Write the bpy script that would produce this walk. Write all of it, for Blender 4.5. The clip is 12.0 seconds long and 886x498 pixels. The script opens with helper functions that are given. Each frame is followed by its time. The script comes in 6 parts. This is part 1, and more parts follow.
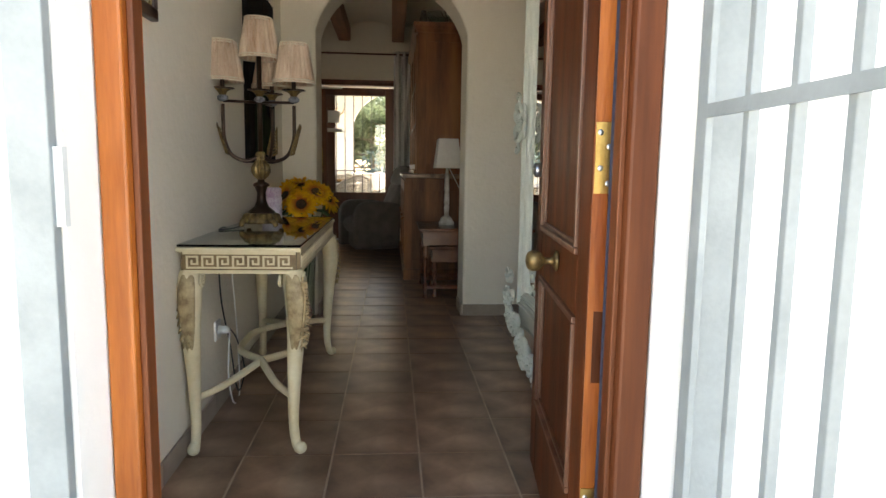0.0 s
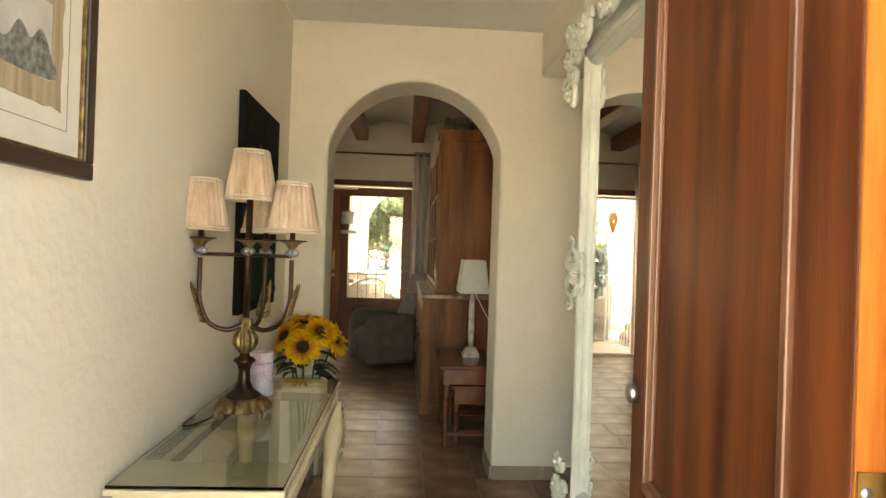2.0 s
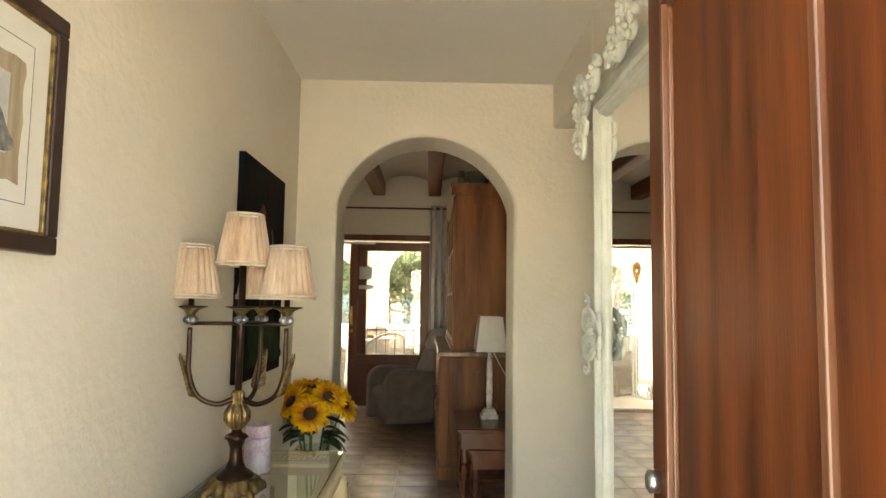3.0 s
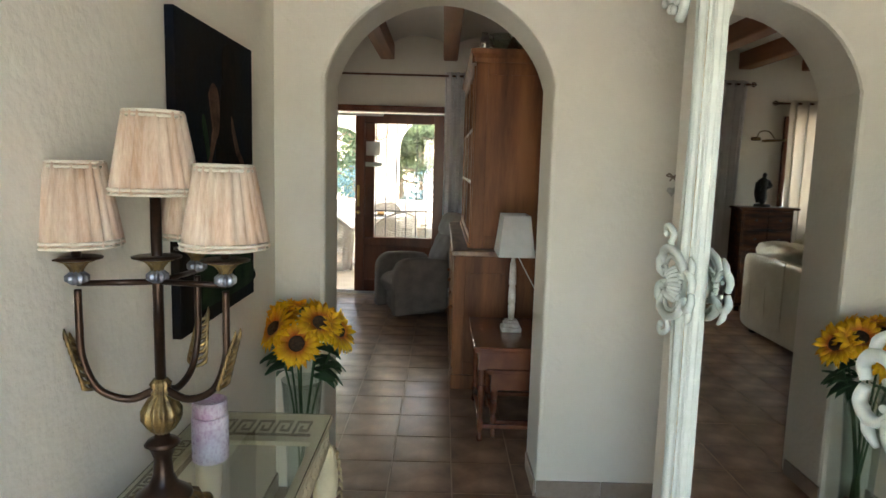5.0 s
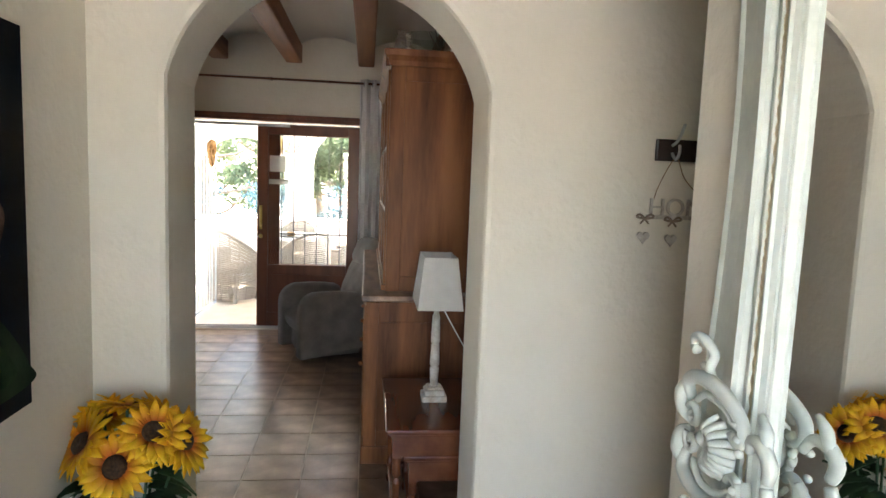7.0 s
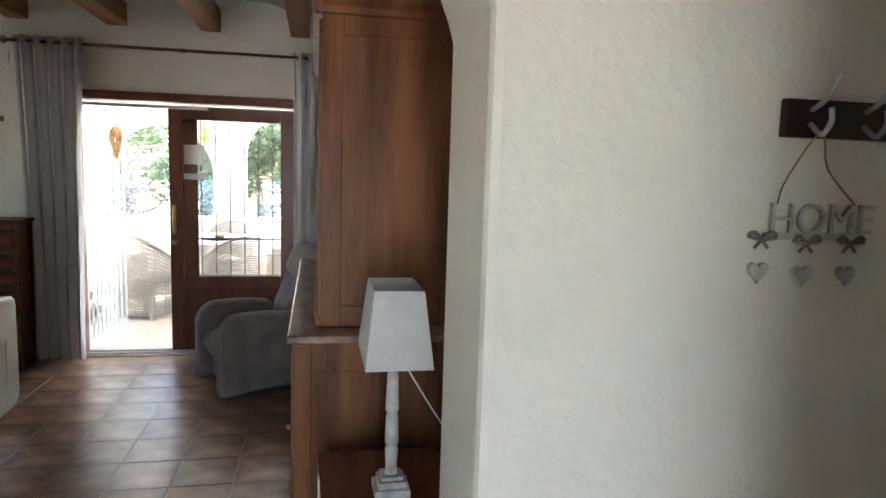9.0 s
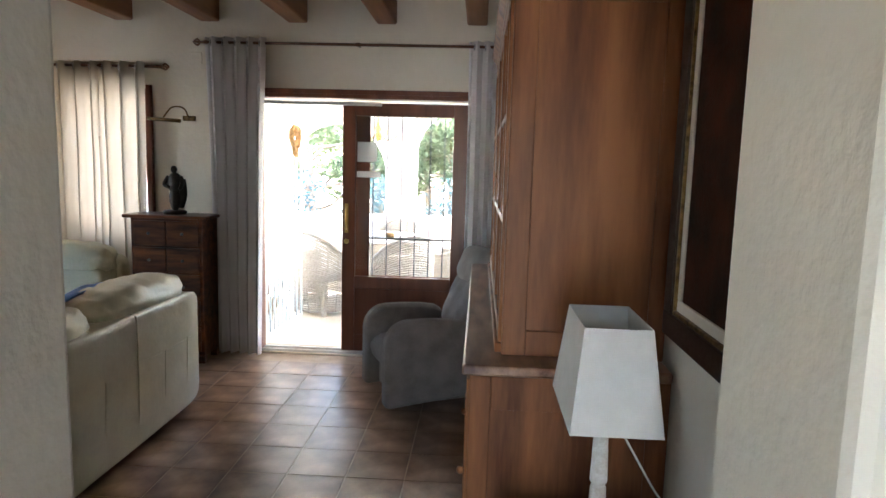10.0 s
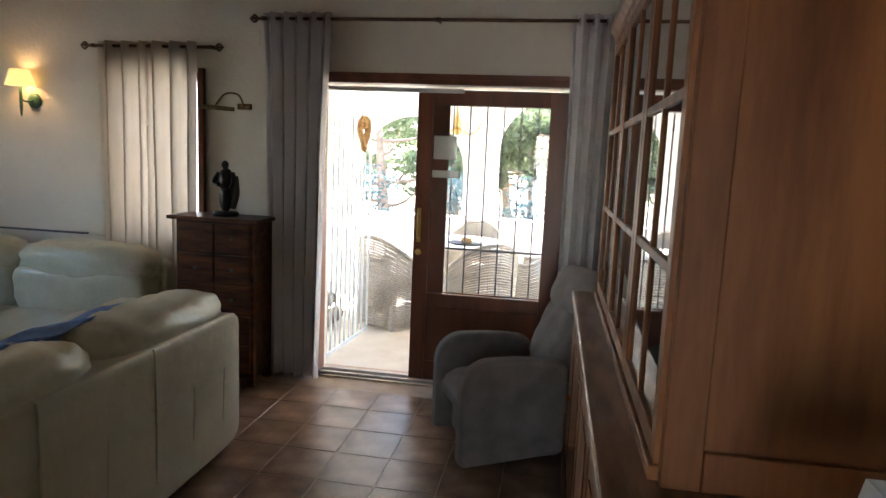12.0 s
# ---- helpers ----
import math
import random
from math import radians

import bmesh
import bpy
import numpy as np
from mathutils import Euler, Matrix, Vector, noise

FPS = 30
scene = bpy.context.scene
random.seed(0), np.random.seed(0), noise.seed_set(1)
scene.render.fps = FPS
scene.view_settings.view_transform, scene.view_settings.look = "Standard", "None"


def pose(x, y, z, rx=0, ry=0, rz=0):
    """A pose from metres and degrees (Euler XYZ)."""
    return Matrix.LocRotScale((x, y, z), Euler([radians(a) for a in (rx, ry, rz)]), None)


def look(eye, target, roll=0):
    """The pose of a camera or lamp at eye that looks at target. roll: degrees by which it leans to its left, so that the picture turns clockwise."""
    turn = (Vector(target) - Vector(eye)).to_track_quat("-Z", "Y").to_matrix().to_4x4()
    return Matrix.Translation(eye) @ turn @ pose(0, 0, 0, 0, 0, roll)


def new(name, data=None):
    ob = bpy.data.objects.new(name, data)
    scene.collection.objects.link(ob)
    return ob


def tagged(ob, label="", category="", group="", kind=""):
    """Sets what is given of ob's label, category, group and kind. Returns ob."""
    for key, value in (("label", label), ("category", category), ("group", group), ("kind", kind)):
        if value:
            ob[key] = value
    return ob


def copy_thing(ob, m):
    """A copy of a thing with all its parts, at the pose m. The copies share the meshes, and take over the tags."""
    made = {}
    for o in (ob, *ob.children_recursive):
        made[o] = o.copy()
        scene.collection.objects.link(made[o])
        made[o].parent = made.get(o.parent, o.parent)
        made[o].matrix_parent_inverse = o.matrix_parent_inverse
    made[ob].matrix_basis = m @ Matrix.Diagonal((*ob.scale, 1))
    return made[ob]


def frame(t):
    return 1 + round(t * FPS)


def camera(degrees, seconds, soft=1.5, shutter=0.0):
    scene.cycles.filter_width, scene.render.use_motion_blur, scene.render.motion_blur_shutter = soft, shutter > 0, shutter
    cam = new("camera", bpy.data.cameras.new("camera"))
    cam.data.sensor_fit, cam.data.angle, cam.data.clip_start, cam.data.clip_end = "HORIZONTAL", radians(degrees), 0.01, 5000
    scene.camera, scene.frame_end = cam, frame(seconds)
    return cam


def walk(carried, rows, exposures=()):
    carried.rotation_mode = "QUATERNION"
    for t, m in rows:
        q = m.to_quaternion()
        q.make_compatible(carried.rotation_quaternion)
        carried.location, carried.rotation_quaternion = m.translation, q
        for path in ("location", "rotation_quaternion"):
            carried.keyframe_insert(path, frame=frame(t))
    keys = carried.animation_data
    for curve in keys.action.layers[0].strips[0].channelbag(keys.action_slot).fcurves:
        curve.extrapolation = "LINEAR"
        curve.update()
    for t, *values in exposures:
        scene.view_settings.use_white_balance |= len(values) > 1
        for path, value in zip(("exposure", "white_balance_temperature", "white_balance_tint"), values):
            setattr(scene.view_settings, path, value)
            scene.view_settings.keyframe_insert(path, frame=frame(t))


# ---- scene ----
# ---- the camera and its walk ----
cam = camera(69.2, 12.0)
PATH = [
    (0, (0.847, 1.694, 0.995), (1.007, 3.672, 0.749), 0.9),
    (0.5, (0.9, 1.905, 1.076), (1.043, 3.884, 0.821), 1.0),
    (1, (0.893, 2.064, 1.166), (0.983, 4.043, 0.89), 0.6),
    (1.5, (0.815, 2.283, 1.235), (0.915, 4.273, 1.06), 3.2),
    (2, (0.805, 2.353, 1.292), (0.922, 4.35, 1.299), 1.9),
    (2.5, (0.818, 2.39, 1.327), (0.919, 4.382, 1.475), 1.2),
    (2.7, (0.842, 2.408, 1.326), (0.916, 4.398, 1.515), 0.9),
    (4.3, (0.923, 2.911, 1.433), (0.909, 4.904, 1.267), 1.1),
    (4.5, (0.902, 2.951, 1.416), (0.892, 4.942, 1.227), 0.9),
    (5, (0.867, 3.193, 1.507), (0.873, 5.176, 1.25), 1.6),
    (5.5, (0.881, 3.307, 1.572), (0.964, 5.279, 1.245), 1.5),
    (6, (0.925, 3.516, 1.592), (0.979, 5.495, 1.312), 2.5),
    (6.5, (0.95, 3.711, 1.594), (0.983, 5.695, 1.345), 0.9),
    (7, (0.957, 3.974, 1.589), (1.195, 5.948, 1.373), 2.2),
    (7.5, (1.019, 4.218, 1.558), (1.431, 6.164, 1.35), 1.8),
    (7.7, (1.053, 4.323, 1.567), (1.52, 6.257, 1.362), 1.8),
    (9.3, (1.038, 5.094, 1.595), (1.362, 7.051, 1.344), 1.6),
    (9.5, (0.994, 5.205, 1.598), (1.199, 7.177, 1.336), 1.2),
    (10, (0.977, 5.409, 1.581), (0.869, 7.39, 1.326), 1.6),
    (10.5, (0.913, 5.641, 1.57), (0.625, 7.603, 1.311), 2.0),
    (11, (0.889, 5.822, 1.561), (0.687, 7.795, 1.304), 2.2),
    (11.5, (0.9, 6.039, 1.609), (0.679, 8.008, 1.331), 2.2),
    (12, (0.815, 6.224, 1.607), (0.485, 8.176, 1.328), 2.5),
]
EXPOSURES = [(0.0, 2.72, 8100, 12), (0.5, 2.92, 8700, 12), (1.0, 3.3, 9700, 13), (1.5, 3.58, 10800, 12), (2.0, 3.7, 10300, 11), (2.7, 3.75, 10000, 10), (4.5, 3.42, 6800, 9),
             (5.0, 3.65, 7100, 8), (5.5, 3.8, 7300, 8), (6.2, 3.88, 7300, 12), (7.0, 4.03, 6800, 13), (7.7, 3.98, 6600, 12), (9.5, 4.12, 6100, 11),
             (10.0, 4.32, 6200, 12), (10.5, 4.24, 6200, 12), (11.0, 3.96, 6200, 12), (11.5, 3.82, 6300, 12), (12.0, 3.55, 6500, 13)]
walk(cam, [(t, look(eye, target, roll)) for t, eye, target, roll in PATH], EXPOSURES)

# ---- world, sun and exposure ----
world = bpy.data.worlds.new("world")
scene.world = world
world.use_nodes = True
wn = world.node_tree.nodes
sky = wn.new("ShaderNodeTexSky")
sky.sky_type = "NISHITA"
sky.sun_disc = False
SUN_EL, SUN_FROM = 48.0, Vector((0.35, 0.937, 0))
sky.sun_elevation = radians(SUN_EL)
sky.sun_rotation = math.atan2(SUN_FROM.x, SUN_FROM.y)
wn["Background"].inputs["Strength"].default_value = 0.15
world.node_tree.links.new(sky.outputs[0], wn["Background"].inputs["Color"])
sun_to = SUN_FROM.normalized() * math.cos(radians(SUN_EL)) + Vector((0, 0, math.sin(radians(SUN_EL))))
sun = new("sun", bpy.data.lights.new("sun", "SUN"))
sun.data.energy, sun.data.angle, sun.data.color = 5.0, radians(0.5), (1.0, 0.95, 0.87)
sun.matrix_world = look(sun_to * 40, (0, 0, 0))

def opening_lamp(name, m, w, h, power, color):
    ob = new(name, bpy.data.lights.new(name, "AREA"))
    ob.data.shape, ob.data.size, ob.data.size_y = "RECTANGLE", w, h
    ob.data.energy, ob.data.color = power, color
    ob.matrix_world = m
    return ob


# daylight in the opening of the curtained window
opening_lamp("window_daylight", look((-2.06, 10.76, 1.55), (-2.06, 9.0, 1.45)), 0.58, 1.05, 0.38, (0.93, 0.97, 1.0))


# ---- materials ----
def nodes_of(name):
    m = bpy.data.materials.new(name)
    m.use_nodes = True
    return m, m.node_tree.nodes, m.node_tree.links, m.node_tree.nodes["Principled BSDF"]


def surf(name, c1, c2, scale=4.0, rough=0.6, metal=0.0, bump=0.0, bscale=60.0, stretch=(1, 1, 1), fine=0.25,
         vary=0.0, sheen=0.0, coat=0.0, spec=0.5, rvar=0.12, dist=0.003):
    """A surface of two colours mixed by a broad and a fine noise, with relief and uneven gloss."""
    m, n, l, b = nodes_of(name)
    co = n.new("ShaderNodeTexCoord")
    mp = n.new("ShaderNodeMapping")
    mp.inputs["Scale"].default_value = stretch
    l.new(co.outputs["Object"], mp.inputs["Vector"])
    big, small = n.new("ShaderNodeTexNoise"), n.new("ShaderNodeTexNoise")
    for t, s, d in ((big, scale, 4), (small, scale * 11, 5)):
        t.inputs["Scale"].default_value, t.inputs["Detail"].default_value = s, d
        l.new(mp.outputs[0], t.inputs["Vector"])
    mixf = n.new("ShaderNodeMix")
    mixf.inputs["Factor"].default_value = fine
    l.new(big.outputs["Fac"], mixf.inputs["A"])
    l.new(small.outputs["Fac"], mixf.inputs["B"])
    ramp = n.new("ShaderNodeValToRGB")
    ramp.color_ramp.elements[0].position, ramp.color_ramp.elements[1].position = 0.34, 0.66
    ramp.color_ramp.elements[0].color, ramp.color_ramp.elements[1].color = (*c1, 1), (*c2, 1)
    l.new(mixf.outputs["Result"], ramp.inputs["Fac"])
    out = ramp.outputs["Color"]
    if vary:
        info, hsv, mr = n.new("ShaderNodeObjectInfo"), n.new("ShaderNodeHueSaturation"), n.new("ShaderNodeMapRange")
        mr.inputs["To Min"].default_value, mr.inputs["To Max"].default_value = 1 - vary, 1 + vary
        l.new(info.outputs["Random"], mr.inputs["Value"])
        l.new(mr.outputs[0], hsv.inputs["Value"])
        l.new(out, hsv.inputs["Color"])
        out = hsv.outputs["Color"]
    l.new(out, b.inputs["Base Color"])
    rr = n.new("ShaderNodeMapRange")
    rr.inputs["To Min"].default_value, rr.inputs["To Max"].default_value = max(0.02, rough - rvar), min(1, rough + rvar)
    l.new(small.outputs["Fac"], rr.inputs["Value"])
    l.new(rr.outputs[0], b.inputs["Roughness"])
    b.inputs["Metallic"].default_value = metal
    b.inputs["Specular IOR Level"].default_value = spec
    b.inputs["Sheen Weight"].default_value = sheen
    b.inputs["Coat Weight"].default_value = coat
    b.inputs["Coat Roughness"].default_value = 0.12
    if bump:
        tex, bp = n.new("ShaderNodeTexNoise"), n.new("ShaderNodeBump")
        tex.inputs["Scale"].default_value, tex.inputs["Detail"].default_value = bscale, 3
        l.new(mp.outputs[0], tex.inputs["Vector"])
        l.new(tex.outputs["Fac"], bp.inputs["Height"])
        bp.inputs["Strength"].default_value, bp.inputs["Distance"].default_value = bump, dist
        l.new(bp.outputs[0], b.inputs["Normal"])
    return m


def glass(name, tint=(1, 1, 1), rough=0.0, ior=1.45):
    m, n, l, b = nodes_of(name)
    b.inputs["Base Color"].default_value = (*tint, 1)
    b.inputs["Transmission Weight"].default_value = 1.0
    b.inputs["Roughness"].default_value = rough
    b.inputs["IOR"].default_value = ior
    return m


def cloth(name, c1, c2, scale, through_light, stretch=(1, 1, 1), bump=0.15, bscale=900):
    """Woven cloth that lets some light through."""
    m = surf(name, c1, c2, scale, 0.9, bump=bump, bscale=bscale, stretch=stretch, spec=0.1, sheen=0.2)
    n, l = m.node_tree.nodes, m.node_tree.links
    b = n["Principled BSDF"]
    tr, mx = n.new("ShaderNodeBsdfTranslucent"), n.new("ShaderNodeMixShader")
    src = b.inputs["Base Color"].links[0].from_socket
    l.new(src, tr.inputs["Color"])
    mx.inputs["Fac"].default_value = through_light
    l.new(b.outputs[0], mx.inputs[1])
    l.new(tr.outputs[0], mx.inputs[2])
    l.new(mx.outputs[0], n["Material Output"].inputs["Surface"])
    return m


def glow(name, color, strength):
    m, n, l, b = nodes_of(name)
    b.inputs["Emission Color"].default_value = (*color, 1)
    b.inputs["Emission Strength"].default_value = strength
    return m


PLASTER = surf("cream_plaster", (0.77, 0.715, 0.61), (0.84, 0.785, 0.68), 1.3, 0.56, bump=0.5, bscale=34, dist=0.007, spec=0.35)
CEIL = surf("ceiling_paint", (0.80, 0.77, 0.72), (0.86, 0.83, 0.78), 1.0, 0.85, bump=0.12, bscale=50)
WHITE_WALL = surf("white_render", (0.80, 0.80, 0.78), (0.88, 0.87, 0.85), 1.2, 0.85, bump=0.4, bscale=45)
TILE = surf("terracotta_tile", (0.17, 0.092, 0.056), (0.40, 0.25, 0.162), 5, 0.31, bump=0.10, bscale=14, vary=0.14, fine=0.14, dist=0.004, rvar=0.04)
GROUT = surf("grout", (0.36, 0.26, 0.185), (0.50, 0.38, 0.28), 9, 0.9, bump=0.3, bscale=150)
SKIRT = surf("skirting_tile", (0.30, 0.23, 0.18), (0.42, 0.34, 0.27), 6, 0.4, vary=0.12)
STONE = surf("terrace_stone", (0.50, 0.43, 0.33), (0.62, 0.55, 0.45), 3, 0.8, bump=0.25, bscale=60)
PALE_GROUND = surf("pale_limestone_gravel", (0.56, 0.52, 0.44), (0.72, 0.68, 0.60), 2.2, 0.9, bump=0.4, bscale=30)
DOORWOOD = surf("dark_red_door_wood", (0.042, 0.010, 0.0035), (0.150, 0.040, 0.012), 2.2, 0.42, bump=0.14, bscale=34, stretch=(7, 7, 0.5), spec=0.18, fine=0.2)
# Worn and glossy; part of the gleam is put into the lighter colour.
MOULDWOOD = surf("worn_gleam_toned_moulding", (0.07, 0.022, 0.010), (0.20, 0.085, 0.045), 3.0, 0.34, stretch=(7, 7, 0.5), spec=0.45, coat=0.12, fine=0.15)
# Orange varnish brightened in colour for the daylight that strikes it.
LITWOOD = surf("sunlit_varnished_pine", (0.20, 0.042, 0.006), (0.46, 0.140, 0.026), 2.6, 0.38, bump=0.12, bscale=30, stretch=(7, 7, 0.6), spec=0.35, fine=0.2, coat=0.1)
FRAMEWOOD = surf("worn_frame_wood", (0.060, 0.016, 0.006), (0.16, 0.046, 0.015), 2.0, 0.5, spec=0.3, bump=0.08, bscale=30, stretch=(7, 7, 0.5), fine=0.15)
SLIDEWOOD = surf("red_brown_sliding_door_wood", (0.11, 0.030, 0.012), (0.205, 0.064, 0.025), 1.8, 0.36, bump=0.05, bscale=30, stretch=(6, 6, 0.5), fine=0.15)
BEAMWOOD = surf("beam_wood", (0.21, 0.080, 0.031), (0.39, 0.165, 0.070), 2.0, 0.5, bump=0.25, bscale=35, stretch=(7, 0.6, 7))
PINE = surf("honey_pine", (0.105, 0.034, 0.012), (0.36, 0.142, 0.052), 1.9, 0.45, bump=0.04, bscale=30, stretch=(4, 4, 0.5), spec=0.25, fine=0.14)
PINE_FLAT = surf("honey_pine_ledge", (0.11, 0.045, 0.022), (0.36, 0.20, 0.115), 3.0, 0.33, bump=0.12, bscale=40, stretch=(6, 1.2, 6), coat=0.2, fine=0.12, rvar=0.04)
MAHOGANY = surf("red_mahogany", (0.12, 0.034, 0.014), (0.22, 0.072, 0.028), 1.8, 0.25, stretch=(5, 0.7, 5), coat=0.3, fine=0.05, rvar=0.03)
DARKWOOD = surf("dark_chest_wood", (0.020, 0.006, 0.003), (0.17, 0.055, 0.018), 3.4, 0.36, stretch=(0.8, 6, 6), spec=0.3, fine=0.15, bump=0.1, bscale=40)
IVORY = surf("ivory_painted_wood", (0.60, 0.50, 0.31), (0.75, 0.66, 0.46), 7, 0.45, bump=0.15, bscale=90)
ANTIQUE = surf("antiqued_gold_brown", (0.10, 0.06, 0.025), (0.26, 0.17, 0.08), 25, 0.5, bump=0.2, bscale=120)
GILT = surf("rubbed_gilt_brown", (0.20, 0.125, 0.05), (0.52, 0.40, 0.22), 40, 0.5, bump=0.2, bscale=120)
TONED = surf("brown_toned_ivory", (0.16, 0.10, 0.045), (0.50, 0.39, 0.22), 30, 0.5, bump=0.5, bscale=90)
MIRROR_WHITE = surf("painted_mirror_frame", (0.56, 0.595, 0.535), (0.71, 0.735, 0.67), 8, 0.45, bump=0.12, bscale=90)
BRONZE = surf("dark_bronze", (0.020, 0.010, 0.006), (0.060, 0.030, 0.016), 14, 0.34, metal=0.6, bump=0.1, bscale=90)
OLDGOLD = surf("aged_gold", (0.05, 0.030, 0.012), (0.33, 0.22, 0.085), 38, 0.42, metal=0.6, bump=0.25, bscale=120)
SILVERED = surf("silvered_bead", (0.10, 0.105, 0.13), (0.42, 0.44, 0.50), 45, 0.35, metal=0.8)
BRASS = surf("polished_brass", (0.40, 0.26, 0.085), (0.60, 0.41, 0.15), 14, 0.34, metal=1.0, bump=0.04, bscale=60)
STEEL = surf("brushed_steel", (0.42, 0.42, 0.44), (0.60, 0.60, 0.60), 12, 0.32, metal=1.0)
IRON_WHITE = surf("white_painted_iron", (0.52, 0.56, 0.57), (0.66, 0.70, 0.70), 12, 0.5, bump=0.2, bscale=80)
# White iron toned down: the bars' shaded side is put into the colour.
IRON_WHITE_SHADED = surf("shade_toned_white_iron", (0.20, 0.230, 0.240), (0.27, 0.305, 0.315), 9, 0.55, bump=0.3, bscale=80)
# The shaded look of the terrace grille is put into this dark grey.
IRON_GRILLE_SHADED = surf("shade_darkened_iron", (0.06, 0.065, 0.08), (0.11, 0.12, 0.14), 12, 0.55)
IRON_DARK = surf("dark_iron", (0.05, 0.05, 0.055), (0.10, 0.10, 0.11), 12, 0.55)
ROD = surf("bronze_curtain_rod", (0.10, 0.05, 0.03), (0.20, 0.11, 0.07), 10, 0.35, metal=0.7)
SHADE = cloth("pleated_peach_fabric", (0.60, 0.385, 0.25), (0.90, 0.76, 0.61), 26, 0.3, (1, 1, 0.12))
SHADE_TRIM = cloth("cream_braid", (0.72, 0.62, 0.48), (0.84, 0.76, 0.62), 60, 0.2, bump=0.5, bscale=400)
SHADE_PLAIN = cloth("off_white_linen_shade", (0.80, 0.78, 0.74), (0.86, 0.84, 0.80), 20, 0.2)
CURTAIN = cloth("grey_lined_curtain", (0.80, 0.77, 0.765), (0.88, 0.85, 0.845), 3, 0.10, (1, 1, 0.2))
SHEER = cloth("cream_curtain", (0.78, 0.73, 0.65), (0.86, 0.81, 0.74), 3, 0.72, (1, 1, 0.2))
LEATHER = surf("cream_leather", (0.58, 0.55, 0.39), (0.71, 0.68, 0.51), 4, 0.37, bump=0.34, bscale=13, coat=0.16, dist=0.012)
GREYCLOTH = surf("taupe_grey_upholstery", (0.170, 0.142, 0.122), (0.245, 0.208, 0.182), 9, 0.92, bump=0.25, bscale=400, sheen=0.1, spec=0.15)
HEADCLOTH = surf("pale_grey_headrest_cloth", (0.20, 0.172, 0.15), (0.27, 0.238, 0.21), 9, 0.9, bump=0.25, bscale=400, sheen=0.1, spec=0.15)
BLUECLOTH = surf("blue_throw", (0.10, 0.22, 0.55), (0.20, 0.36, 0.70), 14, 0.9, bump=0.3, bscale=300, sheen=0.2)
WICKER = surf("pale_wicker", (0.30, 0.265, 0.22), (0.47, 0.43, 0.37), 60, 0.7, bump=0.6, bscale=170)
MIRROR = surf("mirror_silver", (0.93, 0.94, 0.93), (0.95, 0.96, 0.95), 1, 0.01, metal=1.0, rvar=0.0)
CLEAR = glass("clear_glass")
GREENGLASS = glass("table_glass", (0.90, 0.97, 0.92))
CANVAS = surf("dark_painted_canvas", (0.002, 0.006, 0.014), (0.016, 0.011, 0.006), 4.5, 0.7, bump=0.2, bscale=300, spec=0.05)
PAINT_SKIN = surf("painted_flesh_tone", (0.03, 0.015, 0.009), (0.20, 0.112, 0.076), 13, 0.7, spec=0.05, bump=0.2, bscale=300)
PAINT_DRESS = surf("painted_green_drape", (0.005, 0.013, 0.007), (0.026, 0.048, 0.024), 11, 0.7, spec=0.05, bump=0.2, bscale=300)
PAINT_FOLD = surf("painted_mid_green", (0.006, 0.018, 0.008), (0.034, 0.066, 0.028), 14, 0.7, spec=0.05, bump=0.2, bscale=300)
PAINT_HAIR = surf("painted_dark_brown", (0.003, 0.002, 0.002), (0.020, 0.012, 0.008), 12, 0.7, spec=0.05)
PAINT_RED = surf("painted_red_brown", (0.004, 0.003, 0.002), (0.070, 0.019, 0.009), 7, 0.5, spec=0.15, bump=0.2, bscale=200)
FRAMEDARK = surf("dark_mahogany_frame", (0.022, 0.009, 0.007), (0.040, 0.016, 0.012), 6, 0.35, coat=0.15)
MATBOARD = surf("ivory_mat_board", (0.66, 0.64, 0.57), (0.72, 0.70, 0.64), 10, 0.85)
OLDPAPER = surf("striped_old_paper", (0.30, 0.23, 0.15), (0.50, 0.41, 0.28), 3.5, 0.85, stretch=(1, 14, 1))
PRINT_PALE = surf("print_pale_sky", (0.42, 0.42, 0.41), (0.58, 0.57, 0.54), 14, 0.8)
PRINT_DARK = surf("print_dark_trees", (0.06, 0.065, 0.06), (0.30, 0.30, 0.27), 60, 0.8)
WHITEPLASTIC = surf("white_plastic", (0.76, 0.76, 0.74), (0.80, 0.80, 0.78), 8, 0.35)
BLACKPLASTIC = surf("black_plastic", (0.015, 0.015, 0.016), (0.03, 0.03, 0.03), 8, 0.45)
LILAC = surf("lilac_white_ceramic", (0.42, 0.25, 0.36), (0.80, 0.77, 0.78), 13, 0.3, stretch=(1, 1, 0.8))
PETAL = surf("sunflower_petal", (0.86, 0.38, 0.006), (0.95, 0.60, 0.018), 18, 0.6, vary=0.08)
SEED = surf("sunflower_seed_head", (0.022, 0.010, 0.005), (0.085, 0.040, 0.014), 120, 0.9, bump=1.0, bscale=300)
LEAF = surf("silk_leaf_green", (0.030, 0.075, 0.028), (0.075, 0.15, 0.060), 16, 0.55, bump=0.2, bscale=90)
PEBBLE = surf("red_white_pebbles", (0.45, 0.03, 0.035), (0.75, 0.72, 0.70), 45, 0.3)
PEWTER = surf("pewter", (0.30, 0.29, 0.27), (0.55, 0.54, 0.51), 18, 0.28, metal=1.0)
STATUE = surf("dark_bronze_statue", (0.012, 0.010, 0.008), (0.035, 0.028, 0.020), 20, 0.4, metal=0.4, bump=0.3, bscale=80)
DISTRESSED = surf("distressed_white_wood", (0.40, 0.33, 0.26), (0.76, 0.74, 0.70), 16, 0.7, bump=0.3, bscale=90)
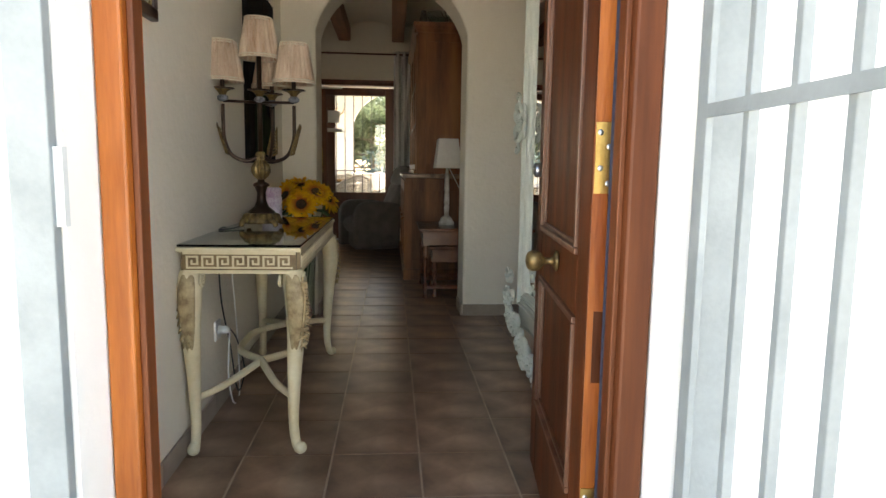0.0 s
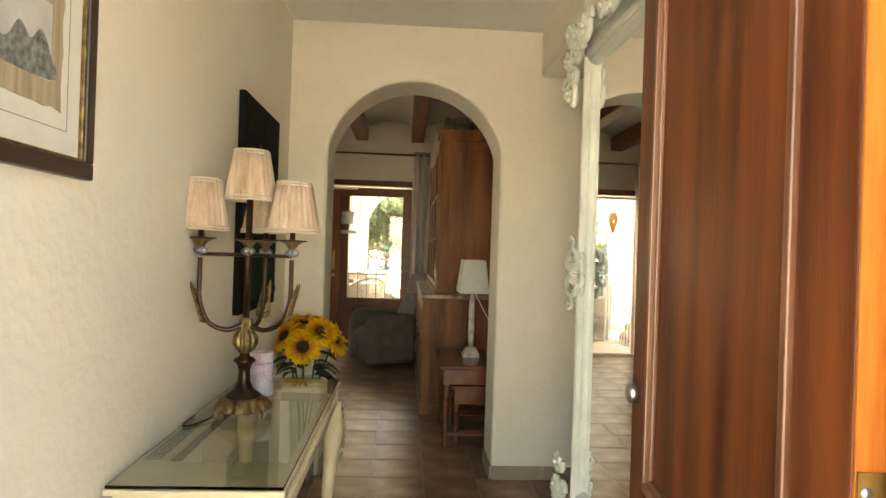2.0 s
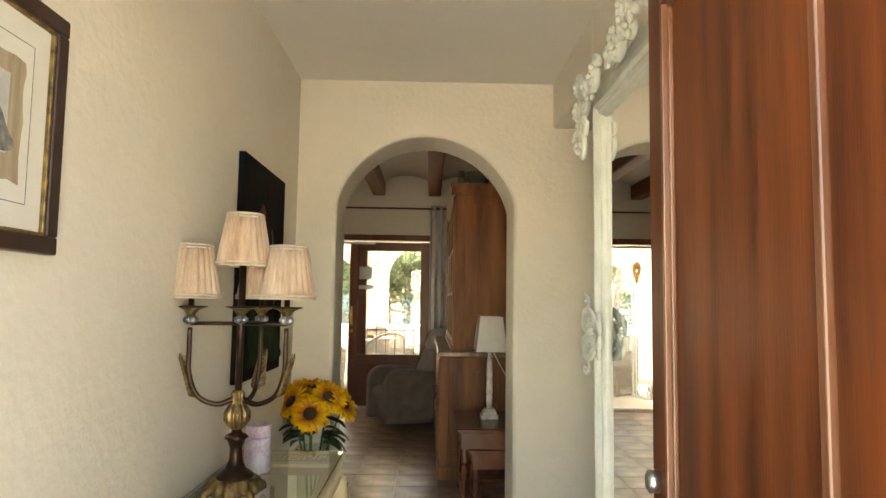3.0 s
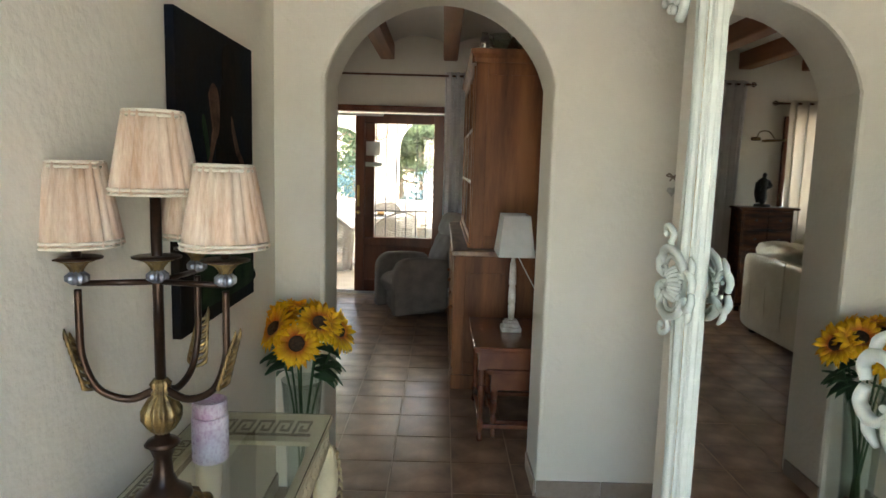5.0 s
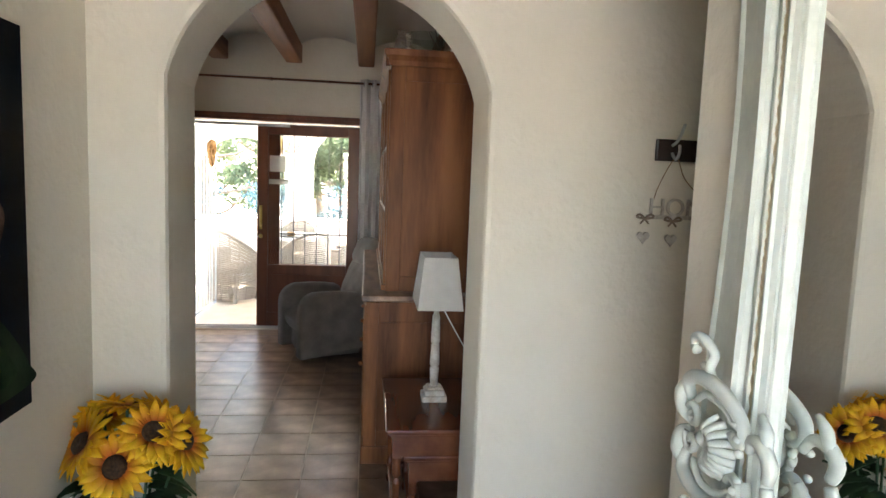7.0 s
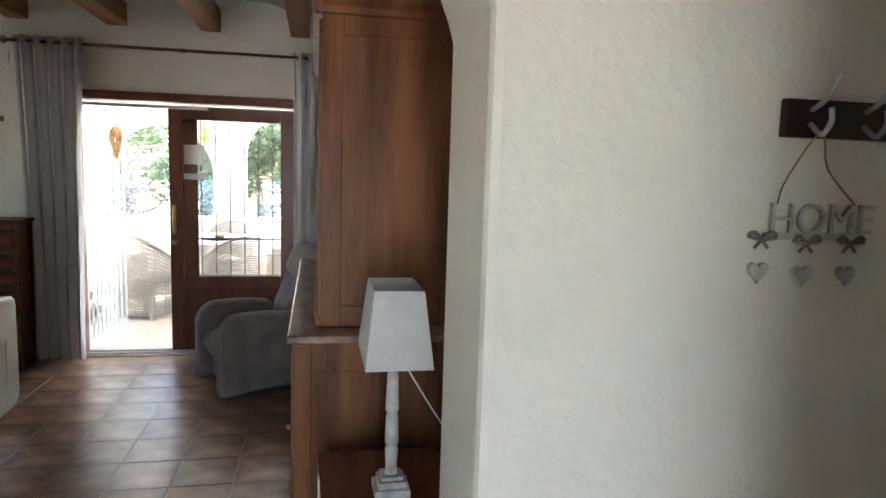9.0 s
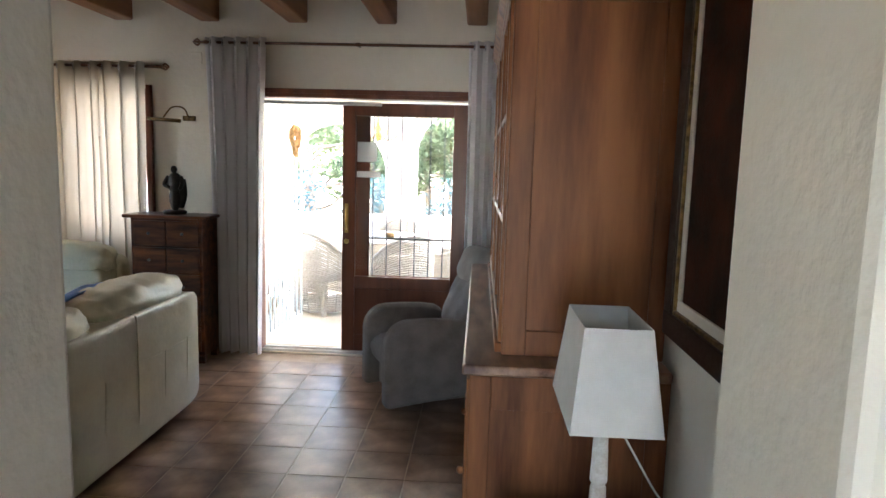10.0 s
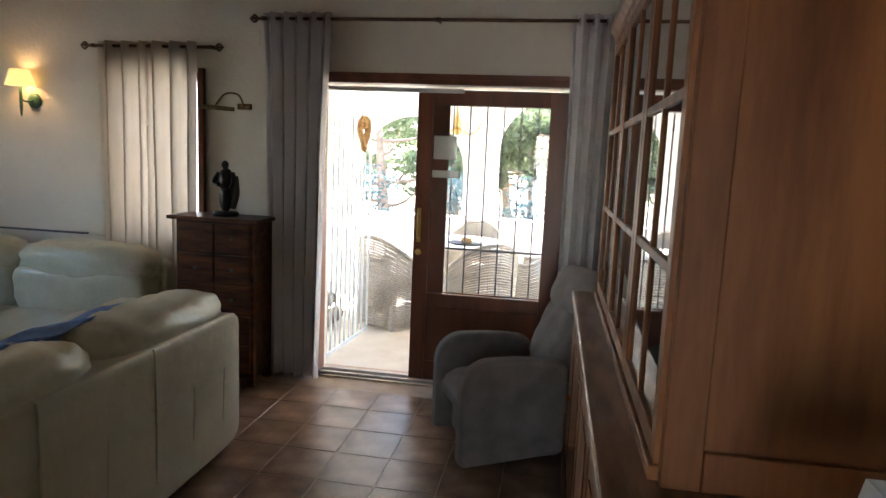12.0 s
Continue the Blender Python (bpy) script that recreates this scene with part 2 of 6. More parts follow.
# Near-black blue: felt together with the shadow of the door gap.
GAP_SHADE = surf("shadow_gap_felt", (0.01, 0.013, 0.026), (0.035, 0.045, 0.08), 60, 0.95)
STRAW = surf("woven_straw", (0.22, 0.11, 0.035), (0.45, 0.26, 0.09), 40, 0.8, bump=0.8, bscale=200)
BARK = surf("pine_bark", (0.19, 0.135, 0.10), (0.34, 0.26, 0.20), 8, 0.95, bump=0.8, bscale=30)
FOLIAGE = cloth("pine_foliage", (0.10, 0.14, 0.075), (0.20, 0.25, 0.145), 1.2, 0.45)
HEDGE = cloth("blue_green_hedge", (0.035, 0.085, 0.10), (0.09, 0.15, 0.17), 1.5, 0.35)
EARTH = surf("dry_garden_ground", (0.30, 0.25, 0.17), (0.46, 0.40, 0.30), 0.4, 0.95, bump=0.4, bscale=8)
SCONCE_SHADE = glow("lit_sconce_shade", (1.0, 0.62, 0.20), 0.13)
SCONCE_SHADE.node_tree.nodes["Principled BSDF"].inputs["Base Color"].default_value = (0.7, 0.5, 0.25, 1)
VERDIGRIS = surf("green_marble_plate", (0.05, 0.16, 0.11), (0.12, 0.26, 0.19), 20, 0.4)
RADIATOR = surf("cream_enamel", (0.60, 0.56, 0.46), (0.66, 0.62, 0.52), 6, 0.4)
PAPER = cloth("white_paper_label", (0.82, 0.82, 0.80), (0.88, 0.88, 0.86), 8, 0.75)


def thin_glass(name, tint):
    """A thin wall of glass: clear, with a gloss that grows towards its rim."""
    m, n, l, b = nodes_of(name)
    tr, gl_, fr, mx = n.new("ShaderNodeBsdfTransparent"), n.new("ShaderNodeBsdfGlossy"), n.new("ShaderNodeLayerWeight"), n.new("ShaderNodeMixShader")
    tr.inputs["Color"].default_value = (*tint, 1)
    gl_.inputs["Roughness"].default_value = 0.03
    fr.inputs["Blend"].default_value = 0.12
    l.new(fr.outputs["Facing"], mx.inputs[0])
    l.new(tr.outputs[0], mx.inputs[1])
    l.new(gl_.outputs[0], mx.inputs[2])
    l.new(mx.outputs[0], n["Material Output"].inputs["Surface"])
    return m


THINGLASS = thin_glass("thin_vase_glass", (0.90, 0.94, 0.92))


def fired_edges(m, px, py, x0, y0):
    """Fired tiles: darker, uneven borders round a paler worn centre, tile by tile."""
    n, l = m.node_tree.nodes, m.node_tree.links
    b = n["Principled BSDF"]
    src = b.inputs["Base Color"].links[0].from_socket
    geo, sep = n.new("ShaderNodeNewGeometry"), n.new("ShaderNodeSeparateXYZ")
    l.new(geo.outputs["Position"], sep.inputs[0])
    sides = []
    for k, (p, o) in enumerate(((px, x0), (py, y0))):
        a, d, f, c, e = (n.new("ShaderNodeMath") for _ in range(5))
        a.operation, d.operation, f.operation, c.operation, e.operation = "SUBTRACT", "DIVIDE", "FRACT", "SUBTRACT", "ABSOLUTE"
        l.new(sep.outputs[k], a.inputs[0])
        a.inputs[1].default_value, d.inputs[1].default_value, c.inputs[1].default_value = o, p, 0.5
        for q, w in ((a, d), (d, f), (f, c), (c, e)):
            l.new(q.outputs[0], w.inputs[0])
        sides.append(e)
    far, add, noi, ramp, mix = n.new("ShaderNodeMath"), n.new("ShaderNodeMath"), n.new("ShaderNodeTexNoise"), n.new("ShaderNodeValToRGB"), n.new("ShaderNodeMix")
    far.operation, add.operation = "MAXIMUM", "MULTIPLY_ADD"
    l.new(sides[0].outputs[0], far.inputs[0])
    l.new(sides[1].outputs[0], far.inputs[1])
    noi.inputs["Scale"].default_value, noi.inputs["Detail"].default_value = 5.5, 4
    l.new(geo.outputs["Position"], noi.inputs["Vector"])
    l.new(noi.outputs["Fac"], add.inputs[0])
    add.inputs[1].default_value = 0.62
    l.new(far.outputs[0], add.inputs[2])
    ramp.color_ramp.elements[0].position, ramp.color_ramp.elements[1].position = 0.50, 0.84
    ramp.color_ramp.elements[0].color, ramp.color_ramp.elements[1].color = (1.15, 1.15, 1.13, 1), (0.66, 0.61, 0.57, 1)
    l.new(add.outputs[0], ramp.inputs["Fac"])
    mix.data_type, mix.blend_type = "RGBA", "MULTIPLY"
    mix.inputs[0].default_value = 1.0
    l.new(src, mix.inputs[6])
    l.new(ramp.outputs["Color"], mix.inputs[7])
    l.new(mix.outputs[2], b.inputs["Base Color"])


fired_edges(TILE, 0.3015, 0.3075, 0.948, 3.853)


def petal_blush(m):
    """Orange at the root of each petal, yellow at its tip."""
    n, l = m.node_tree.nodes, m.node_tree.links
    b = n["Principled BSDF"]
    src = b.inputs["Base Color"].links[0].from_socket
    co, sep, cmb, ln, ramp, mix = (n.new("ShaderNode" + k) for k in ("TexCoord", "SeparateXYZ", "CombineXYZ", "VectorMath", "ValToRGB", "Mix"))
    ln.operation = "LENGTH"
    l.new(co.outputs["Object"], sep.inputs[0])
    l.new(sep.outputs[0], cmb.inputs[0])
    l.new(sep.outputs[1], cmb.inputs[1])
    l.new(cmb.outputs[0], ln.inputs[0])
    l.new(ln.outputs["Value"], ramp.inputs["Fac"])
    ramp.color_ramp.elements[0].position, ramp.color_ramp.elements[1].position = 0.034, 0.078
    ramp.color_ramp.elements[0].color, ramp.color_ramp.elements[1].color = (0.55, 0.17, 0.10, 1), (1, 1, 1, 1)
    mix.data_type, mix.blend_type = "RGBA", "MULTIPLY"
    mix.inputs[0].default_value = 1.0
    l.new(src, mix.inputs[6])
    l.new(ramp.outputs["Color"], mix.inputs[7])
    l.new(mix.outputs[2], b.inputs["Base Color"])


petal_blush(PETAL)


# ---- building blocks ----
def part(name, bm, material, parent=None, label="", smooth=False, bevel=0.0, solid=0.0):
    """Links a bmesh as one mesh object."""
    bmesh.ops.recalc_face_normals(bm, faces=bm.faces)
    me = bpy.data.meshes.new(name)
    bm.to_mesh(me)
    bm.free()
    if smooth:
        me.shade_smooth()
    me.materials.append(material)
    ob = new(name, me)
    if parent is not None:
        ob.parent = parent
    if label:
        ob["label"] = label
    if solid:
        md = ob.modifiers.new("thickness", "SOLIDIFY")
        md.thickness, md.offset = solid, 0
    if bevel:
        md = ob.modifiers.new("edge", "BEVEL")
        md.width, md.segments, md.limit_method, md.angle_limit = bevel, 4 if smooth else 2, "ANGLE", radians(40)
        md.harden_normals = smooth
    return ob


def thing(name, label, category, m=None, group="", kind=""):
    ob = new(name)
    ob.empty_display_size = 0.1
    if m is not None:
        ob.matrix_basis = m
    return tagged(ob, label, category, group, kind)


def box(bm, x0, x1, y0, y1, z0, z1):
    vs = [bm.verts.new((x, y, z)) for z in (z0, z1) for y in (y0, y1) for x in (x0, x1)]
    for f in ((0, 2, 3, 1), (4, 5, 7, 6), (0, 1, 5, 4), (2, 6, 7, 3), (0, 4, 6, 2), (1, 3, 7, 5)):
        bm.faces.new([vs[i] for i in f])
    return vs


def boxes(*rows):
    bm = bmesh.new()
    for r in rows:
        box(bm, *r)
    return bm


def prism(bm, pts, axis, d0, d1):
    """A flat outline pushed along an axis: pts are the two other coordinates, in order."""
    def at(p, d):
        return {"x": (d, p[0], p[1]), "y": (p[0], d, p[1]), "z": (p[0], p[1], d)}[axis]
    a = [bm.verts.new(at(p, d0)) for p in pts]
    b = [bm.verts.new(at(p, d1)) for p in pts]
    bm.faces.new(a)
    bm.faces.new(b[::-1])
    for i in range(len(pts)):
        j = (i + 1) % len(pts)
        bm.faces.new((a[i], b[i], b[j], a[j]))


def lathe(bm, profile, n=24, c=(0, 0, 0), flute=0, depth=0.0):
    """Turns a profile of (radius, height) about the upright axis through c."""
    rings = []
    for r, z in profile:
        ring = []
        for i in range(n):
            a = 2 * math.pi * i / n
            k = r * (1 + depth * math.cos(flute * a)) if flute else r
            ring.append(bm.verts.new((c[0] + k * math.cos(a), c[1] + k * math.sin(a), c[2] + z)))
        rings.append(ring)
    for p, q in zip(rings, rings[1:]):
        for i in range(n):
            j = (i + 1) % n
            bm.faces.new((p[i], p[j], q[j], q[i]))
    for ring, rz in ((rings[0], profile[0]), (rings[-1], profile[-1])):
        if rz[0] > 1e-4:
            bm.faces.new(ring)


def smooth_path(pts, k=5):
    """Catmull-Rom through the points."""
    p = [Vector(q) for q in pts]
    out = []
    for i in range(len(p) - 1):
        a, b, c, d = p[max(i - 1, 0)], p[i], p[i + 1], p[min(i + 2, len(p) - 1)]
        for s in range(k):
            t = s / k
            out.append(0.5 * (2 * b + (c - a) * t + (2 * a - 5 * b + 4 * c - d) * t * t + (3 * b - a - 3 * c + d) * t ** 3))
    out.append(p[-1])
    return out


def tube(bm, pts, r, n=8, k=5, flat=1.0):
    """A round bar along a smooth line; r is one radius or one for each given point."""
    rs = list(r) if isinstance(r, (list, tuple)) else [r] * len(pts)
    line = smooth_path(pts, k) if k > 1 else [Vector(q) for q in pts]
    rings, side = [], None
    for i, p in enumerate(line):
        d = (line[min(i + 1, len(line) - 1)] - line[max(i - 1, 0)]).normalized()
        if side is None:
            side = d.cross(Vector((0.0, 0.13, 1.0))) if abs(d.z) < 0.9 else d.cross(Vector((0.0, 1.0, 0.07)))
        side = (side - d * side.dot(d)).normalized()
        up = d.cross(side)
        f = i / max(len(line) - 1, 1) * (len(rs) - 1)
        j = min(int(f), len(rs) - 2) if len(rs) > 1 else 0
        rad = rs[j] + (rs[j + 1] - rs[j]) * (f - j) if len(rs) > 1 else rs[0]
        rings.append([bm.verts.new(p + side * (rad * math.cos(2 * math.pi * s / n)) + up * (rad * flat * math.sin(2 * math.pi * s / n))) for s in range(n)])
    for p, q in zip(rings, rings[1:]):
        for i in range(n):
            bm.faces.new((p[i], p[(i + 1) % n], q[(i + 1) % n], q[i]))
    bm.faces.new(rings[0][::-1])
    bm.faces.new(rings[-1])


def ball(bm, c, rx, ry, rz, u=14, v=8):
    m = Matrix.Translation(c) @ Matrix.Diagonal((rx, ry, rz, 1))
    bmesh.ops.create_uvsphere(bm, u_segments=u, v_segments=v, radius=1, matrix=m)


def pillow(bm, x0, x1, y0, y1, z0, z1, n=10, p=3.2, puff=0.0):
    """A soft rounded block."""
    c, h = Vector(((x0 + x1) / 2, (y0 + y1) / 2, (z0 + z1) / 2)), Vector(((x1 - x0) / 2, (y1 - y0) / 2, (z1 - z0) / 2))
    first = len(bm.verts)
    bmesh.ops.create_cube(bm, size=2)
    bm.verts.ensure_lookup_table()
    geo = bm.verts[first:]
    edges = list({e for v in geo for e in v.link_edges})
    bmesh.ops.subdivide_edges(bm, edges=edges, cuts=n, use_grid_fill=True)
    bm.verts.ensure_lookup_table()
    for v in bm.verts[first:]:
        q = v.co.copy()
        s = (abs(q.x) ** p + abs(q.y) ** p + abs(q.z) ** p) ** (1 / p)
        q /= s
        w = 1 + puff * noise.noise(Vector((q.x * 3 + c.x * 5, q.y * 3 + c.y * 5, q.z * 3)))
        v.co = c + Vector((q.x * h.x * w, q.y * h.y * w, q.z * h.z * w))


def sheet(bm, path, z0, z1, nz=10, gather=0.0, flare=0.0):
    """A hanging cloth: path is a list of (x, y) along its top."""
    cx = sum(p[0] for p in path) / len(path)
    rows = []
    for k in range(nz + 1):
        f = k / nz
        w = 1 - gather * math.sin(math.pi * f) + flare * (1 - f)
        rows.append([bm.verts.new((cx + (x - cx) * w, y + 0.012 * math.sin(9 * f + x * 11) * (1 - f), z0 + (z1 - z0) * f)) for x, y in path])
    for a, b in zip(rows, rows[1:]):
        for i in range(len(path) - 1):
            bm.faces.new((a[i], a[i + 1], b[i + 1], b[i]))


def folds(x0, x1, y, count, depth, steps=8, seed=1):
    rnd = random.Random(seed)
    out, ph = [], 0.0
    n = count * steps
    for i in range(n + 1):
        f = i / n
        a = depth * (0.75 + 0.5 * rnd.random() if i % steps == 0 else 1.0)
        out.append((x0 + (x1 - x0) * f + 0.25 * depth * math.sin(4 * math.pi * f * count), y + a * math.sin(2 * math.pi * f * count)))
    return out


def spiral(c, r, turns, axis, start=0.0, hand=1, n=14):
    """Points of a scroll in the plane across an axis."""
    out = []
    for i in range(n + 1):
        f = i / n
        a = start + hand * f * turns * 2 * math.pi
        k = r * (1 - 0.82 * f)
        u, v = k * math.cos(a), k * math.sin(a)
        out.append({"x": (c[0], c[1] + u, c[2] + v), "y": (c[0] + u, c[1], c[2] + v), "z": (c[0] + u, c[1] + v, c[2])}[axis])
    return out


def place(name, bm, material, label, category, m=None, group="", kind="", **kw):
    """A thing of one mesh."""
    ob = part(name, bm, material, None, **kw)
    if m is not None:
        ob.matrix_basis = m
    return tagged(ob, label, category, group, kind)


# ---- the large structure ----
def struct(name, bm, material, label, **kw):
    return place(name, bm, material, label, name.split("_")[0], kind="structure", **kw)


HX0, HX1 = 0.135, 1.55          # hall walls
LX0, LX1 = -4.3, 1.62           # living room walls
FY0, FY1 = 2.72, 3.05           # front wall
AY0, AY1 = 6.0, 6.345            # wall with the arch
WY0, WY1 = 10.52, 10.80         # garden wall
CZ, LZ = 2.565, 3.05            # ceilings
floor = struct("floor", boxes((LX0 - 0.2, 2.9, FY0 + 0.1, WY1, -0.12, -0.0008)), GROUT, "terracotta tiled floor with dark grout joints")

# front wall with the entrance opening
struct("wall_front", boxes((-0.115, 0.35, FY0, FY1, -0.5, 2.7), (1.331, 6.0, FY0, FY1, -0.5, 2.7), (0.35, 1.331, FY0, FY1, 2.16, 2.7)),
       WHITE_WALL, "white rendered front wall round the entrance")
struct("wall_left", boxes((HX0 - 0.25, HX0, FY1, AY0, 0, 2.7)), PLASTER, "cream rough-plastered hall wall")
struct("wall_right", boxes((HX1, HX1 + 0.25, FY1, 5.11, 0, 2.7), (HX1, HX1 + 0.25, 5.11, AY0, 2.305, 2.7)), PLASTER,
       "cream rough-plastered hall wall with a doorless opening", bevel=0.018)
struct("wall_passage", boxes((HX1 + 0.25, 2.9, 4.9, 5.105, 0, 2.6), (2.75, 2.95, 5.105, AY0, 0, 2.6)), PLASTER, "cream plaster walls of the side passage")
struct("ceiling_passage", boxes((HX1 + 0.25, 2.95, 4.9, AY0, 2.45, 2.6)), CEIL, "plain pale ceiling of the side passage")

# wall with the arch
AXL, AXR, ASP, ATOP = 0.355, 1.333, 1.868, 2.25
half, rise = (AXR - AXL) / 2, ATOP - ASP
rad = (half * half + rise * rise) / (2 * rise)
acx, acz, a0 = (AXL + AXR) / 2, ATOP - rad, math.asin(min(1, half / rad))
arc = [(acx + rad * math.sin(-a0 + 2 * a0 * i / 28), acz + rad * math.cos(-a0 + 2 * a0 * i / 28)) for i in range(29)]
bm = bmesh.new()
prism(bm, [(LX0 - 0.2, 0), (AXL, 0)] + arc + [(AXR, 0), (2.95, 0), (2.95, 3.2), (LX0 - 0.2, 3.2)], "y", AY0, AY1)
struct("wall_arch", bm, PLASTER, "cream plastered wall with a round-headed archway", bevel=0.02)
struct("ceiling_hall", boxes((HX0 - 0.2, HX1 + 0.2, FY1 - 0.05, AY0, CZ, CZ + 0.12)), CEIL, "plain pale hall ceiling")

# garden wall: sliding door opening and a window behind the curtain
DX0, DX1, DZ = -0.84, 0.98, 2.09
VX0, VX1, VZ0, VZ1 = -2.42, -1.70, 0.95, 2.14
struct("wall_garden", boxes((LX0 - 0.2, VX0, WY0, WY1, 0, 3.2), (VX1, DX0, WY0, WY1, 0, 3.2), (DX1, LX1 + 0.3, WY0, WY1, 0, 3.2),
                            (DX0, DX1, WY0, WY1, DZ, 3.2), (VX0, VX1, WY0, WY1, 0, VZ0), (VX0, VX1, WY0, WY1, VZ1, 3.2)),
       PLASTER, "cream plastered living room wall towards the terrace")
struct("wall_east", boxes((LX1, LX1 + 0.25, AY1, WY0, 0, 3.2)), PLASTER, "cream plastered living room side wall")
# Unseen opening in the west wall, added to light the room from the left.
struct("wall_west", boxes((LX0 - 0.25, LX0, AY1, 7.7, 0, 3.2), (LX0 - 0.25, LX0, 8.9, WY0, 0, 3.2), (LX0 - 0.25, LX0, 7.7, 8.9, 0, 0.95), (LX0 - 0.25, LX0, 7.7, 8.9, 2.1, 3.2)), PLASTER, "cream wall closing the living room, with an added unseen light opening")
struct("roof", boxes((-4.6, 3.2, AY0, WY1, 3.2, 3.4), (-0.2, 3.2, FY0, AY0, 2.701, 2.8)), WHITE_WALL, "flat roof slab over the house")

# ceiling of plaster vaults between beams
BEAMS = [0.915 - 0.70 * i for i in range(-1, 8)]
bm = bmesh.new()
prev = None
for i, bx in enumerate(BEAMS[:-1]):
    for s in range(13):
        f = s / 12
        x = bx - 0.70 * f
        z = 2.76 + 0.16 * (1 - (2 * f - 1) ** 2) ** 0.6
        cur = [bm.verts.new((x, AY1 - 0.02, z)), bm.verts.new((x, WY0 + 0.02, z)), bm.verts.new((x, WY0 + 0.02, z + 0.06)), bm.verts.new((x, AY1 - 0.02, z + 0.06))]
        if prev and s:
            for k in range(4):
                bm.faces.new((prev[k], prev[(k + 1) % 4], cur[(k + 1) % 4], cur[k]))
        prev = cur
struct("ceiling_living", bm, CEIL, "pale plaster vaults between timber beams", smooth=True)
for bx in BEAMS:
    if LX0 < bx < LX1:
        ob = struct("ceiling_beam", boxes((bx - 0.078, bx + 0.078, AY1 - 0.02, WY0 + 0.02, 2.66, 2.84)), BEAMWOOD, "stained timber ceiling beam", bevel=0.014)
        tagged(ob, category="beam", group="ceiling beams")

# ---- outside, front ----
struct("ground", boxes((-300, 300, -300, FY0 - 0.4, -0.6, -0.36)), PALE_GROUND, "pale dry ground round the house")
struct("step_front", boxes((-0.2, 2.2, FY0 - 0.5, FY0, -0.42, -0.18)), STONE, "stone step before the entrance")
struct("threshold", boxes((0.352, 1.329, FY0 - 0.02, FY1 + 0.0, -0.17, -0.006)), STONE, "stone door threshold")

# entrance door frame
door_frame = thing("door_frame", "worn reddish wooden frame of the entrance door", "door frame", kind="structure")
# left jamb brighter than the right: the sun on it is put into the colour
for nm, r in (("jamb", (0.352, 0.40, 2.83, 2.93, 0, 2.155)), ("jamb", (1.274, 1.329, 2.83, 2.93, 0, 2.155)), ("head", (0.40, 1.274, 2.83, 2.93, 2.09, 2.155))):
    part(nm, boxes(r), LITWOOD if nm == "jamb" and r[0] < 1 else FRAMEWOOD, door_frame, bevel=0.006)
for x0, x1 in ((0.40, 0.412), (1.262, 1.274)):
    part("stop_bead", boxes((x0, x1, 2.85, 2.89, 0, 2.09)), FRAMEWOOD, door_frame, bevel=0.003)

# dark strip added so the hinge gap reads as shadow
part("gap_shade_strip", boxes((1.2655, 1.2736, 2.8905, 2.914, 0.0, 2.085)), GAP_SHADE, door_frame, "dark blue felt strip standing in for the shadow of the door gap")

# entrance door leaf, swung open into the hall
LEAF_W, LEAF_H, LT = 0.825, 2.07, 0.045
ang = math.degrees(math.atan2(1.327 - 1.245, 3.776 - 2.955))
front_door = thing("front_door", "open dark red-brown panelled wooden entrance door", "door", pose(1.245, 2.955, 0.012, 0, 0, 90 - ang))
# local x runs along the leaf from hinge to lock edge, local -y faces the wall, local +y faces the hall
bm = boxes((0.0, 0.12, -LT, 0, 0, LEAF_H), (LEAF_W - 0.12, LEAF_W, -LT, 0, 0, LEAF_H))
for z0, z1 in ((0, 0.24), (0.66, 0.80), (LEAF_H - 0.16, LEAF_H)):
    box(bm, 0.12, LEAF_W - 0.12, -LT, 0, z0, z1)
part("leaf_frame", bm, DOORWOOD, front_door, bevel=0.004)
for z0, z1 in ((0.24, 0.66), (0.80, LEAF_H - 0.16)):
    part("door_panel", boxes((0.12, LEAF_W - 0.12, -LT + 0.012, -0.012, z0, z1)), DOORWOOD, front_door)
    bm = bmesh.new()
    for k, (e, w) in enumerate(((0.0, 0.016), (0.016, 0.010))):
        a, b, c, d = 0.12 + e, LEAF_W - 0.12 - e, z0 + e, z1 - e
        t = 0.008 if k == 0 else -0.002
        for r in ((a, b, -0.012, t, c, c + w), (a, b, -0.012, t, d - w, d), (a, a + w, -0.012, t, c + w, d - w), (b - w, b, -0.012, t, c + w, d - w)):
            box(bm, *r)
    part("panel_moulding", bm, MOULDWOOD, front_door, "shiny worn moulding round the panel, gleam partly put into its colour", bevel=0.003)
# strong light from outside is put into this edge's orange
part("edge_strip", boxes((-0.004, -0.0005, -LT + 0.002, -0.002, 0, LEAF_H)), LITWOOD, front_door, "varnished hinge edge with outdoor light put into its colour")
part("lock_recess", boxes((-0.006, -0.0042, -0.034, -0.014, 0.55, 0.70)), DOORWOOD, front_door)
bm = bmesh.new()
lathe(bm, [(0.0, 0.0), (0.030, 0.002), (0.036, 0.008), (0.020, 0.016), (0.012, 0.022), (0.011, 0.045), (0.026, 0.055), (0.034, 0.070), (0.034, 0.085), (0.026, 0.098), (0.012, 0.104), (0.0, 0.105)], 20)
knob = part("door_knob", bm, OLDGOLD, front_door, "round reeded dull brass centre knob", smooth=True)
knob.matrix_basis = pose(0.375, 0.0, 0.75, -90, 0, 0) @ Matrix.Scale(0.82, 4)
bm = bmesh.new()
lathe(bm, [(0.0, 0), (0.022, 0.0), (0.023, 0.018), (0.015, 0.024), (0.0, 0.024)], 18)
esc = part("lock_cylinder", bm, STEEL, front_door, "dark steel lock cylinder", smooth=True)
esc.matrix_basis = pose(LEAF_W - 0.045, 0.0, 0.985, -90, 0, 0)
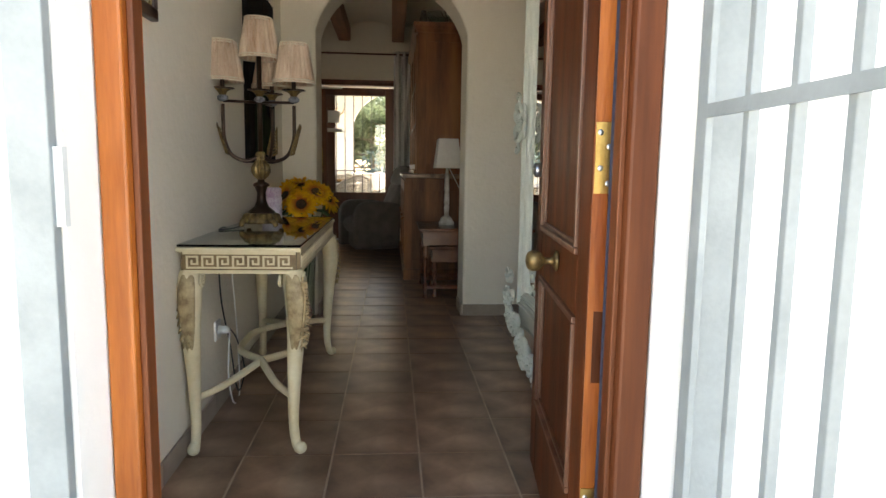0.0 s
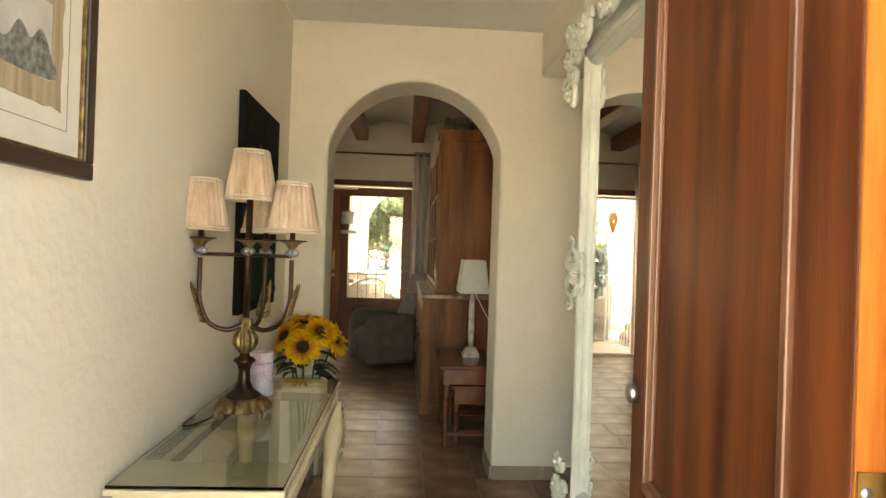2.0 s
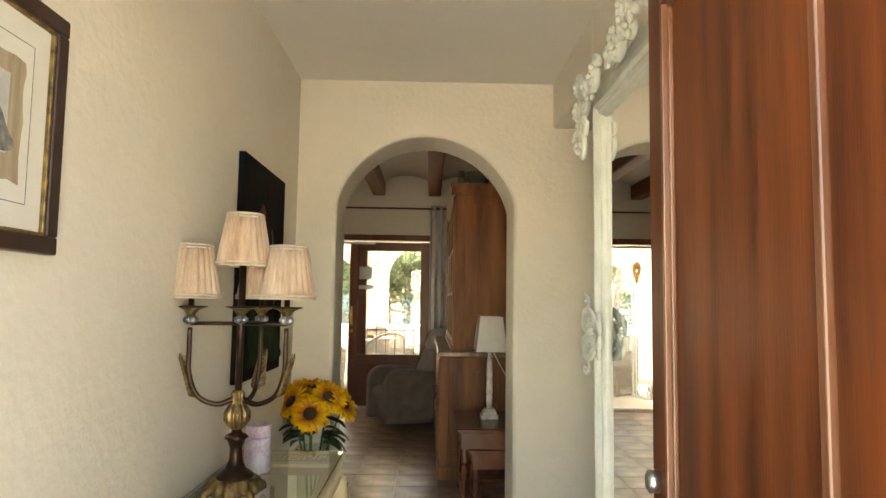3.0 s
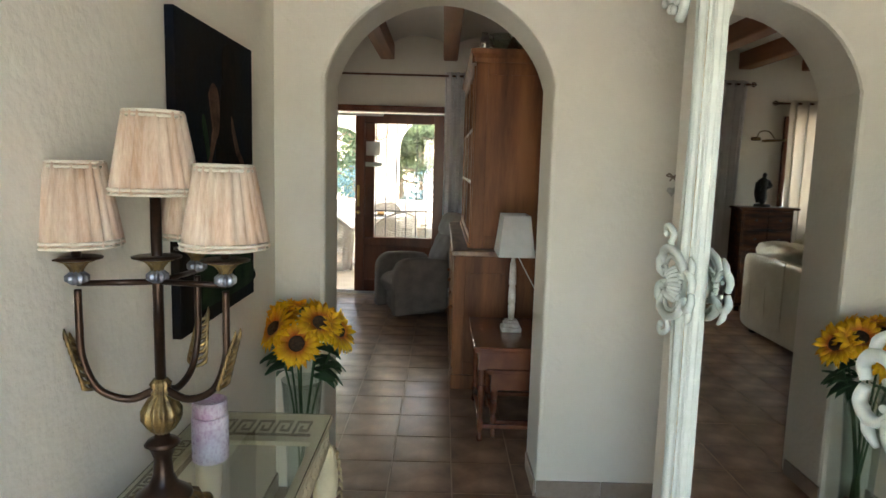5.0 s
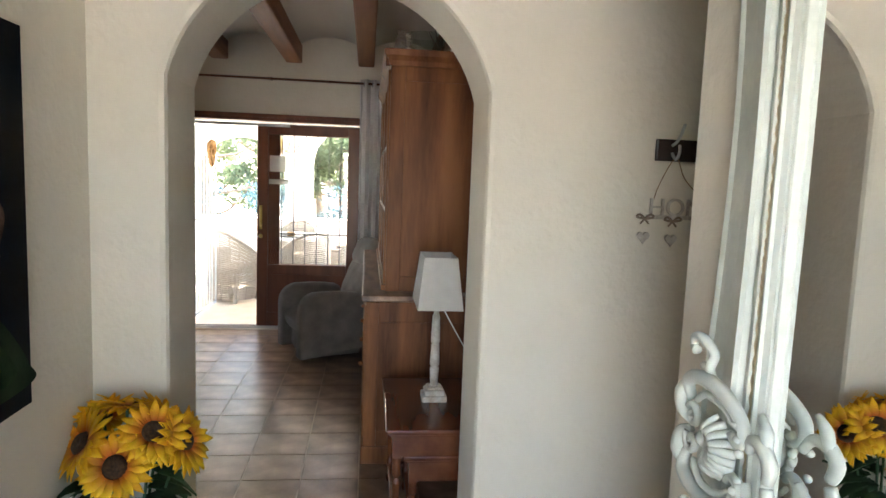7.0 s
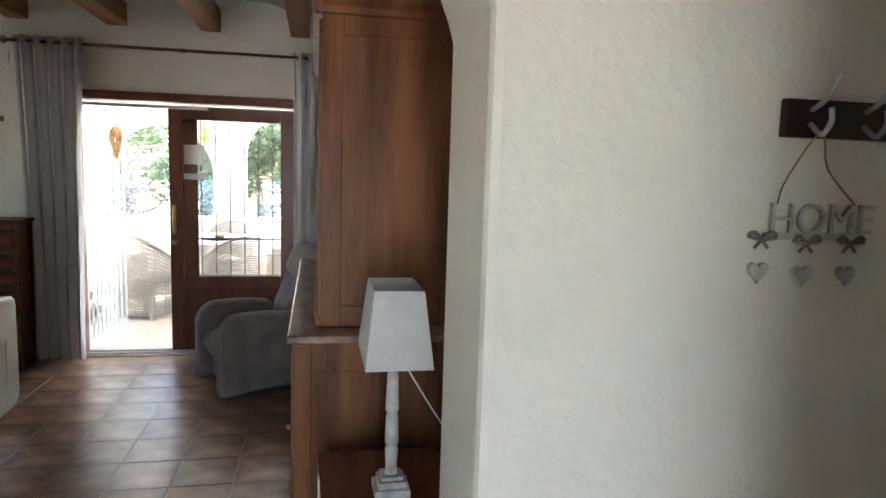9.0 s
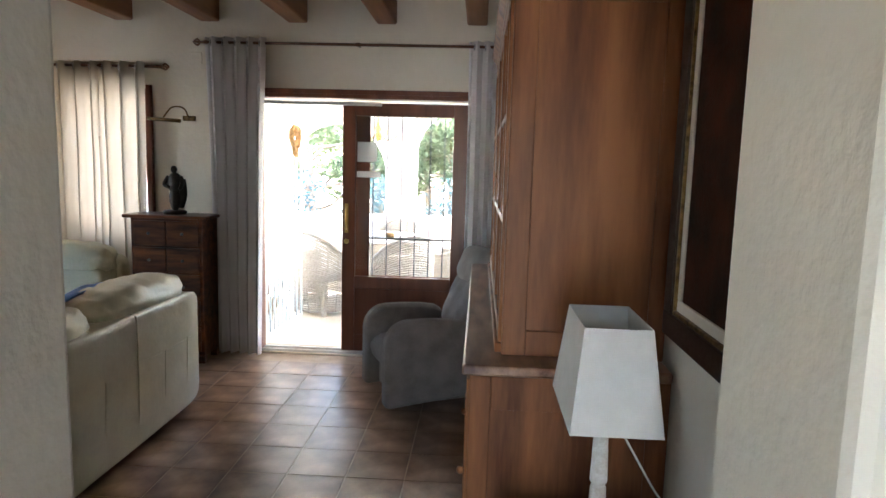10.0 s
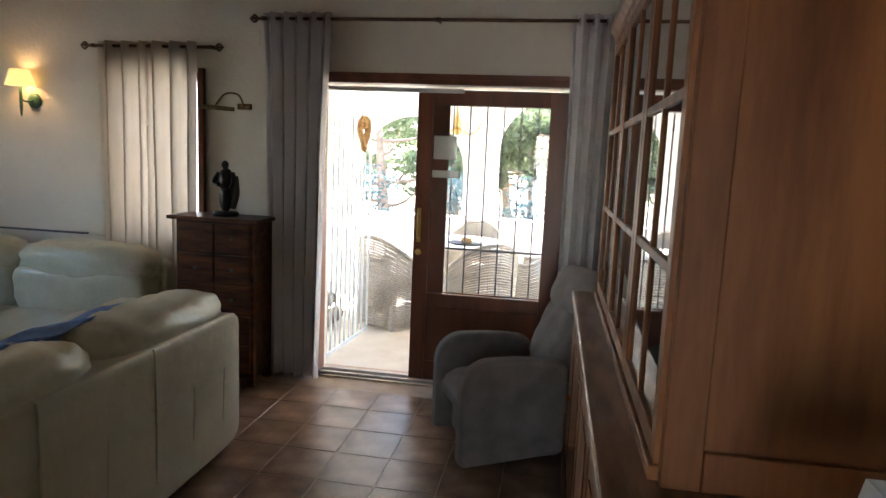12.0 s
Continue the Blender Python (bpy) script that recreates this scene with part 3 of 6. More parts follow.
for hz in (0.25, 1.01, 1.80):
    hinge = part("hinge", boxes((-0.0075, -0.0042, -0.040, -0.003, hz - 0.07, hz + 0.07)), BRASS, front_door, "polished brass hinge with screws")
    bm = bmesh.new()
    for i in range(5):
        lathe(bm, [(0.0, 0), (0.0065, 0), (0.0065, 0.026), (0.0, 0.026)], 10, (-0.012, -LT - 0.006, hz - 0.068 + i * 0.028))
    lathe(bm, [(0.0, 0), (0.004, 0.001), (0.005, 0.010), (0, 0.014)], 10, (-0.012, -LT - 0.006, hz + 0.072))
    part("knuckle", bm, BRASS, hinge, smooth=True)
    bm = bmesh.new()
    for sy, sz in ((-0.012, 0.05), (-0.03, 0.022), (-0.014, -0.02), (-0.03, -0.05)):
        ball(bm, (-0.0075, sy, hz + sz), 0.002, 0.006, 0.006, 10, 6)
    part("screw", bm, STEEL, hinge, smooth=True)

# iron grille gate at the entrance, swung open
def gate(name, label, m, width, height, bars, mats, mid, br=0.008):
    g = thing(name, label, "gate", m)
    part("post", boxes((0, 0.035, -0.006, 0.006, 0, height)), mats, g, bevel=0.002)
    part("post", boxes((width - 0.035, width, -0.006, 0.006, 0, height)), mats, g, bevel=0.002)
    for z in [0.0, height - 0.03] + mid:
        part("rail", boxes((0.035, width - 0.035, -0.006, 0.006, z, z + 0.03)) if z in (0.0, height - 0.03) else boxes((0.035, width - 0.035, -0.008, -0.002, z, z + br * 2.6)), mats, g)
    for i in range(bars):
        x = 0.035 + (width - 0.07) * (i + 1) / (bars + 1)
        part("bar", boxes((x - br, x + br, -0.001, -0.001 + 2 * br, 0.03, height - 0.03)), mats, g, bevel=0.002)
    return g


# entrance gate and its jambs wear the greyed copy, shade included in the paint
gate("entrance_gate", "white-painted iron grille gate standing open outside", pose(1.336, 2.70, -0.05, 0, 0, -91), 0.92, 2.1, 7, IRON_WHITE_SHADED, [1.13])
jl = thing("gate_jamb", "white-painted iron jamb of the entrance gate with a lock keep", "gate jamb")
part("post", boxes((0.285, 0.345, 2.69, 2.714, -0.1, 2.1)), IRON_WHITE_SHADED, jl, bevel=0.002)
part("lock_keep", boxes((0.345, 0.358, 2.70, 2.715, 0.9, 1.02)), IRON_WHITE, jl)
jr = thing("gate_jamb", "shade-toned white iron jamb of the entrance gate", "gate jamb")
part("post", boxes((1.338, 1.41, 2.69, 2.714, -0.1, 2.1)), IRON_WHITE_SHADED, jr, bevel=0.002)


# ---- hall things ----
def greek_key(bm, x0, x1, z0, z1, n, put):
    """Raised meander bars: put(bm, a0, a1, b0, b1) lays one bar."""
    u, h = (x1 - x0) / n, z1 - z0
    s = h / 7
    for i in range(n):
        o = x0 + i * u
        w = u / 8
        for a0_, a1_, b0_, b1_ in ((0, 8, 0, 1), (0, 1, 1, 7), (1, 6.4, 6, 7), (5.4, 6.4, 2, 6), (2.4, 5.4, 2, 3), (2.4, 3.4, 3, 4.7)):
            put(bm, o + a0_ * w, o + a1_ * w, z0 + b0_ * s, z0 + b1_ * s)


TX0, TX1, TY0, TY1, TZ = 0.140, 0.548, 3.845, 5.10, 0.735
console = thing("console_table", "ivory and gold carved console table with a glass top", "console table", group="")
bm = boxes((TX0, TX1, TY0, TY0 + 0.19, TZ - 0.022, TZ - 0.008), (TX0, TX1, TY1 - 0.20, TY1, TZ - 0.022, TZ - 0.008),
           (TX0, TX0 + 0.07, TY0 + 0.19, TY1 - 0.20, TZ - 0.022, TZ - 0.008), (TX1 - 0.03, TX1, TY0 + 0.19, TY1 - 0.20, TZ - 0.022, TZ - 0.008))
part("top_frame", bm, IVORY, console, bevel=0.003)
for y0 in (TY1 - 0.165,):
    bm = bmesh.new()
    greek_key(bm, TX0 + 0.03, TX1 - 0.04, y0, y0 + 0.11, 6, lambda b, a0_, a1_, c0, c1: box(b, a0_, a1_, c0, c1, TZ - 0.008, TZ - 0.0065))
    part("top_frieze", bm, ANTIQUE, console, "antiqued meander border under the glass")
bm = bmesh.new()
greek_key(bm, TY0 + 0.20, TY1 - 0.20, TX0 + 0.015, TX0 + 0.055, 16, lambda b, a0_, a1_, c0, c1: box(b, c0, c1, a0_, a1_, TZ - 0.008, TZ - 0.0065))
part("top_frieze", bm, ANTIQUE, console, "antiqued meander border under the glass")
gl = part("glass_top", boxes((TX0 + 0.004, TX1 - 0.004, TY0 + 0.004, TY1 - 0.004, TZ - 0.006, TZ + 0.002)), GREENGLASS, console, "clear green-edged glass top", bevel=0.001)
gl.visible_shadow = False
for nm, r in (("apron", (TX0 + 0.02, TX1 - 0.02, TY0 + 0.012, TY0 + 0.03, TZ - 0.095, TZ - 0.022)), ("apron", (TX0 + 0.02, TX1 - 0.02, TY1 - 0.03, TY1 - 0.012, TZ - 0.095, TZ - 0.022)),
              ("apron", (TX0 + 0.008, TX0 + 0.026, TY0 + 0.03, TY1 - 0.03, TZ - 0.095, TZ - 0.022)), ("apron", (TX1 - 0.026, TX1 - 0.008, TY0 + 0.03, TY1 - 0.03, TZ - 0.095, TZ - 0.022))):
    ap = part(nm, boxes(r), ANTIQUE, console)
    bm = bmesh.new()
    if r[1] - r[0] > 0.1:
        f0, f1 = (r[2] - 0.004, r[2]) if r[2] < 4.2 else (r[3], r[3] + 0.004)
        greek_key(bm, r[0] + 0.01, r[1] - 0.01, r[4] + 0.016, r[5] - 0.014, 7, lambda b, p, q, s, t: box(b, p, q, f0, f1, s, t))
        box(bm, r[0], r[1], f0 - 0.002, f1, r[4], r[4] + 0.011)
        box(bm, r[0], r[1], f0 - 0.002, f1, r[5] - 0.009, r[5])
    else:
        f0, f1 = (r[1], r[1] + 0.004) if r[0] > 0.3 else (r[0] - 0.004, r[0])
        greek_key(bm, r[2] + 0.01, r[3] - 0.01, r[4] + 0.016, r[5] - 0.014, 20, lambda b, p, q, s, t: box(b, f0, f1, p, q, s, t))
        box(bm, f0, f1, r[2], r[3], r[4], r[4] + 0.011)
        box(bm, f0, f1, r[2], r[3], r[5] - 0.009, r[5])
    part("meander_frieze", bm, IVORY, ap, "raised ivory meander frieze")
for lx, sx in ((TX0 + 0.035, -0.25), (TX1 - 0.035, 1)):
    for ly, sy in ((TY0 + 0.04, -1), (TY1 - 0.04, 1)):
        bm = bmesh.new()
        o = lambda k, z: (lx + sx * k * 0.7, ly + sy * k * 0.5, z)
        tube(bm, [o(0.0, 0.645), o(0.012, 0.60), o(0.022, 0.52), o(0.012, 0.40), o(0.0, 0.26), o(-0.006, 0.12), o(0.004, 0.045), o(0.026, 0.018)],
             [0.034, 0.042, 0.040, 0.030, 0.023, 0.018, 0.017, 0.020], 12, 5)
        ball(bm, o(0.030, 0.022), 0.022, 0.022, 0.022)
        leg = part("leg", bm, IVORY, console, smooth=True)
        bm = bmesh.new()
        for k in range(9):
            z = 0.60 - 0.026 * k
            w = 0.030 * math.sin(math.pi * (k + 1.5) / 11)
            for s in (-1, 1):
                tube(bm, [(lx + sx * 0.040 + 0.001, ly + sy * 0.022, z), (lx + sx * 0.042 + s * w * 0.5 * (sy if sx > 0 else 1), ly + sy * 0.040, z + 0.012), (lx + sx * 0.036 + s * w, ly + sy * 0.036, z - 0.008)], [0.004, 0.006, 0.002], 6, 3)
        tube(bm, [(lx + sx * 0.038, ly + sy * 0.034, 0.63), (lx + sx * 0.044, ly + sy * 0.042, 0.52), (lx + sx * 0.030, ly + sy * 0.030, 0.37)], [0.006, 0.007, 0.002], 6, 4)
        part("leaf_carving", bm, GILT, leg, "carved gilt-brown acanthus leaf", smooth=True)
        bm = bmesh.new()
        tube(bm, [(lx + sx * 0.7 * q, ly + sy * (0.5 * q + d), z) for q, d, z in ((0.0, 0.030, 0.640), (0.010, 0.037, 0.600), (0.020, 0.037, 0.530), (0.016, 0.031, 0.450), (0.010, 0.026, 0.385), (0.006, 0.022, 0.355))],
             [0.018, 0.027, 0.029, 0.022, 0.012, 0.003], 12, 5, 0.28)
        part("leaf_ground", bm, TONED, leg, "brown-toned ground of the carved leaf", smooth=True)
        for s in (-1, 1):
            bm = bmesh.new()
            tube(bm, spiral((lx + s * 0.040 if sx > 0 else lx + 0.040, ly + sy * 0.012, 0.615), 0.026, 1.6, "x", 1.5, s), 0.0055, 6, 2)
            part("scroll", bm, IVORY, leg, smooth=True)
bm = bmesh.new()
mx = (TX0 + TX1) / 2
za = 0.225
for sy, yj, yl in ((1, TY0 + 0.33, TY0 + 0.045), (-1, TY1 - 0.33, TY1 - 0.045)):
    for xl in (TX0 + 0.035, TX1 - 0.035):
        tube(bm, [(xl, yl, za - 0.03), ((xl + mx) / 2, (yl * 0.62 + yj * 0.38), za - 0.01), (mx, yj, za + 0.02)], [0.011, 0.012, 0.014], 8, 6, 1.2)
for s in (-1, 1):
    tube(bm, [(mx, TY0 + 0.33, za + 0.02), (mx + s * 0.11, TY0 + 0.47, za + 0.02), (mx + s * 0.125, (TY0 + TY1) / 2, za + 0.02), (mx + s * 0.11, TY1 - 0.47, za + 0.02), (mx, TY1 - 0.33, za + 0.02)], 0.013, 8, 6, 1.2)
part("stretcher", bm, IVORY, console, "curved ivory stretcher", smooth=True)

# mirror
MY0, MY1, MZ0, MZ1 = 3.79, 4.95, 0.19, 2.19
GY0, GY1, GZ0, GZ1 = 4.01, 4.732, 0.405, 2.01
mirror = thing("wall_mirror", "tall mirror in an ornate pale painted carved frame", "mirror")
# profile of the frame across its width: (share of the width from outside, height off the wall)
PROF = [(0.0, 0.0), (0.0, 0.030), (0.012, 0.035), (0.030, 0.031), (0.045, 0.038), (0.062, 0.034), (0.080, 0.041), (0.100, 0.036), (0.16, 0.037), (0.30, 0.041), (0.44, 0.049), (0.56, 0.056), (0.65, 0.064),
        (0.668, 0.074), (0.695, 0.079), (0.722, 0.074), (0.735, 0.065), (0.79, 0.065), (0.80, 0.071), (0.815, 0.071), (0.822, 0.063), (0.872, 0.063), (0.88, 0.071), (0.895, 0.071),
        (0.905, 0.066), (0.945, 0.062), (0.952, 0.057), (0.965, 0.060), (0.98, 0.058), (1.0, 0.049), (1.0, 0.0)]


def rail(ax, o0, o1, i0, i1, c_out, c_in, curve):
    """One mitred rail of the mirror frame; ax: the way it runs."""
    bm_ = bmesh.new()
    N = 40
    rings = []
    for k in range(N + 1):
        f = k / N
        ring = []
        sag = curve * math.sin(2 * math.pi * f) ** 2
        for u, h in PROF:
            along = (o0 + (o1 - o0) * f) * (1 - u) + (i0 + (i1 - i0) * f) * u
            across = (c_out + (c_in - c_out) * sag) * (1 - u) + c_in * u
            ring.append(bm_.verts.new((HX1 - h, across, along) if ax == "z" else (HX1 - h, along, across)))
        rings.append(ring)
    for p, q in zip(rings, rings[1:]):
        for i in range(len(PROF)):
            j = (i + 1) % len(PROF)
            bm_.faces.new((p[i], p[j], q[j], q[i]))
    bm_.faces.new(rings[0])
    bm_.faces.new(rings[-1][::-1])
    return bm_


for ax, a in (("z", (MZ0, MZ1, GZ0, GZ1, MY1, GY1, 0.12)), ("z", (MZ0, MZ1, GZ0, GZ1, MY0, GY0, 0.12)), ("y", (MY0, MY1, GY0, GY1, MZ0, GZ0, 0.10)), ("y", (MY0, MY1, GY0, GY1, MZ1, GZ1, 0.10))):
    part("frame_rail", rail(ax, *a), MIRROR_WHITE, mirror, bevel=0)
part("mirror_glass", boxes((HX1 - 0.047, HX1 - 0.040, GY0 - 0.01, GY1 + 0.01, GZ0 - 0.01, GZ1 + 0.01)), MIRROR, mirror, "bright silvered glass")
for y0, s in ((GY1, 1), (GY0, -1)):
    bm = bmesh.new()
    n_ = 62
    for q in (-1, 1):
        tube(bm, [(HX1 - 0.0645, y0 + s * 0.0335 + q * 0.0045 * (1 if k % 2 else -1), GZ0 + 0.03 + (GZ1 - GZ0 - 0.06) * k / n_) for k in range(n_ + 1)], 0.0038, 5, 3)
    part("vine_band", bm, IVORY, mirror, "twisted carved band", smooth=True)


def ornament(y, z, s):
    """A carved medallion: a ribbed shell in a wreath of scrolls, with curled stems; s turns it to one side."""
    X = HX1 - 0.082
    bm_ = bmesh.new()
    ball(bm_, (X - 0.004, y + s * 0.004, z), 0.016, 0.036, 0.034, 12, 8)
    shell = part("side_ornament", bm_, MIRROR_WHITE, mirror, "carved shell and scroll ornament", smooth=True)

    def scroll(pts, r, n=8, k=4, flat=1.0):
        b_ = bmesh.new()
        tube(b_, pts, r, n, k, flat)
        part("scroll", b_, MIRROR_WHITE, shell, smooth=True)

    def bead(c, rx, ry, rz):
        b_ = bmesh.new()
        ball(b_, c, rx, ry, rz, 8, 6)
        part("bead", b_, MIRROR_WHITE, shell, smooth=True)

    def at(u, v, d=0.0):
        return (X - d, y + s * u, z + v)

    for k in range(10):
        a = math.pi * (-0.45 + 0.9 * k / 9)
        scroll([at(0.012, 0.0, 0.012), at(0.012 - 0.030 * math.cos(a), 0.027 * math.sin(a), 0.024), at(0.012 - 0.056 * math.cos(a), 0.044 * math.sin(a), 0.006)], [0.003, 0.0072, 0.0062], 6, 3)
    bead(at(0.030, 0.0, 0.012), 0.012, 0.014, 0.012)
    for q in (1, -1):
        # stem with its curl
        scroll([at(0.040, q * 0.082), at(0.038, q * 0.104, 0.006), at(0.040, q * 0.124), at(0.060, q * 0.142, 0.006), at(0.084, q * 0.139, 0.006), at(0.090, q * 0.126, 0.004), at(0.078, q * 0.120, 0.006)],
             [0.010, 0.007, 0.008, 0.008, 0.008, 0.007, 0.008], 8, 4)
        bead(at(0.056, q * 0.102, 0.003), 0.008, 0.010, 0.007)
        # wreath over the shell, curling back on itself
        scroll([at(0.092, q * 0.040), at(0.090, q * 0.070, 0.008), at(0.050, q * 0.086, 0.010), at(-0.006, q * 0.082, 0.010), at(-0.054, q * 0.060, 0.010), at(-0.062, q * 0.034, 0.008), at(-0.044, q * 0.024, 0.008), at(-0.032, q * 0.034, 0.008)],
             [0.008, 0.011, 0.012, 0.011, 0.010, 0.009, 0.007, 0.007], 8, 4)
        scroll([at(0.066, q * 0.046, 0.006), at(0.034, q * 0.066, 0.010), at(-0.012, q * 0.064, 0.010), at(-0.036, q * 0.046, 0.008)], [0.005, 0.006, 0.006, 0.004], 7, 4)
        # broad leaf on the outer side
        scroll([at(0.084, q * 0.006), at(0.104, q * 0.022, 0.006), at(0.106, q * 0.048, 0.008), at(0.090, q * 0.068, 0.006)], [0.005, 0.011, 0.011, 0.005], 8, 4, 1.3)
        scroll(spiral(at(0.070, q * 0.020, 0.008), 0.018, 1.2, "x", 0.6, s * q), 0.006, 7, 2)
        # bracket scroll on the inner side
        scroll([at(-0.066, q * 0.022, 0.002), at(-0.078, q * 0.042, 0.008), at(-0.104, q * 0.044, 0.010), at(-0.122, q * 0.026, 0.010), at(-0.116, q * 0.004, 0.008)], [0.006, 0.008, 0.010, 0.010, 0.008], 8, 4)
        scroll([at(-0.112, q * 0.030, 0.008), at(-0.104, q * 0.062, 0.006), at(-0.086, q * 0.080, 0.004)], [0.006, 0.009, 0.004], 7, 4)
        for f in (0.018, 0.036, 0.054):
            bead(at(-0.070 + 0.3 * f, q * f, 0.016), 0.006, 0.007, 0.006)


for y, s in ((4.80, 1), (3.935, -1)):
    ornament(y, 1.225, s)


def cluster(bm_, y0, z0, y1, z1, n, r, seed):
    rn = random.Random(seed)
    for k in range(n):
        f = (k + 0.5) / n
        y, z = y0 + (y1 - y0) * f + rn.uniform(-r, r) * 1.2, z0 + (z1 - z0) * f + rn.uniform(-r, r) * 1.2
        X = HX1 - 0.085 - rn.uniform(0, 0.02)
        tube(bm_, spiral((X, y, z), r * rn.uniform(0.7, 1.2), rn.uniform(0.9, 1.5), "x", rn.uniform(0, 6.3), rn.choice((-1, 1))), r * 0.30, 6, 2)
        for p in range(5):
            a = 2 * math.pi * p / 5 + rn.uniform(0, 1)
            ball(bm_, (X - 0.012, y + 0.6 * r * math.cos(a), z + 0.6 * r * math.sin(a)), 0.010, r * 0.33, r * 0.33, 7, 5)
        ball(bm_, (X - 0.020, y, z), 0.012, r * 0.25, r * 0.25, 7, 5)


for i, (y, s) in enumerate(((MY1, -1), (MY0, 1))):
    for j, (z, q) in enumerate(((MZ1, -1), (MZ0, 1))):
        bm = bmesh.new()
        cluster(bm, y + s * 0.03, z + q * 0.26, y + s * 0.04, z + q * 0.05, 6, 0.045, 10 * i + j)
        cluster(bm, y + s * 0.06, z + q * 0.03, y + s * 0.34, z + q * 0.05, 7, 0.045, 20 + 10 * i + j)
        part("corner_ornament", bm, MIRROR_WHITE, mirror, "carved flower and leaf corner ornament", smooth=True)
for z, q in ((MZ1, 1), (MZ0, -1)):
    bm = bmesh.new()
    cluster(bm, 4.20, z + 0.0, 4.55, z + 0.0, 8, 0.05, 77 + q)
    part("crest", bm, MIRROR_WHITE, mirror, "carved flower crest", smooth=True)

# candelabra table lamp
lamp = thing("table_lamp", "bronze and gold candelabra table lamp with four pleated shades", "table lamp", pose(0.297, 4.47, TZ + 0.002))
bm = bmesh.new()
lathe(bm, [(0.0, 0.022), (0.080, 0.022), (0.086, 0.030), (0.078, 0.040), (0.070, 0.058), (0.058, 0.064)], 64, flute=16, depth=0.07)
part("base", bm, OLDGOLD, lamp, "fluted aged-gold base", smooth=True)
for k in range(4):
    a = math.pi / 4 + k * math.pi / 2
    bm = bmesh.new()
    tube(bm, [(0.072 * math.cos(a), 0.072 * math.sin(a), 0.034), (0.094 * math.cos(a), 0.094 * math.sin(a), 0.026), (0.100 * math.cos(a), 0.100 * math.sin(a), 0.010)], [0.010, 0.012, 0.009], 8, 4)
    part("foot", bm, OLDGOLD, lamp, "scrolled aged-gold foot", smooth=True)
bm = bmesh.new()
lathe(bm, [(0.058, 0.064), (0.056, 0.070), (0.030, 0.090), (0.020, 0.115), (0.018, 0.150), (0.026, 0.172), (0.036, 0.180), (0.030, 0.188), (0.016, 0.194), (0.014, 0.205)], 24)
part("stem", bm, BRONZE, lamp, "dark bronze turned stem", smooth=True)
bm = bmesh.new()
lathe(bm, [(0.014, 0.203), (0.026, 0.215), (0.037, 0.235), (0.037, 0.255), (0.026, 0.275), (0.016, 0.286), (0.022, 0.292), (0.017, 0.300), (0.020, 0.310), (0.013, 0.320)], 60, flute=12, depth=0.11)
part("bulb_knop", bm, OLDGOLD, lamp, "ribbed aged-gold knop", smooth=True)
bm = bmesh.new()
lathe(bm, [(0.0, 0.30), (0.0105, 0.30), (0.0105, 0.72), (0.0, 0.72)], 14)
part("column", bm, BRONZE, lamp, smooth=True)


def candle(c, shade_z, name_parent, cup_z):
    """A drip cup, a candle tube and a pleated shade over c."""
    bm_ = bmesh.new()
    lathe(bm_, [(0.014, 0.020), (0.036, 0.0235), (0.047, 0.026), (0.048, 0.029), (0.015, 0.030), (0.0, 0.031)], 24, (c[0], c[1], cup_z))
    part("drip_cup", bm_, BRONZE, name_parent, smooth=True)
    bm_ = bmesh.new()
    lathe(bm_, [(0.0, 0.0), (0.011, 0.0), (0.014, 0.008), (0.022, 0.018), (0.033, 0.0228), (0.0, 0.0226)], 40, (c[0], c[1], cup_z), flute=8, depth=0.10)
    part("calyx", bm_, OLDGOLD, name_parent, "aged-gold flared calyx", smooth=True)
    bm_ = bmesh.new()
    lathe(bm_, [(0.0, 0.0), (0.009, 0.0), (0.0085, shade_z - cup_z + 0.02), (0.0, shade_z - cup_z + 0.02)], 12, (c[0], c[1], cup_z + 0.028))
    part("candle_tube", bm_, BRONZE, name_parent, smooth=True)
    bm_ = bmesh.new()
    lathe(bm_, [(0.0, -0.026), (0.010, -0.025), (0.020, -0.017), (0.020, -0.007), (0.010, 0.002)], 48, (c[0], c[1], cup_z), flute=10, depth=0.14)
    part("bead", bm_, SILVERED, name_parent, "ribbed silvered bead", smooth=True)
    bm_ = bmesh.new()
    n = 88
    rings = []
    for r, z in ((0.081, 0.0), (0.0725, 0.05), (0.063, 0.10), (0.052, 0.158)):
        rings.append([bm_.verts.new((c[0] + (r + (0.0046 + 0.0026 * math.sin(3.3 * 2 * math.pi * i / n)) * math.sin(22 * 2 * math.pi * i / n) + 0.0016 * math.sin(7 * i)) * math.cos(2 * math.pi * i / n),
                                     c[1] + (r + (0.0046 + 0.0026 * math.sin(3.3 * 2 * math.pi * i / n)) * math.sin(22 * 2 * math.pi * i / n) + 0.0016 * math.sin(7 * i)) * math.sin(2 * math.pi * i / n), shade_z + z)) for i in range(n)])
    for p, q in zip(rings, rings[1:]):
        for i in range(n):
            bm_.faces.new((p[i], p[(i + 1) % n], q[(i + 1) % n], q[i]))
    sh = part("shade", bm_, SHADE, name_parent, "pleated peach fabric shade", smooth=True, solid=0.0015)
    for r, z in ((0.0835, 0.004), (0.0545, 0.154)):
        bm_ = bmesh.new()
        for dz in (-0.0045, 0.0045):
            tube(bm_, [(c[0] + r * math.cos(2 * math.pi * i / 32), c[1] + r * math.sin(2 * math.pi * i / 32), shade_z + z + dz) for i in range(33)], 0.0034, 6, 1)
        part("trim_braid", bm_, SHADE_TRIM, sh, smooth=True)


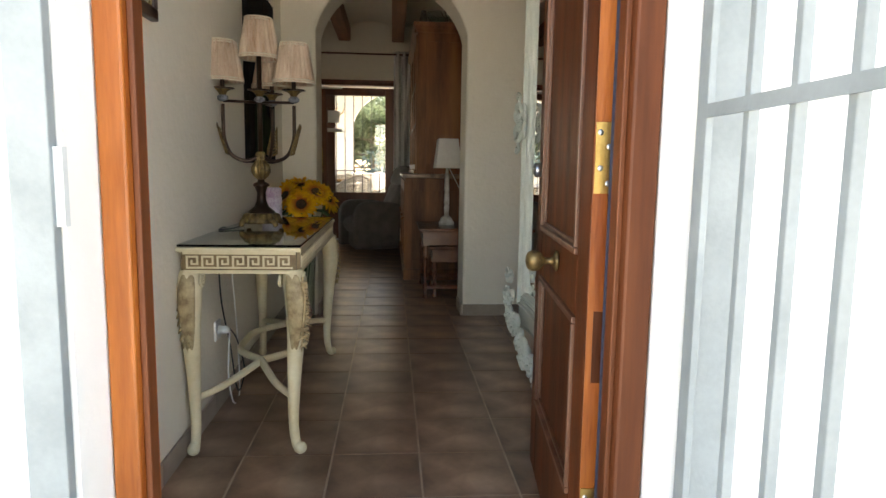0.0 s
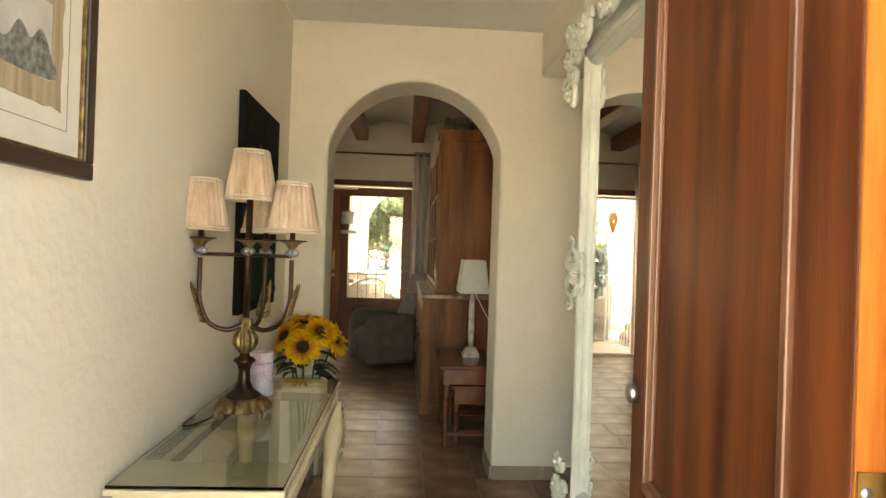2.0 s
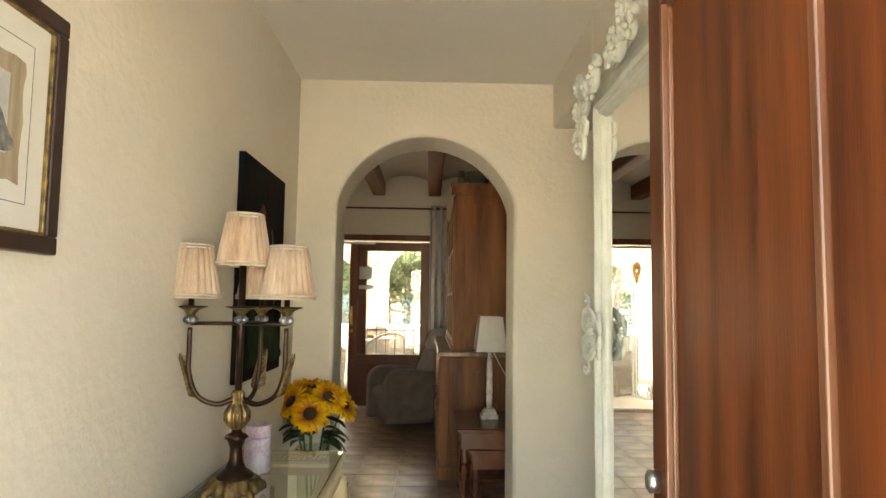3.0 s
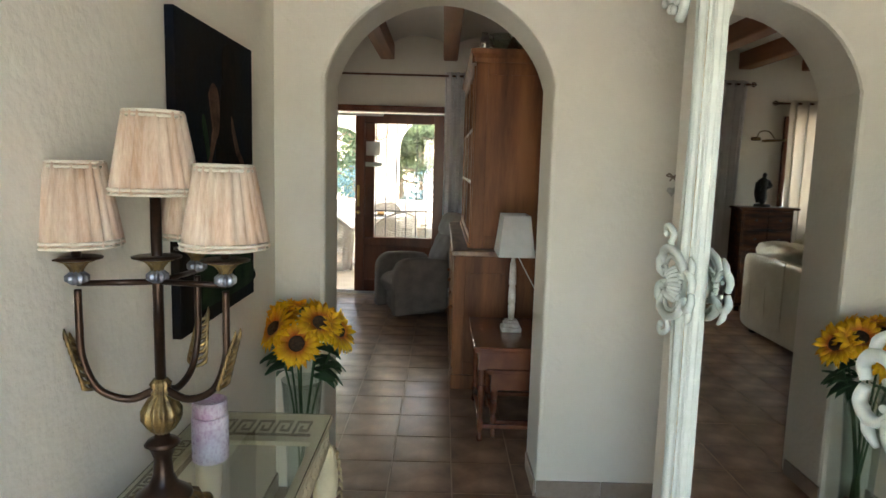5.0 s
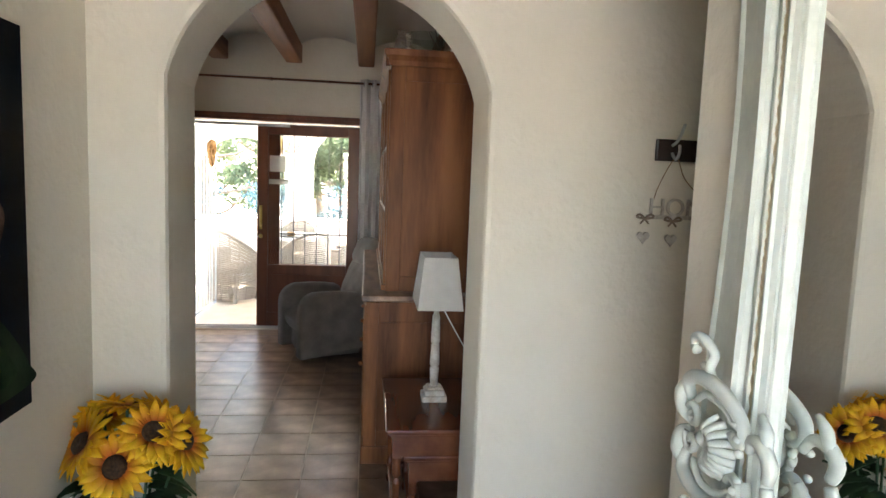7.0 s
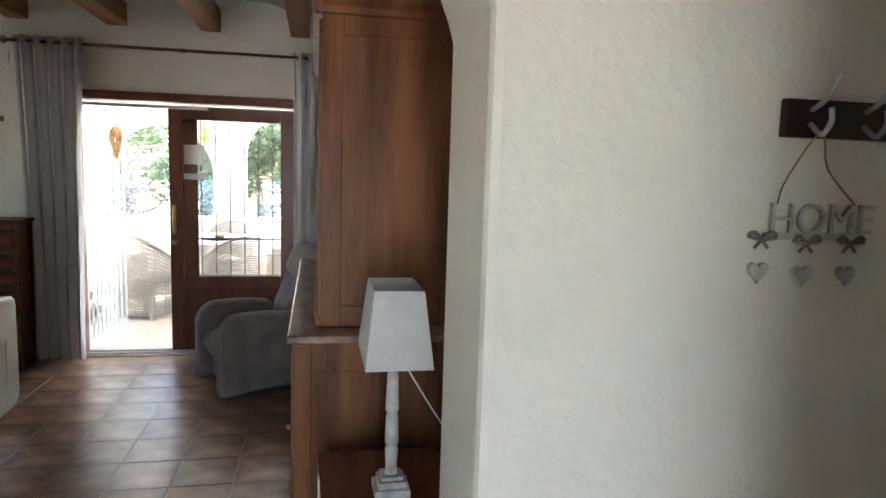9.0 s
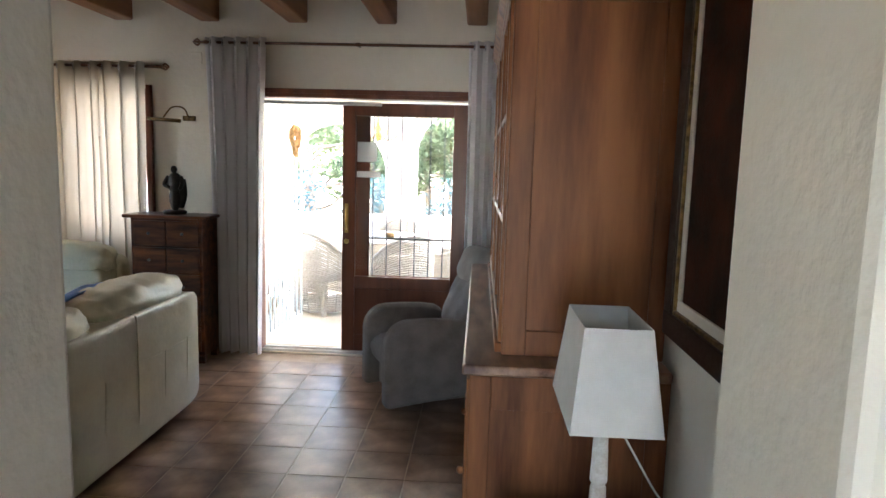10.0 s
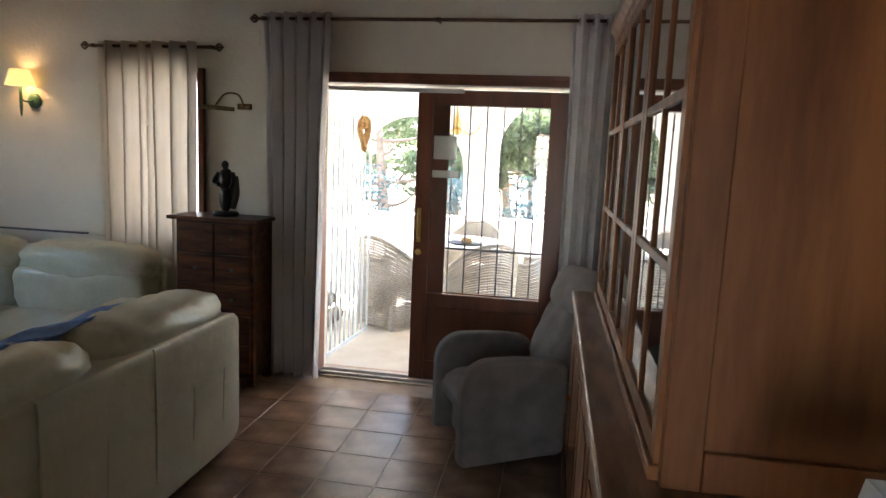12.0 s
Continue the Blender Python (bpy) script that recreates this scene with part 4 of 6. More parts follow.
candle((0, 0), 0.700, lamp, 0.545)
for deg in (196, 352, 80):
    a = radians(deg)
    ux, uy = math.cos(a), math.sin(a)
    R = 0.145
    bm = bmesh.new()
    tube(bm, [(0.012 * ux, 0.012 * uy, 0.296), (0.06 * ux, 0.06 * uy, 0.280), (0.115 * ux, 0.115 * uy, 0.305), (0.142 * ux, 0.142 * uy, 0.37), (R * ux, R * uy, 0.44), (R * ux, R * uy, 0.51)], [0.009, 0.008, 0.0075, 0.0075, 0.0075, 0.007], 10, 6)
    part("arm", bm, BRONZE, lamp, "curved bronze arm", smooth=True)
    bm = bmesh.new()
    tube(bm, [(0.0, 0.0, 0.522), (R * ux, R * uy, 0.522)], 0.006, 8, 1)
    part("cross_bar", bm, BRONZE, lamp, smooth=True)
    bm = bmesh.new()
    for k in range(8):
        f = k / 7
        cx, cz = 0.125 + 0.03 * f, 0.305 + 0.10 * f
        for s in (-1, 1):
            px, py = -uy * s, ux * s
            w = 0.020 * (1 - 0.5 * f)
            tube(bm, [(cx * ux, cx * uy, cz), ((cx + 0.012) * ux + px * w, (cx + 0.012) * uy + py * w, cz + 0.010), ((cx + 0.015) * ux + px * w * 1.1, (cx + 0.015) * uy + py * w * 1.1, cz + 0.030)], [0.003, 0.0055, 0.0012], 6, 3)
    part("leaf_spray", bm, OLDGOLD, lamp, "aged-gold leaf spray", smooth=True)
    candle((R * ux, R * uy), 0.600, lamp, 0.545)

# jar on the console
jar = thing("ceramic_jar", "white and lilac glazed lidded jar on the console", "jar", pose(0.285, 4.775, TZ + 0.002))
bm = bmesh.new()
lathe(bm, [(0.0, 0.0), (0.042, 0.0), (0.046, 0.004), (0.046, 0.115), (0.043, 0.120), (0.0, 0.120)], 28)
part("body", bm, LILAC, jar, smooth=True, bevel=0.0)
bm = bmesh.new()
lathe(bm, [(0.0, 0.121), (0.043, 0.121), (0.044, 0.124), (0.043, 0.160), (0.040, 0.160), (0.038, 0.150), (0.0, 0.150)], 28)
part("lid", bm, LILAC, jar, "pale lilac hollow rim", smooth=True)


# sunflowers in a glass vase
vase = thing("glass_vase", "tall clear glass vase with red and white pebbles", "vase", pose(0.285, 5.86, 0.0))
bm = bmesh.new()
lathe(bm, [(0.0, 0.0), (0.060, 0.0), (0.064, 0.006), (0.066, 0.20), (0.076, 0.42), (0.088, 0.58), (0.084, 0.58), (0.072, 0.42), (0.062, 0.20), (0.060, 0.014), (0.0, 0.014)], 32)
vg = part("glass", bm, THINGLASS, vase, smooth=True)
vg.visible_shadow = False
bm = bmesh.new()
rn = random.Random(3)
for i in range(70):
    a, r = rn.uniform(0, 6.28), 0.045 * math.sqrt(rn.random())
    ball(bm, (r * math.cos(a), r * math.sin(a), 0.025 + 0.075 * rn.random()), 0.011, 0.009, 0.008, 7, 5)
tagged(part("pebbles", bm, PEBBLE, vase, "red and white pebbles", smooth=True), kind="stuff")
bouquet = thing("sunflower_bouquet", "bunch of artificial sunflowers with dark green leaves", "flowers", pose(0.285, 5.86, 0.0))
heads = [(0.0, -0.10, 0.765, 62, -90), (-0.105, -0.055, 0.815, 55, -140), (0.085, -0.04, 0.84, 45, -60), (0.155, 0.0, 0.80, 60, -20), (-0.02, 0.05, 0.885, 20, 80), (-0.10, 0.075, 0.84, 50, 130), (0.07, 0.10, 0.83, 55, 60)]
for i, (hx, hy, hz, tilt, az) in enumerate(heads):
    m = pose(hx, hy, hz, 0, 0, az) @ pose(0, 0, 0, 0, tilt, 0)
    stem = bmesh.new()
    tube(stem, [(0.02 * math.cos(i * 1.7), 0.02 * math.sin(i * 1.7), 0.05), (hx * 0.3, hy * 0.3, 0.45), (hx * 0.8, hy * 0.8, hz - 0.08), (hx - 0.01 * hx, hy, hz)], 0.0045, 7, 4)
    part("stem", stem, LEAF, bouquet, smooth=True)
    seed = bmesh.new()
    lathe(seed, [(0.0, -0.012), (0.026, -0.008), (0.034, 0.004), (0.026, 0.014), (0.012, 0.012), (0.0, 0.009)], 18)
    head = part("flower_head", seed, SEED, bouquet, "dark brown seed head", smooth=True)
    head.matrix_basis = m
    pet = bmesh.new()
    for ring, cnt, ln, lift in ((0, 17, 0.070, 0.42), (1, 18, 0.080, 0.10), (2, 16, 0.076, -0.1)):
        for k in range(cnt):
            a = 2 * math.pi * (k + 0.5 * ring) / cnt + rn.uniform(-0.08, 0.08)
            l_ = ln * rn.uniform(0.85, 1.1)
            up = lift + rn.uniform(-0.12, 0.12)
            ca, sa = math.cos(a), math.sin(a)
            w = 0.0125
            rows_ = []
            for f, ww in ((0.0, 0.4), (0.35, 1.0), (0.7, 0.85), (1.0, 0.08)):
                r = 0.026 + l_ * f
                z = 0.0 + l_ * f * up - 0.012 * f * f
                rows_.append([pet.verts.new((r * ca - s * w * ww * sa, r * sa + s * w * ww * ca, z - abs(s) * -0.002)) for s in (-1, 0, 1)])
            for p, q in zip(rows_, rows_[1:]):
                for s in (0, 1):
                    pet.faces.new((p[s], p[s + 1], q[s + 1], q[s]))
    part("petals", pet, PETAL, head, "yellow petals", smooth=True, solid=0.001)
for k in range(26):
    a = rn.uniform(0, 6.28)
    z = rn.uniform(0.60, 0.74)
    r0 = rn.uniform(0.04, 0.09)
    l_, w, dr = rn.uniform(0.09, 0.13), rn.uniform(0.030, 0.042), rn.uniform(0.2, 0.9)
    lf = bmesh.new()
    rows_ = []
    for f, ww in ((0.0, 0.15), (0.2, 0.8), (0.45, 1.0), (0.75, 0.6), (1.0, 0.03)):
        r = r0 + l_ * f
        zz = z + 0.03 * f - dr * l_ * f * f
        rows_.append([lf.verts.new((r * math.cos(a) - s * w * ww * math.sin(a), r * math.sin(a) + s * w * ww * math.cos(a), zz + abs(s) * 0.008)) for s in (-1, 0, 1)])
    for p, q in zip(rows_, rows_[1:]):
        for s in (0, 1):
            lf.faces.new((p[s], p[s + 1], q[s + 1], q[s]))
    part("leaf", lf, LEAF, bouquet, smooth=True, solid=0.001)

# dark painting on the hall wall
pt = thing("canvas_painting", "large unframed dark canvas painting with a green drape", "painting")
part("canvas", boxes((HX0 + 0.001, HX0 + 0.027, 4.91, 5.587, 1.013, 1.90)), CANVAS, pt, bevel=0.002)


def blob(pts, x0, x1, k=6):
    b = bmesh.new()
    loop = smooth_path([(0, *p) for p in pts + [pts[0]]], k)[:-1]
    prism(b, [(p.y, p.z) for p in loop], "x", x0, x1)
    return b


px = HX0 + 0.0275
part("painted_drape", blob([(5.03, 1.06), (5.56, 1.06), (5.57, 1.12), (5.45, 1.25), (5.34, 1.29), (5.28, 1.43), (5.18, 1.47), (5.14, 1.38), (5.05, 1.36), (5.02, 1.20)], px, px + 0.0012), PAINT_DRESS, pt, "dark green painted drape")
for pts in ([(5.06, 1.08), (5.13, 1.09), (5.17, 1.30), (5.12, 1.34)], [(5.22, 1.09), (5.31, 1.12), (5.27, 1.36), (5.21, 1.40), (5.20, 1.22)], [(5.37, 1.09), (5.52, 1.10), (5.44, 1.20), (5.36, 1.23)], [(5.13, 1.50), (5.15, 1.52), (5.11, 1.63), (5.09, 1.61)]):
    part("painted_fold", blob(pts, px, px + 0.0018), PAINT_FOLD, pt, "lighter green painted fold")
part("painted_back", blob([(5.20, 1.52), (5.28, 1.43), (5.40, 1.42), (5.43, 1.50), (5.38, 1.60), (5.35, 1.72), (5.27, 1.74), (5.24, 1.62)], px, px + 0.0016), PAINT_HAIR, pt)
part("painted_form", blob([(5.145, 1.70), (5.18, 1.735), (5.225, 1.71), (5.235, 1.64), (5.22, 1.58), (5.185, 1.575), (5.165, 1.63)], px, px + 0.0022), PAINT_SKIN, pt)
part("painted_form", blob([(5.17, 1.59), (5.205, 1.575), (5.165, 1.51), (5.12, 1.42), (5.065, 1.365), (5.055, 1.375), (5.10, 1.45), (5.145, 1.52)], px, px + 0.0022), PAINT_SKIN, pt)
part("painted_form", blob([(5.345, 1.65), (5.365, 1.63), (5.42, 1.545), (5.49, 1.475), (5.45, 1.37), (5.435, 1.27), (5.42, 1.275), (5.43, 1.37), (5.455, 1.47), (5.39, 1.53), (5.35, 1.60)], px, px + 0.0022), PAINT_SKIN, pt)
part("painted_head", blob([(5.27, 1.76), (5.35, 1.73), (5.39, 1.76), (5.395, 1.84), (5.34, 1.875), (5.275, 1.85)], px, px + 0.0020), PAINT_HAIR, pt)

# framed print
fp = thing("framed_print", "framed landscape print with an ivory mat", "picture")
Y0, Y1, Z0, Z1 = 3.10, 3.715, 1.412, 1.872
xf = HX0 + 0.001


def frame_rails(parent, x0, x1, y0, y1, z0, z1, w, mat_, nm="frame_rail"):
    for r in ((x0, x1, y0, y1, z0, z0 + w), (x0, x1, y0, y1, z1 - w, z1), (x0, x1, y0, y0 + w, z0 + w, z1 - w), (x0, x1, y1 - w, y1, z0 + w, z1 - w)):
        part(nm, boxes(r), mat_, parent, bevel=0.004)


frame_rails(fp, xf, xf + 0.024, Y0, Y1, Z0, Z1, 0.034, FRAMEDARK)
frame_rails(fp, xf, xf + 0.019, Y0 + 0.034, Y1 - 0.034, Z0 + 0.034, Z1 - 0.034, 0.006, OLDGOLD, "gilt_slip")
part("mat_board", boxes((xf, xf + 0.010, Y0 + 0.04, Y1 - 0.04, Z0 + 0.04, Z1 - 0.04)), MATBOARD, fp)
frame_rails(fp, xf, xf + 0.0108, Y0 + 0.085, Y1 - 0.085, Z0 + 0.085, Z1 - 0.085, 0.0015, PRINT_DARK, "mat_line")
rn = random.Random(8)
rag = [(Y0 + 0.11 + (Y1 - Y0 - 0.22) * k / 14, Z0 + 0.12 + rn.uniform(-0.004, 0.004)) for k in range(15)] + [(Y1 - 0.11 + rn.uniform(-0.004, 0.004), Z0 + 0.12 + (Z1 - Z0 - 0.24) * k / 10) for k in range(1, 10)] + \
      [(Y1 - 0.11 - (Y1 - Y0 - 0.22) * k / 14, Z1 - 0.12 + rn.uniform(-0.004, 0.004)) for k in range(15)] + [(Y0 + 0.11 + rn.uniform(-0.004, 0.004), Z1 - 0.12 - (Z1 - Z0 - 0.24) * k / 10) for k in range(1, 10)]
bm = bmesh.new()
prism(bm, rag, "x", xf + 0.010, xf + 0.0115)
part("old_paper", bm, OLDPAPER, fp, "torn striped brown paper")
part("print_sky", boxes((xf + 0.0115, xf + 0.0122, Y0 + 0.15, Y1 - 0.15, Z0 + 0.165, Z1 - 0.155)), PRINT_PALE, fp)
part("print_trees", blob([(Y0 + 0.152, Z0 + 0.168), (Y1 - 0.153, Z0 + 0.168), (Y1 - 0.155, Z0 + 0.215), (Y1 - 0.185, Z0 + 0.25), (Y1 - 0.215, Z0 + 0.225), (Y1 - 0.25, Z0 + 0.245), (Y1 - 0.29, Z0 + 0.205), (Y0 + 0.24, Z0 + 0.225), (Y0 + 0.155, Z0 + 0.19)], xf + 0.0122, xf + 0.0128), PRINT_DARK, fp)

# coat rack and hanging sign on the arch wall
rack = thing("coat_rack", "dark wooden coat rack with metal hooks", "coat rack")
part("board", boxes((1.885, 2.25, AY0 - 0.020, AY0 - 0.001, 1.675, 1.745)), FRAMEDARK, rack, bevel=0.003)
for hx in (1.935, 2.05, 2.165):
    bm = bmesh.new()
    tube(bm, [(hx, AY0 - 0.021, 1.70), (hx, AY0 - 0.05, 1.68), (hx, AY0 - 0.07, 1.70), (hx, AY0 - 0.068, 1.725)], 0.005, 7, 4)
    tube(bm, [(hx, AY0 - 0.021, 1.725), (hx + 0.006, AY0 - 0.05, 1.745), (hx + 0.010, AY0 - 0.075, 1.79)], 0.005, 7, 4)
    part("hook", bm, STEEL, rack, smooth=True)
sign = thing("hanging_sign", "whitewashed wooden word sign with three hanging hearts", "sign")
cu = bpy.data.curves.new("letters", "FONT")
cu.body, cu.size, cu.extrude = "HOME", 0.082, 0.004
tmp = new("letters", cu)
dg = bpy.context.evaluated_depsgraph_get()
me = bpy.data.meshes.new_from_object(tmp.evaluated_get(dg))
bpy.data.objects.remove(tmp)
me.materials.append(DISTRESSED)
lt = new("letters", me)
lt.parent = sign
lt.matrix_basis = pose(1.872, AY0 - 0.010, 1.497, 90, 0, 0)
lt["label"] = "whitewashed letters HOME"
part("bar", boxes((1.868, 2.075, AY0 - 0.014, AY0 - 0.004, 1.485, 1.498)), DISTRESSED, sign)
bm = bmesh.new()
tube(bm, [(1.89, AY0 - 0.01, 1.552), (1.905, AY0 - 0.01, 1.60), (1.935, AY0 - 0.05, 1.685), (1.99, AY0 - 0.01, 1.62), (2.06, AY0 - 0.01, 1.552)], 0.0015, 5, 4)
part("cord", bm, STRAW, sign, smooth=True)
for hx, hz in ((1.862, 1.485), (1.958, 1.478), (2.055, 1.478)):
    bm = bmesh.new()
    for s in (-1, 1):
        tube(bm, [(hx, AY0 - 0.012, hz), (hx + s * 0.018, AY0 - 0.014, hz + 0.014), (hx + s * 0.028, AY0 - 0.014, hz + 0.006), (hx, AY0 - 0.012, hz)], 0.004, 6, 4)
        tube(bm, [(hx, AY0 - 0.012, hz), (hx + s * 0.014, AY0 - 0.012, hz - 0.016)], 0.003, 6, 1)
    bow = part("twig_bow", bm, BARK, sign, "brown ribbon bow", smooth=True)
    bm = bmesh.new()
    pts = []
    for k in range(20):
        t = 2 * math.pi * k / 20
        pts.append((hx + 0.0014 * 16 * math.sin(t) ** 3 * 0.95, hz - 0.060 + 0.0014 * (13 * math.cos(t) - 5 * math.cos(2 * t) - 2 * math.cos(3 * t) - math.cos(4 * t))))
    prism(bm, pts, "y", AY0 - 0.012, AY0 - 0.003)
    part("heart", bm, DISTRESSED, bow, "whitewashed wooden heart", bevel=0.002)

# socket, plug and leads under the console
soc = thing("wall_socket", "white wall socket with a plug in it", "socket")
part("plate", boxes((HX0 + 0.0005, HX0 + 0.011, 4.28, 4.36, 0.29, 0.37)), WHITEPLASTIC, soc, bevel=0.004)
bm = bmesh.new()
lathe(bm, [(0.0, 0), (0.019, 0), (0.018, 0.03), (0.010, 0.042), (0.0, 0.044)], 14)
pl = part("plug", bm, WHITEPLASTIC, soc, smooth=True)
pl.matrix_basis = pose(HX0 + 0.011, 4.32, 0.33, 0, 90, 0)
for nm, col, pts in (("white_lead", WHITEPLASTIC, [(HX0 + 0.055, 4.32, 0.32), (HX0 + 0.05, 4.30, 0.16), (HX0 + 0.06, 4.33, 0.02), (HX0 + 0.05, 4.48, 0.012), (HX0 + 0.03, 4.55, 0.25), (HX0 + 0.015, 4.52, 0.62), (HX0 + 0.012, 4.50, 0.725)]),
                     ("black_lead", BLACKPLASTIC, [(HX0 + 0.05, 4.33, 0.335), (HX0 + 0.04, 4.50, 0.24), (HX0 + 0.05, 4.58, 0.08), (HX0 + 0.05, 4.45, 0.03), (HX0 + 0.045, 4.36, 0.25), (HX0 + 0.03, 4.30, 0.45), (HX0 + 0.03, 4.27, 0.64)]),
                     ("lamp_lead", BLACKPLASTIC, [(0.225, 4.45, TZ + 0.012), (0.19, 4.36, TZ + 0.006), (0.155, 4.33, TZ + 0.006), (0.150, 4.44, TZ + 0.006), (0.139, 4.50, TZ - 0.01)])):
    bm = bmesh.new()
    tube(bm, pts, 0.0032, 7, 8)
    place(nm, bm, col, ("white" if "white" in nm else "black") + " electric lead hanging beside the console", "cable", smooth=True)

# ---- living room ----
# dresser
dresser = thing("display_dresser", "tall honey pine dresser with glazed upper doors", "dresser")
CX0, CX1 = 0.965, LX1 - 0.012
CY0, CY1 = 7.42, 9.60
part("plinth", boxes((CX0 - 0.012, CX1, CY0 - 0.012, CY1, 0, 0.10)), PINE, dresser, bevel=0.006)
part("lower_body", boxes((CX0 + 0.01, CX1, CY0 + 0.01, CY1 - 0.01, 0.10, 0.915)), PINE, dresser)
for r in ((CX0, CX0 + 0.07, CY0, CY0 + 0.012, 0.10, 0.915), (CX1 - 0.07, CX1, CY0, CY0 + 0.012, 0.10, 0.915), (CX0 + 0.07, CX1 - 0.07, CY0, CY0 + 0.012, 0.80, 0.915), (CX0 + 0.07, CX1 - 0.07, CY0, CY0 + 0.012, 0.10, 0.19)):
    part("side_frame", boxes(r), PINE, dresser, bevel=0.004)
for k in range(4):
    y0 = CY0 + 0.03 + k * 0.535
    d = part("cupboard_door", boxes((CX0 - 0.008, CX0 + 0.008, y0, y0 + 0.50, 0.14, 0.89)), PINE, dresser, bevel=0.004)
    part("inset_panel", boxes((CX0 - 0.0135, CX0 - 0.0085, y0 + 0.09, y0 + 0.41, 0.24, 0.79)), PINE, d, bevel=0.004)
    bm = bmesh.new()
    ball(bm, (CX0 - 0.022, y0 + 0.05, 0.55), 0.014, 0.014, 0.014)
    part("knob", bm, PINE, d, smooth=True)
part("ledge", boxes((CX0 - 0.025, CX1, CY0 - 0.015, CY1 + 0.01, 0.916, 0.952)), PINE_FLAT, dresser, "worn pine ledge", bevel=0.008)
UX0, UY0, UY1, UZ = 1.068, 7.53, 9.50, 2.20
part("upper_side", boxes((UX0 + 0.02, CX1, UY0 + 0.012, UY0 + 0.03, 0.953, UZ)), PINE, dresser)
for r in ((UX0, UX0 + 0.08, UY0, UY0 + 0.03, 0.953, UZ), (CX1 - 0.06, CX1, UY0, UY0 + 0.011, 0.953, UZ), (UX0 + 0.08, CX1 - 0.06, UY0, UY0 + 0.011, UZ - 0.09, UZ), (UX0 + 0.08, CX1 - 0.06, UY0, UY0 + 0.011, 0.953, 1.04)):
    part("side_frame", boxes(r), PINE, dresser, bevel=0.004)
part("upper_side", boxes((UX0, CX1, UY1 - 0.02, UY1, 0.953, UZ)), PINE, dresser)
part("back_board", boxes((CX1 - 0.02, CX1 - 0.002, UY0 + 0.03, UY1 - 0.02, 0.953, UZ)), DARKWOOD, dresser)
part("cabinet_top", boxes((UX0, CX1, UY0, UY1, UZ, UZ + 0.02)), PINE, dresser)
for z in (1.36, 1.78):
    part("shelf", boxes((UX0 + 0.05, CX1 - 0.02, UY0 + 0.03, UY1 - 0.02, z, z + 0.018)), PINE, dresser)
part("bottom_rail", boxes((UX0 - 0.022, UX0 + 0.02, UY0 + 0.03, UY1 - 0.02, 0.953, 0.985)), PINE, dresser, bevel=0.004)
bm = bmesh.new()
prof = [(0.0, 0.0), (-0.012, 0.006), (-0.014, 0.030), (-0.035, 0.055), (-0.040, 0.075), (-0.040, 0.088), (0.0, 0.088)]
prism(bm, [(UX0 + p, UZ + 0.004 + q - 0.02) for p, q in prof], "y", UY0 - 0.03, UY1 + 0.03)
prism(bm, [(UY0 + p, UZ + 0.004 + q - 0.02) for p, q in prof], "x", UX0 - 0.03, CX1)
part("cornice", bm, PINE, dresser, "moulded pine cornice")
DW = (UY1 - UY0 - 0.05) / 3
for k in range(3):
    y0, y1, z0, z1 = UY0 + 0.03 + k * DW, UY0 + 0.03 + (k + 1) * DW - 0.006, 0.99, UZ - 0.03
    sw = 0.05
    bm = boxes((UX0 - 0.012, UX0 + 0.012, y0, y0 + sw, z0, z1), (UX0 - 0.012, UX0 + 0.012, y1 - sw, y1, z0, z1), (UX0 - 0.012, UX0 + 0.012, y0 + sw, y1 - sw, z0, z0 + sw), (UX0 - 0.012, UX0 + 0.012, y0 + sw, y1 - sw, z1 - sw, z1))
    d = part("glazed_door", bm, PINE, dresser, "pine door frame with glazing bars", bevel=0.003)
    for q in (1, 2):
        z = z0 + sw + (z1 - z0 - 2 * sw) * q / 3
        part("glazing_bar", boxes((UX0 - 0.010, UX0 + 0.008, y0 + sw, y1 - sw, z - 0.012, z + 0.012)), PINE, d, bevel=0.003)
    ym = (y0 + y1) / 2
    part("glazing_bar", boxes((UX0 - 0.009, UX0 + 0.007, ym - 0.011, ym + 0.011, z0 + sw, z1 - sw)), PINE, d, bevel=0.003)
    for q in range(3):
        for s in range(2):
            za, zb = z0 + sw + (z1 - z0 - 2 * sw) * q / 3 + 0.010, z0 + sw + (z1 - z0 - 2 * sw) * (q + 1) / 3 - 0.010
            ya, yb = (y0 + sw, ym - 0.009) if s == 0 else (ym + 0.009, y1 - sw)
            part("pane", boxes((UX0 - 0.002, UX0 + 0.002, ya, yb, za, zb)), CLEAR, d)

# things on the dresser
ctop = UZ + 0.072
bowl = bmesh.new()
lathe(bowl, [(0.0, 0.0), (0.05, 0.0), (0.055, 0.008), (0.10, 0.05), (0.12, 0.11), (0.116, 0.11), (0.095, 0.052), (0.05, 0.014), (0, 0.012)], 24)
place("glass_bowl", bowl, THINGLASS, "clear glass bowl on top of the dresser", "bowl", pose(1.26, 7.66, ctop), smooth=True)
jug = thing("pewter_jug", "small silvery pewter jug on top of the dresser", "jug", pose(1.12, 7.62, ctop))
bm = bmesh.new()
lathe(bm, [(0.0, 0.0), (0.028, 0.0), (0.024, 0.010), (0.036, 0.04), (0.030, 0.08), (0.020, 0.10), (0.024, 0.12), (0.021, 0.12), (0.0, 0.09)], 18)
part("body", bm, PEWTER, jug, smooth=True)
bm = bmesh.new()
tube(bm, [(0.024, 0, 0.105), (0.055, 0, 0.10), (0.055, 0, 0.06), (0.034, 0, 0.035)], 0.004, 7, 5)
part("handle", bm, PEWTER, jug, smooth=True)
cup = bmesh.new()
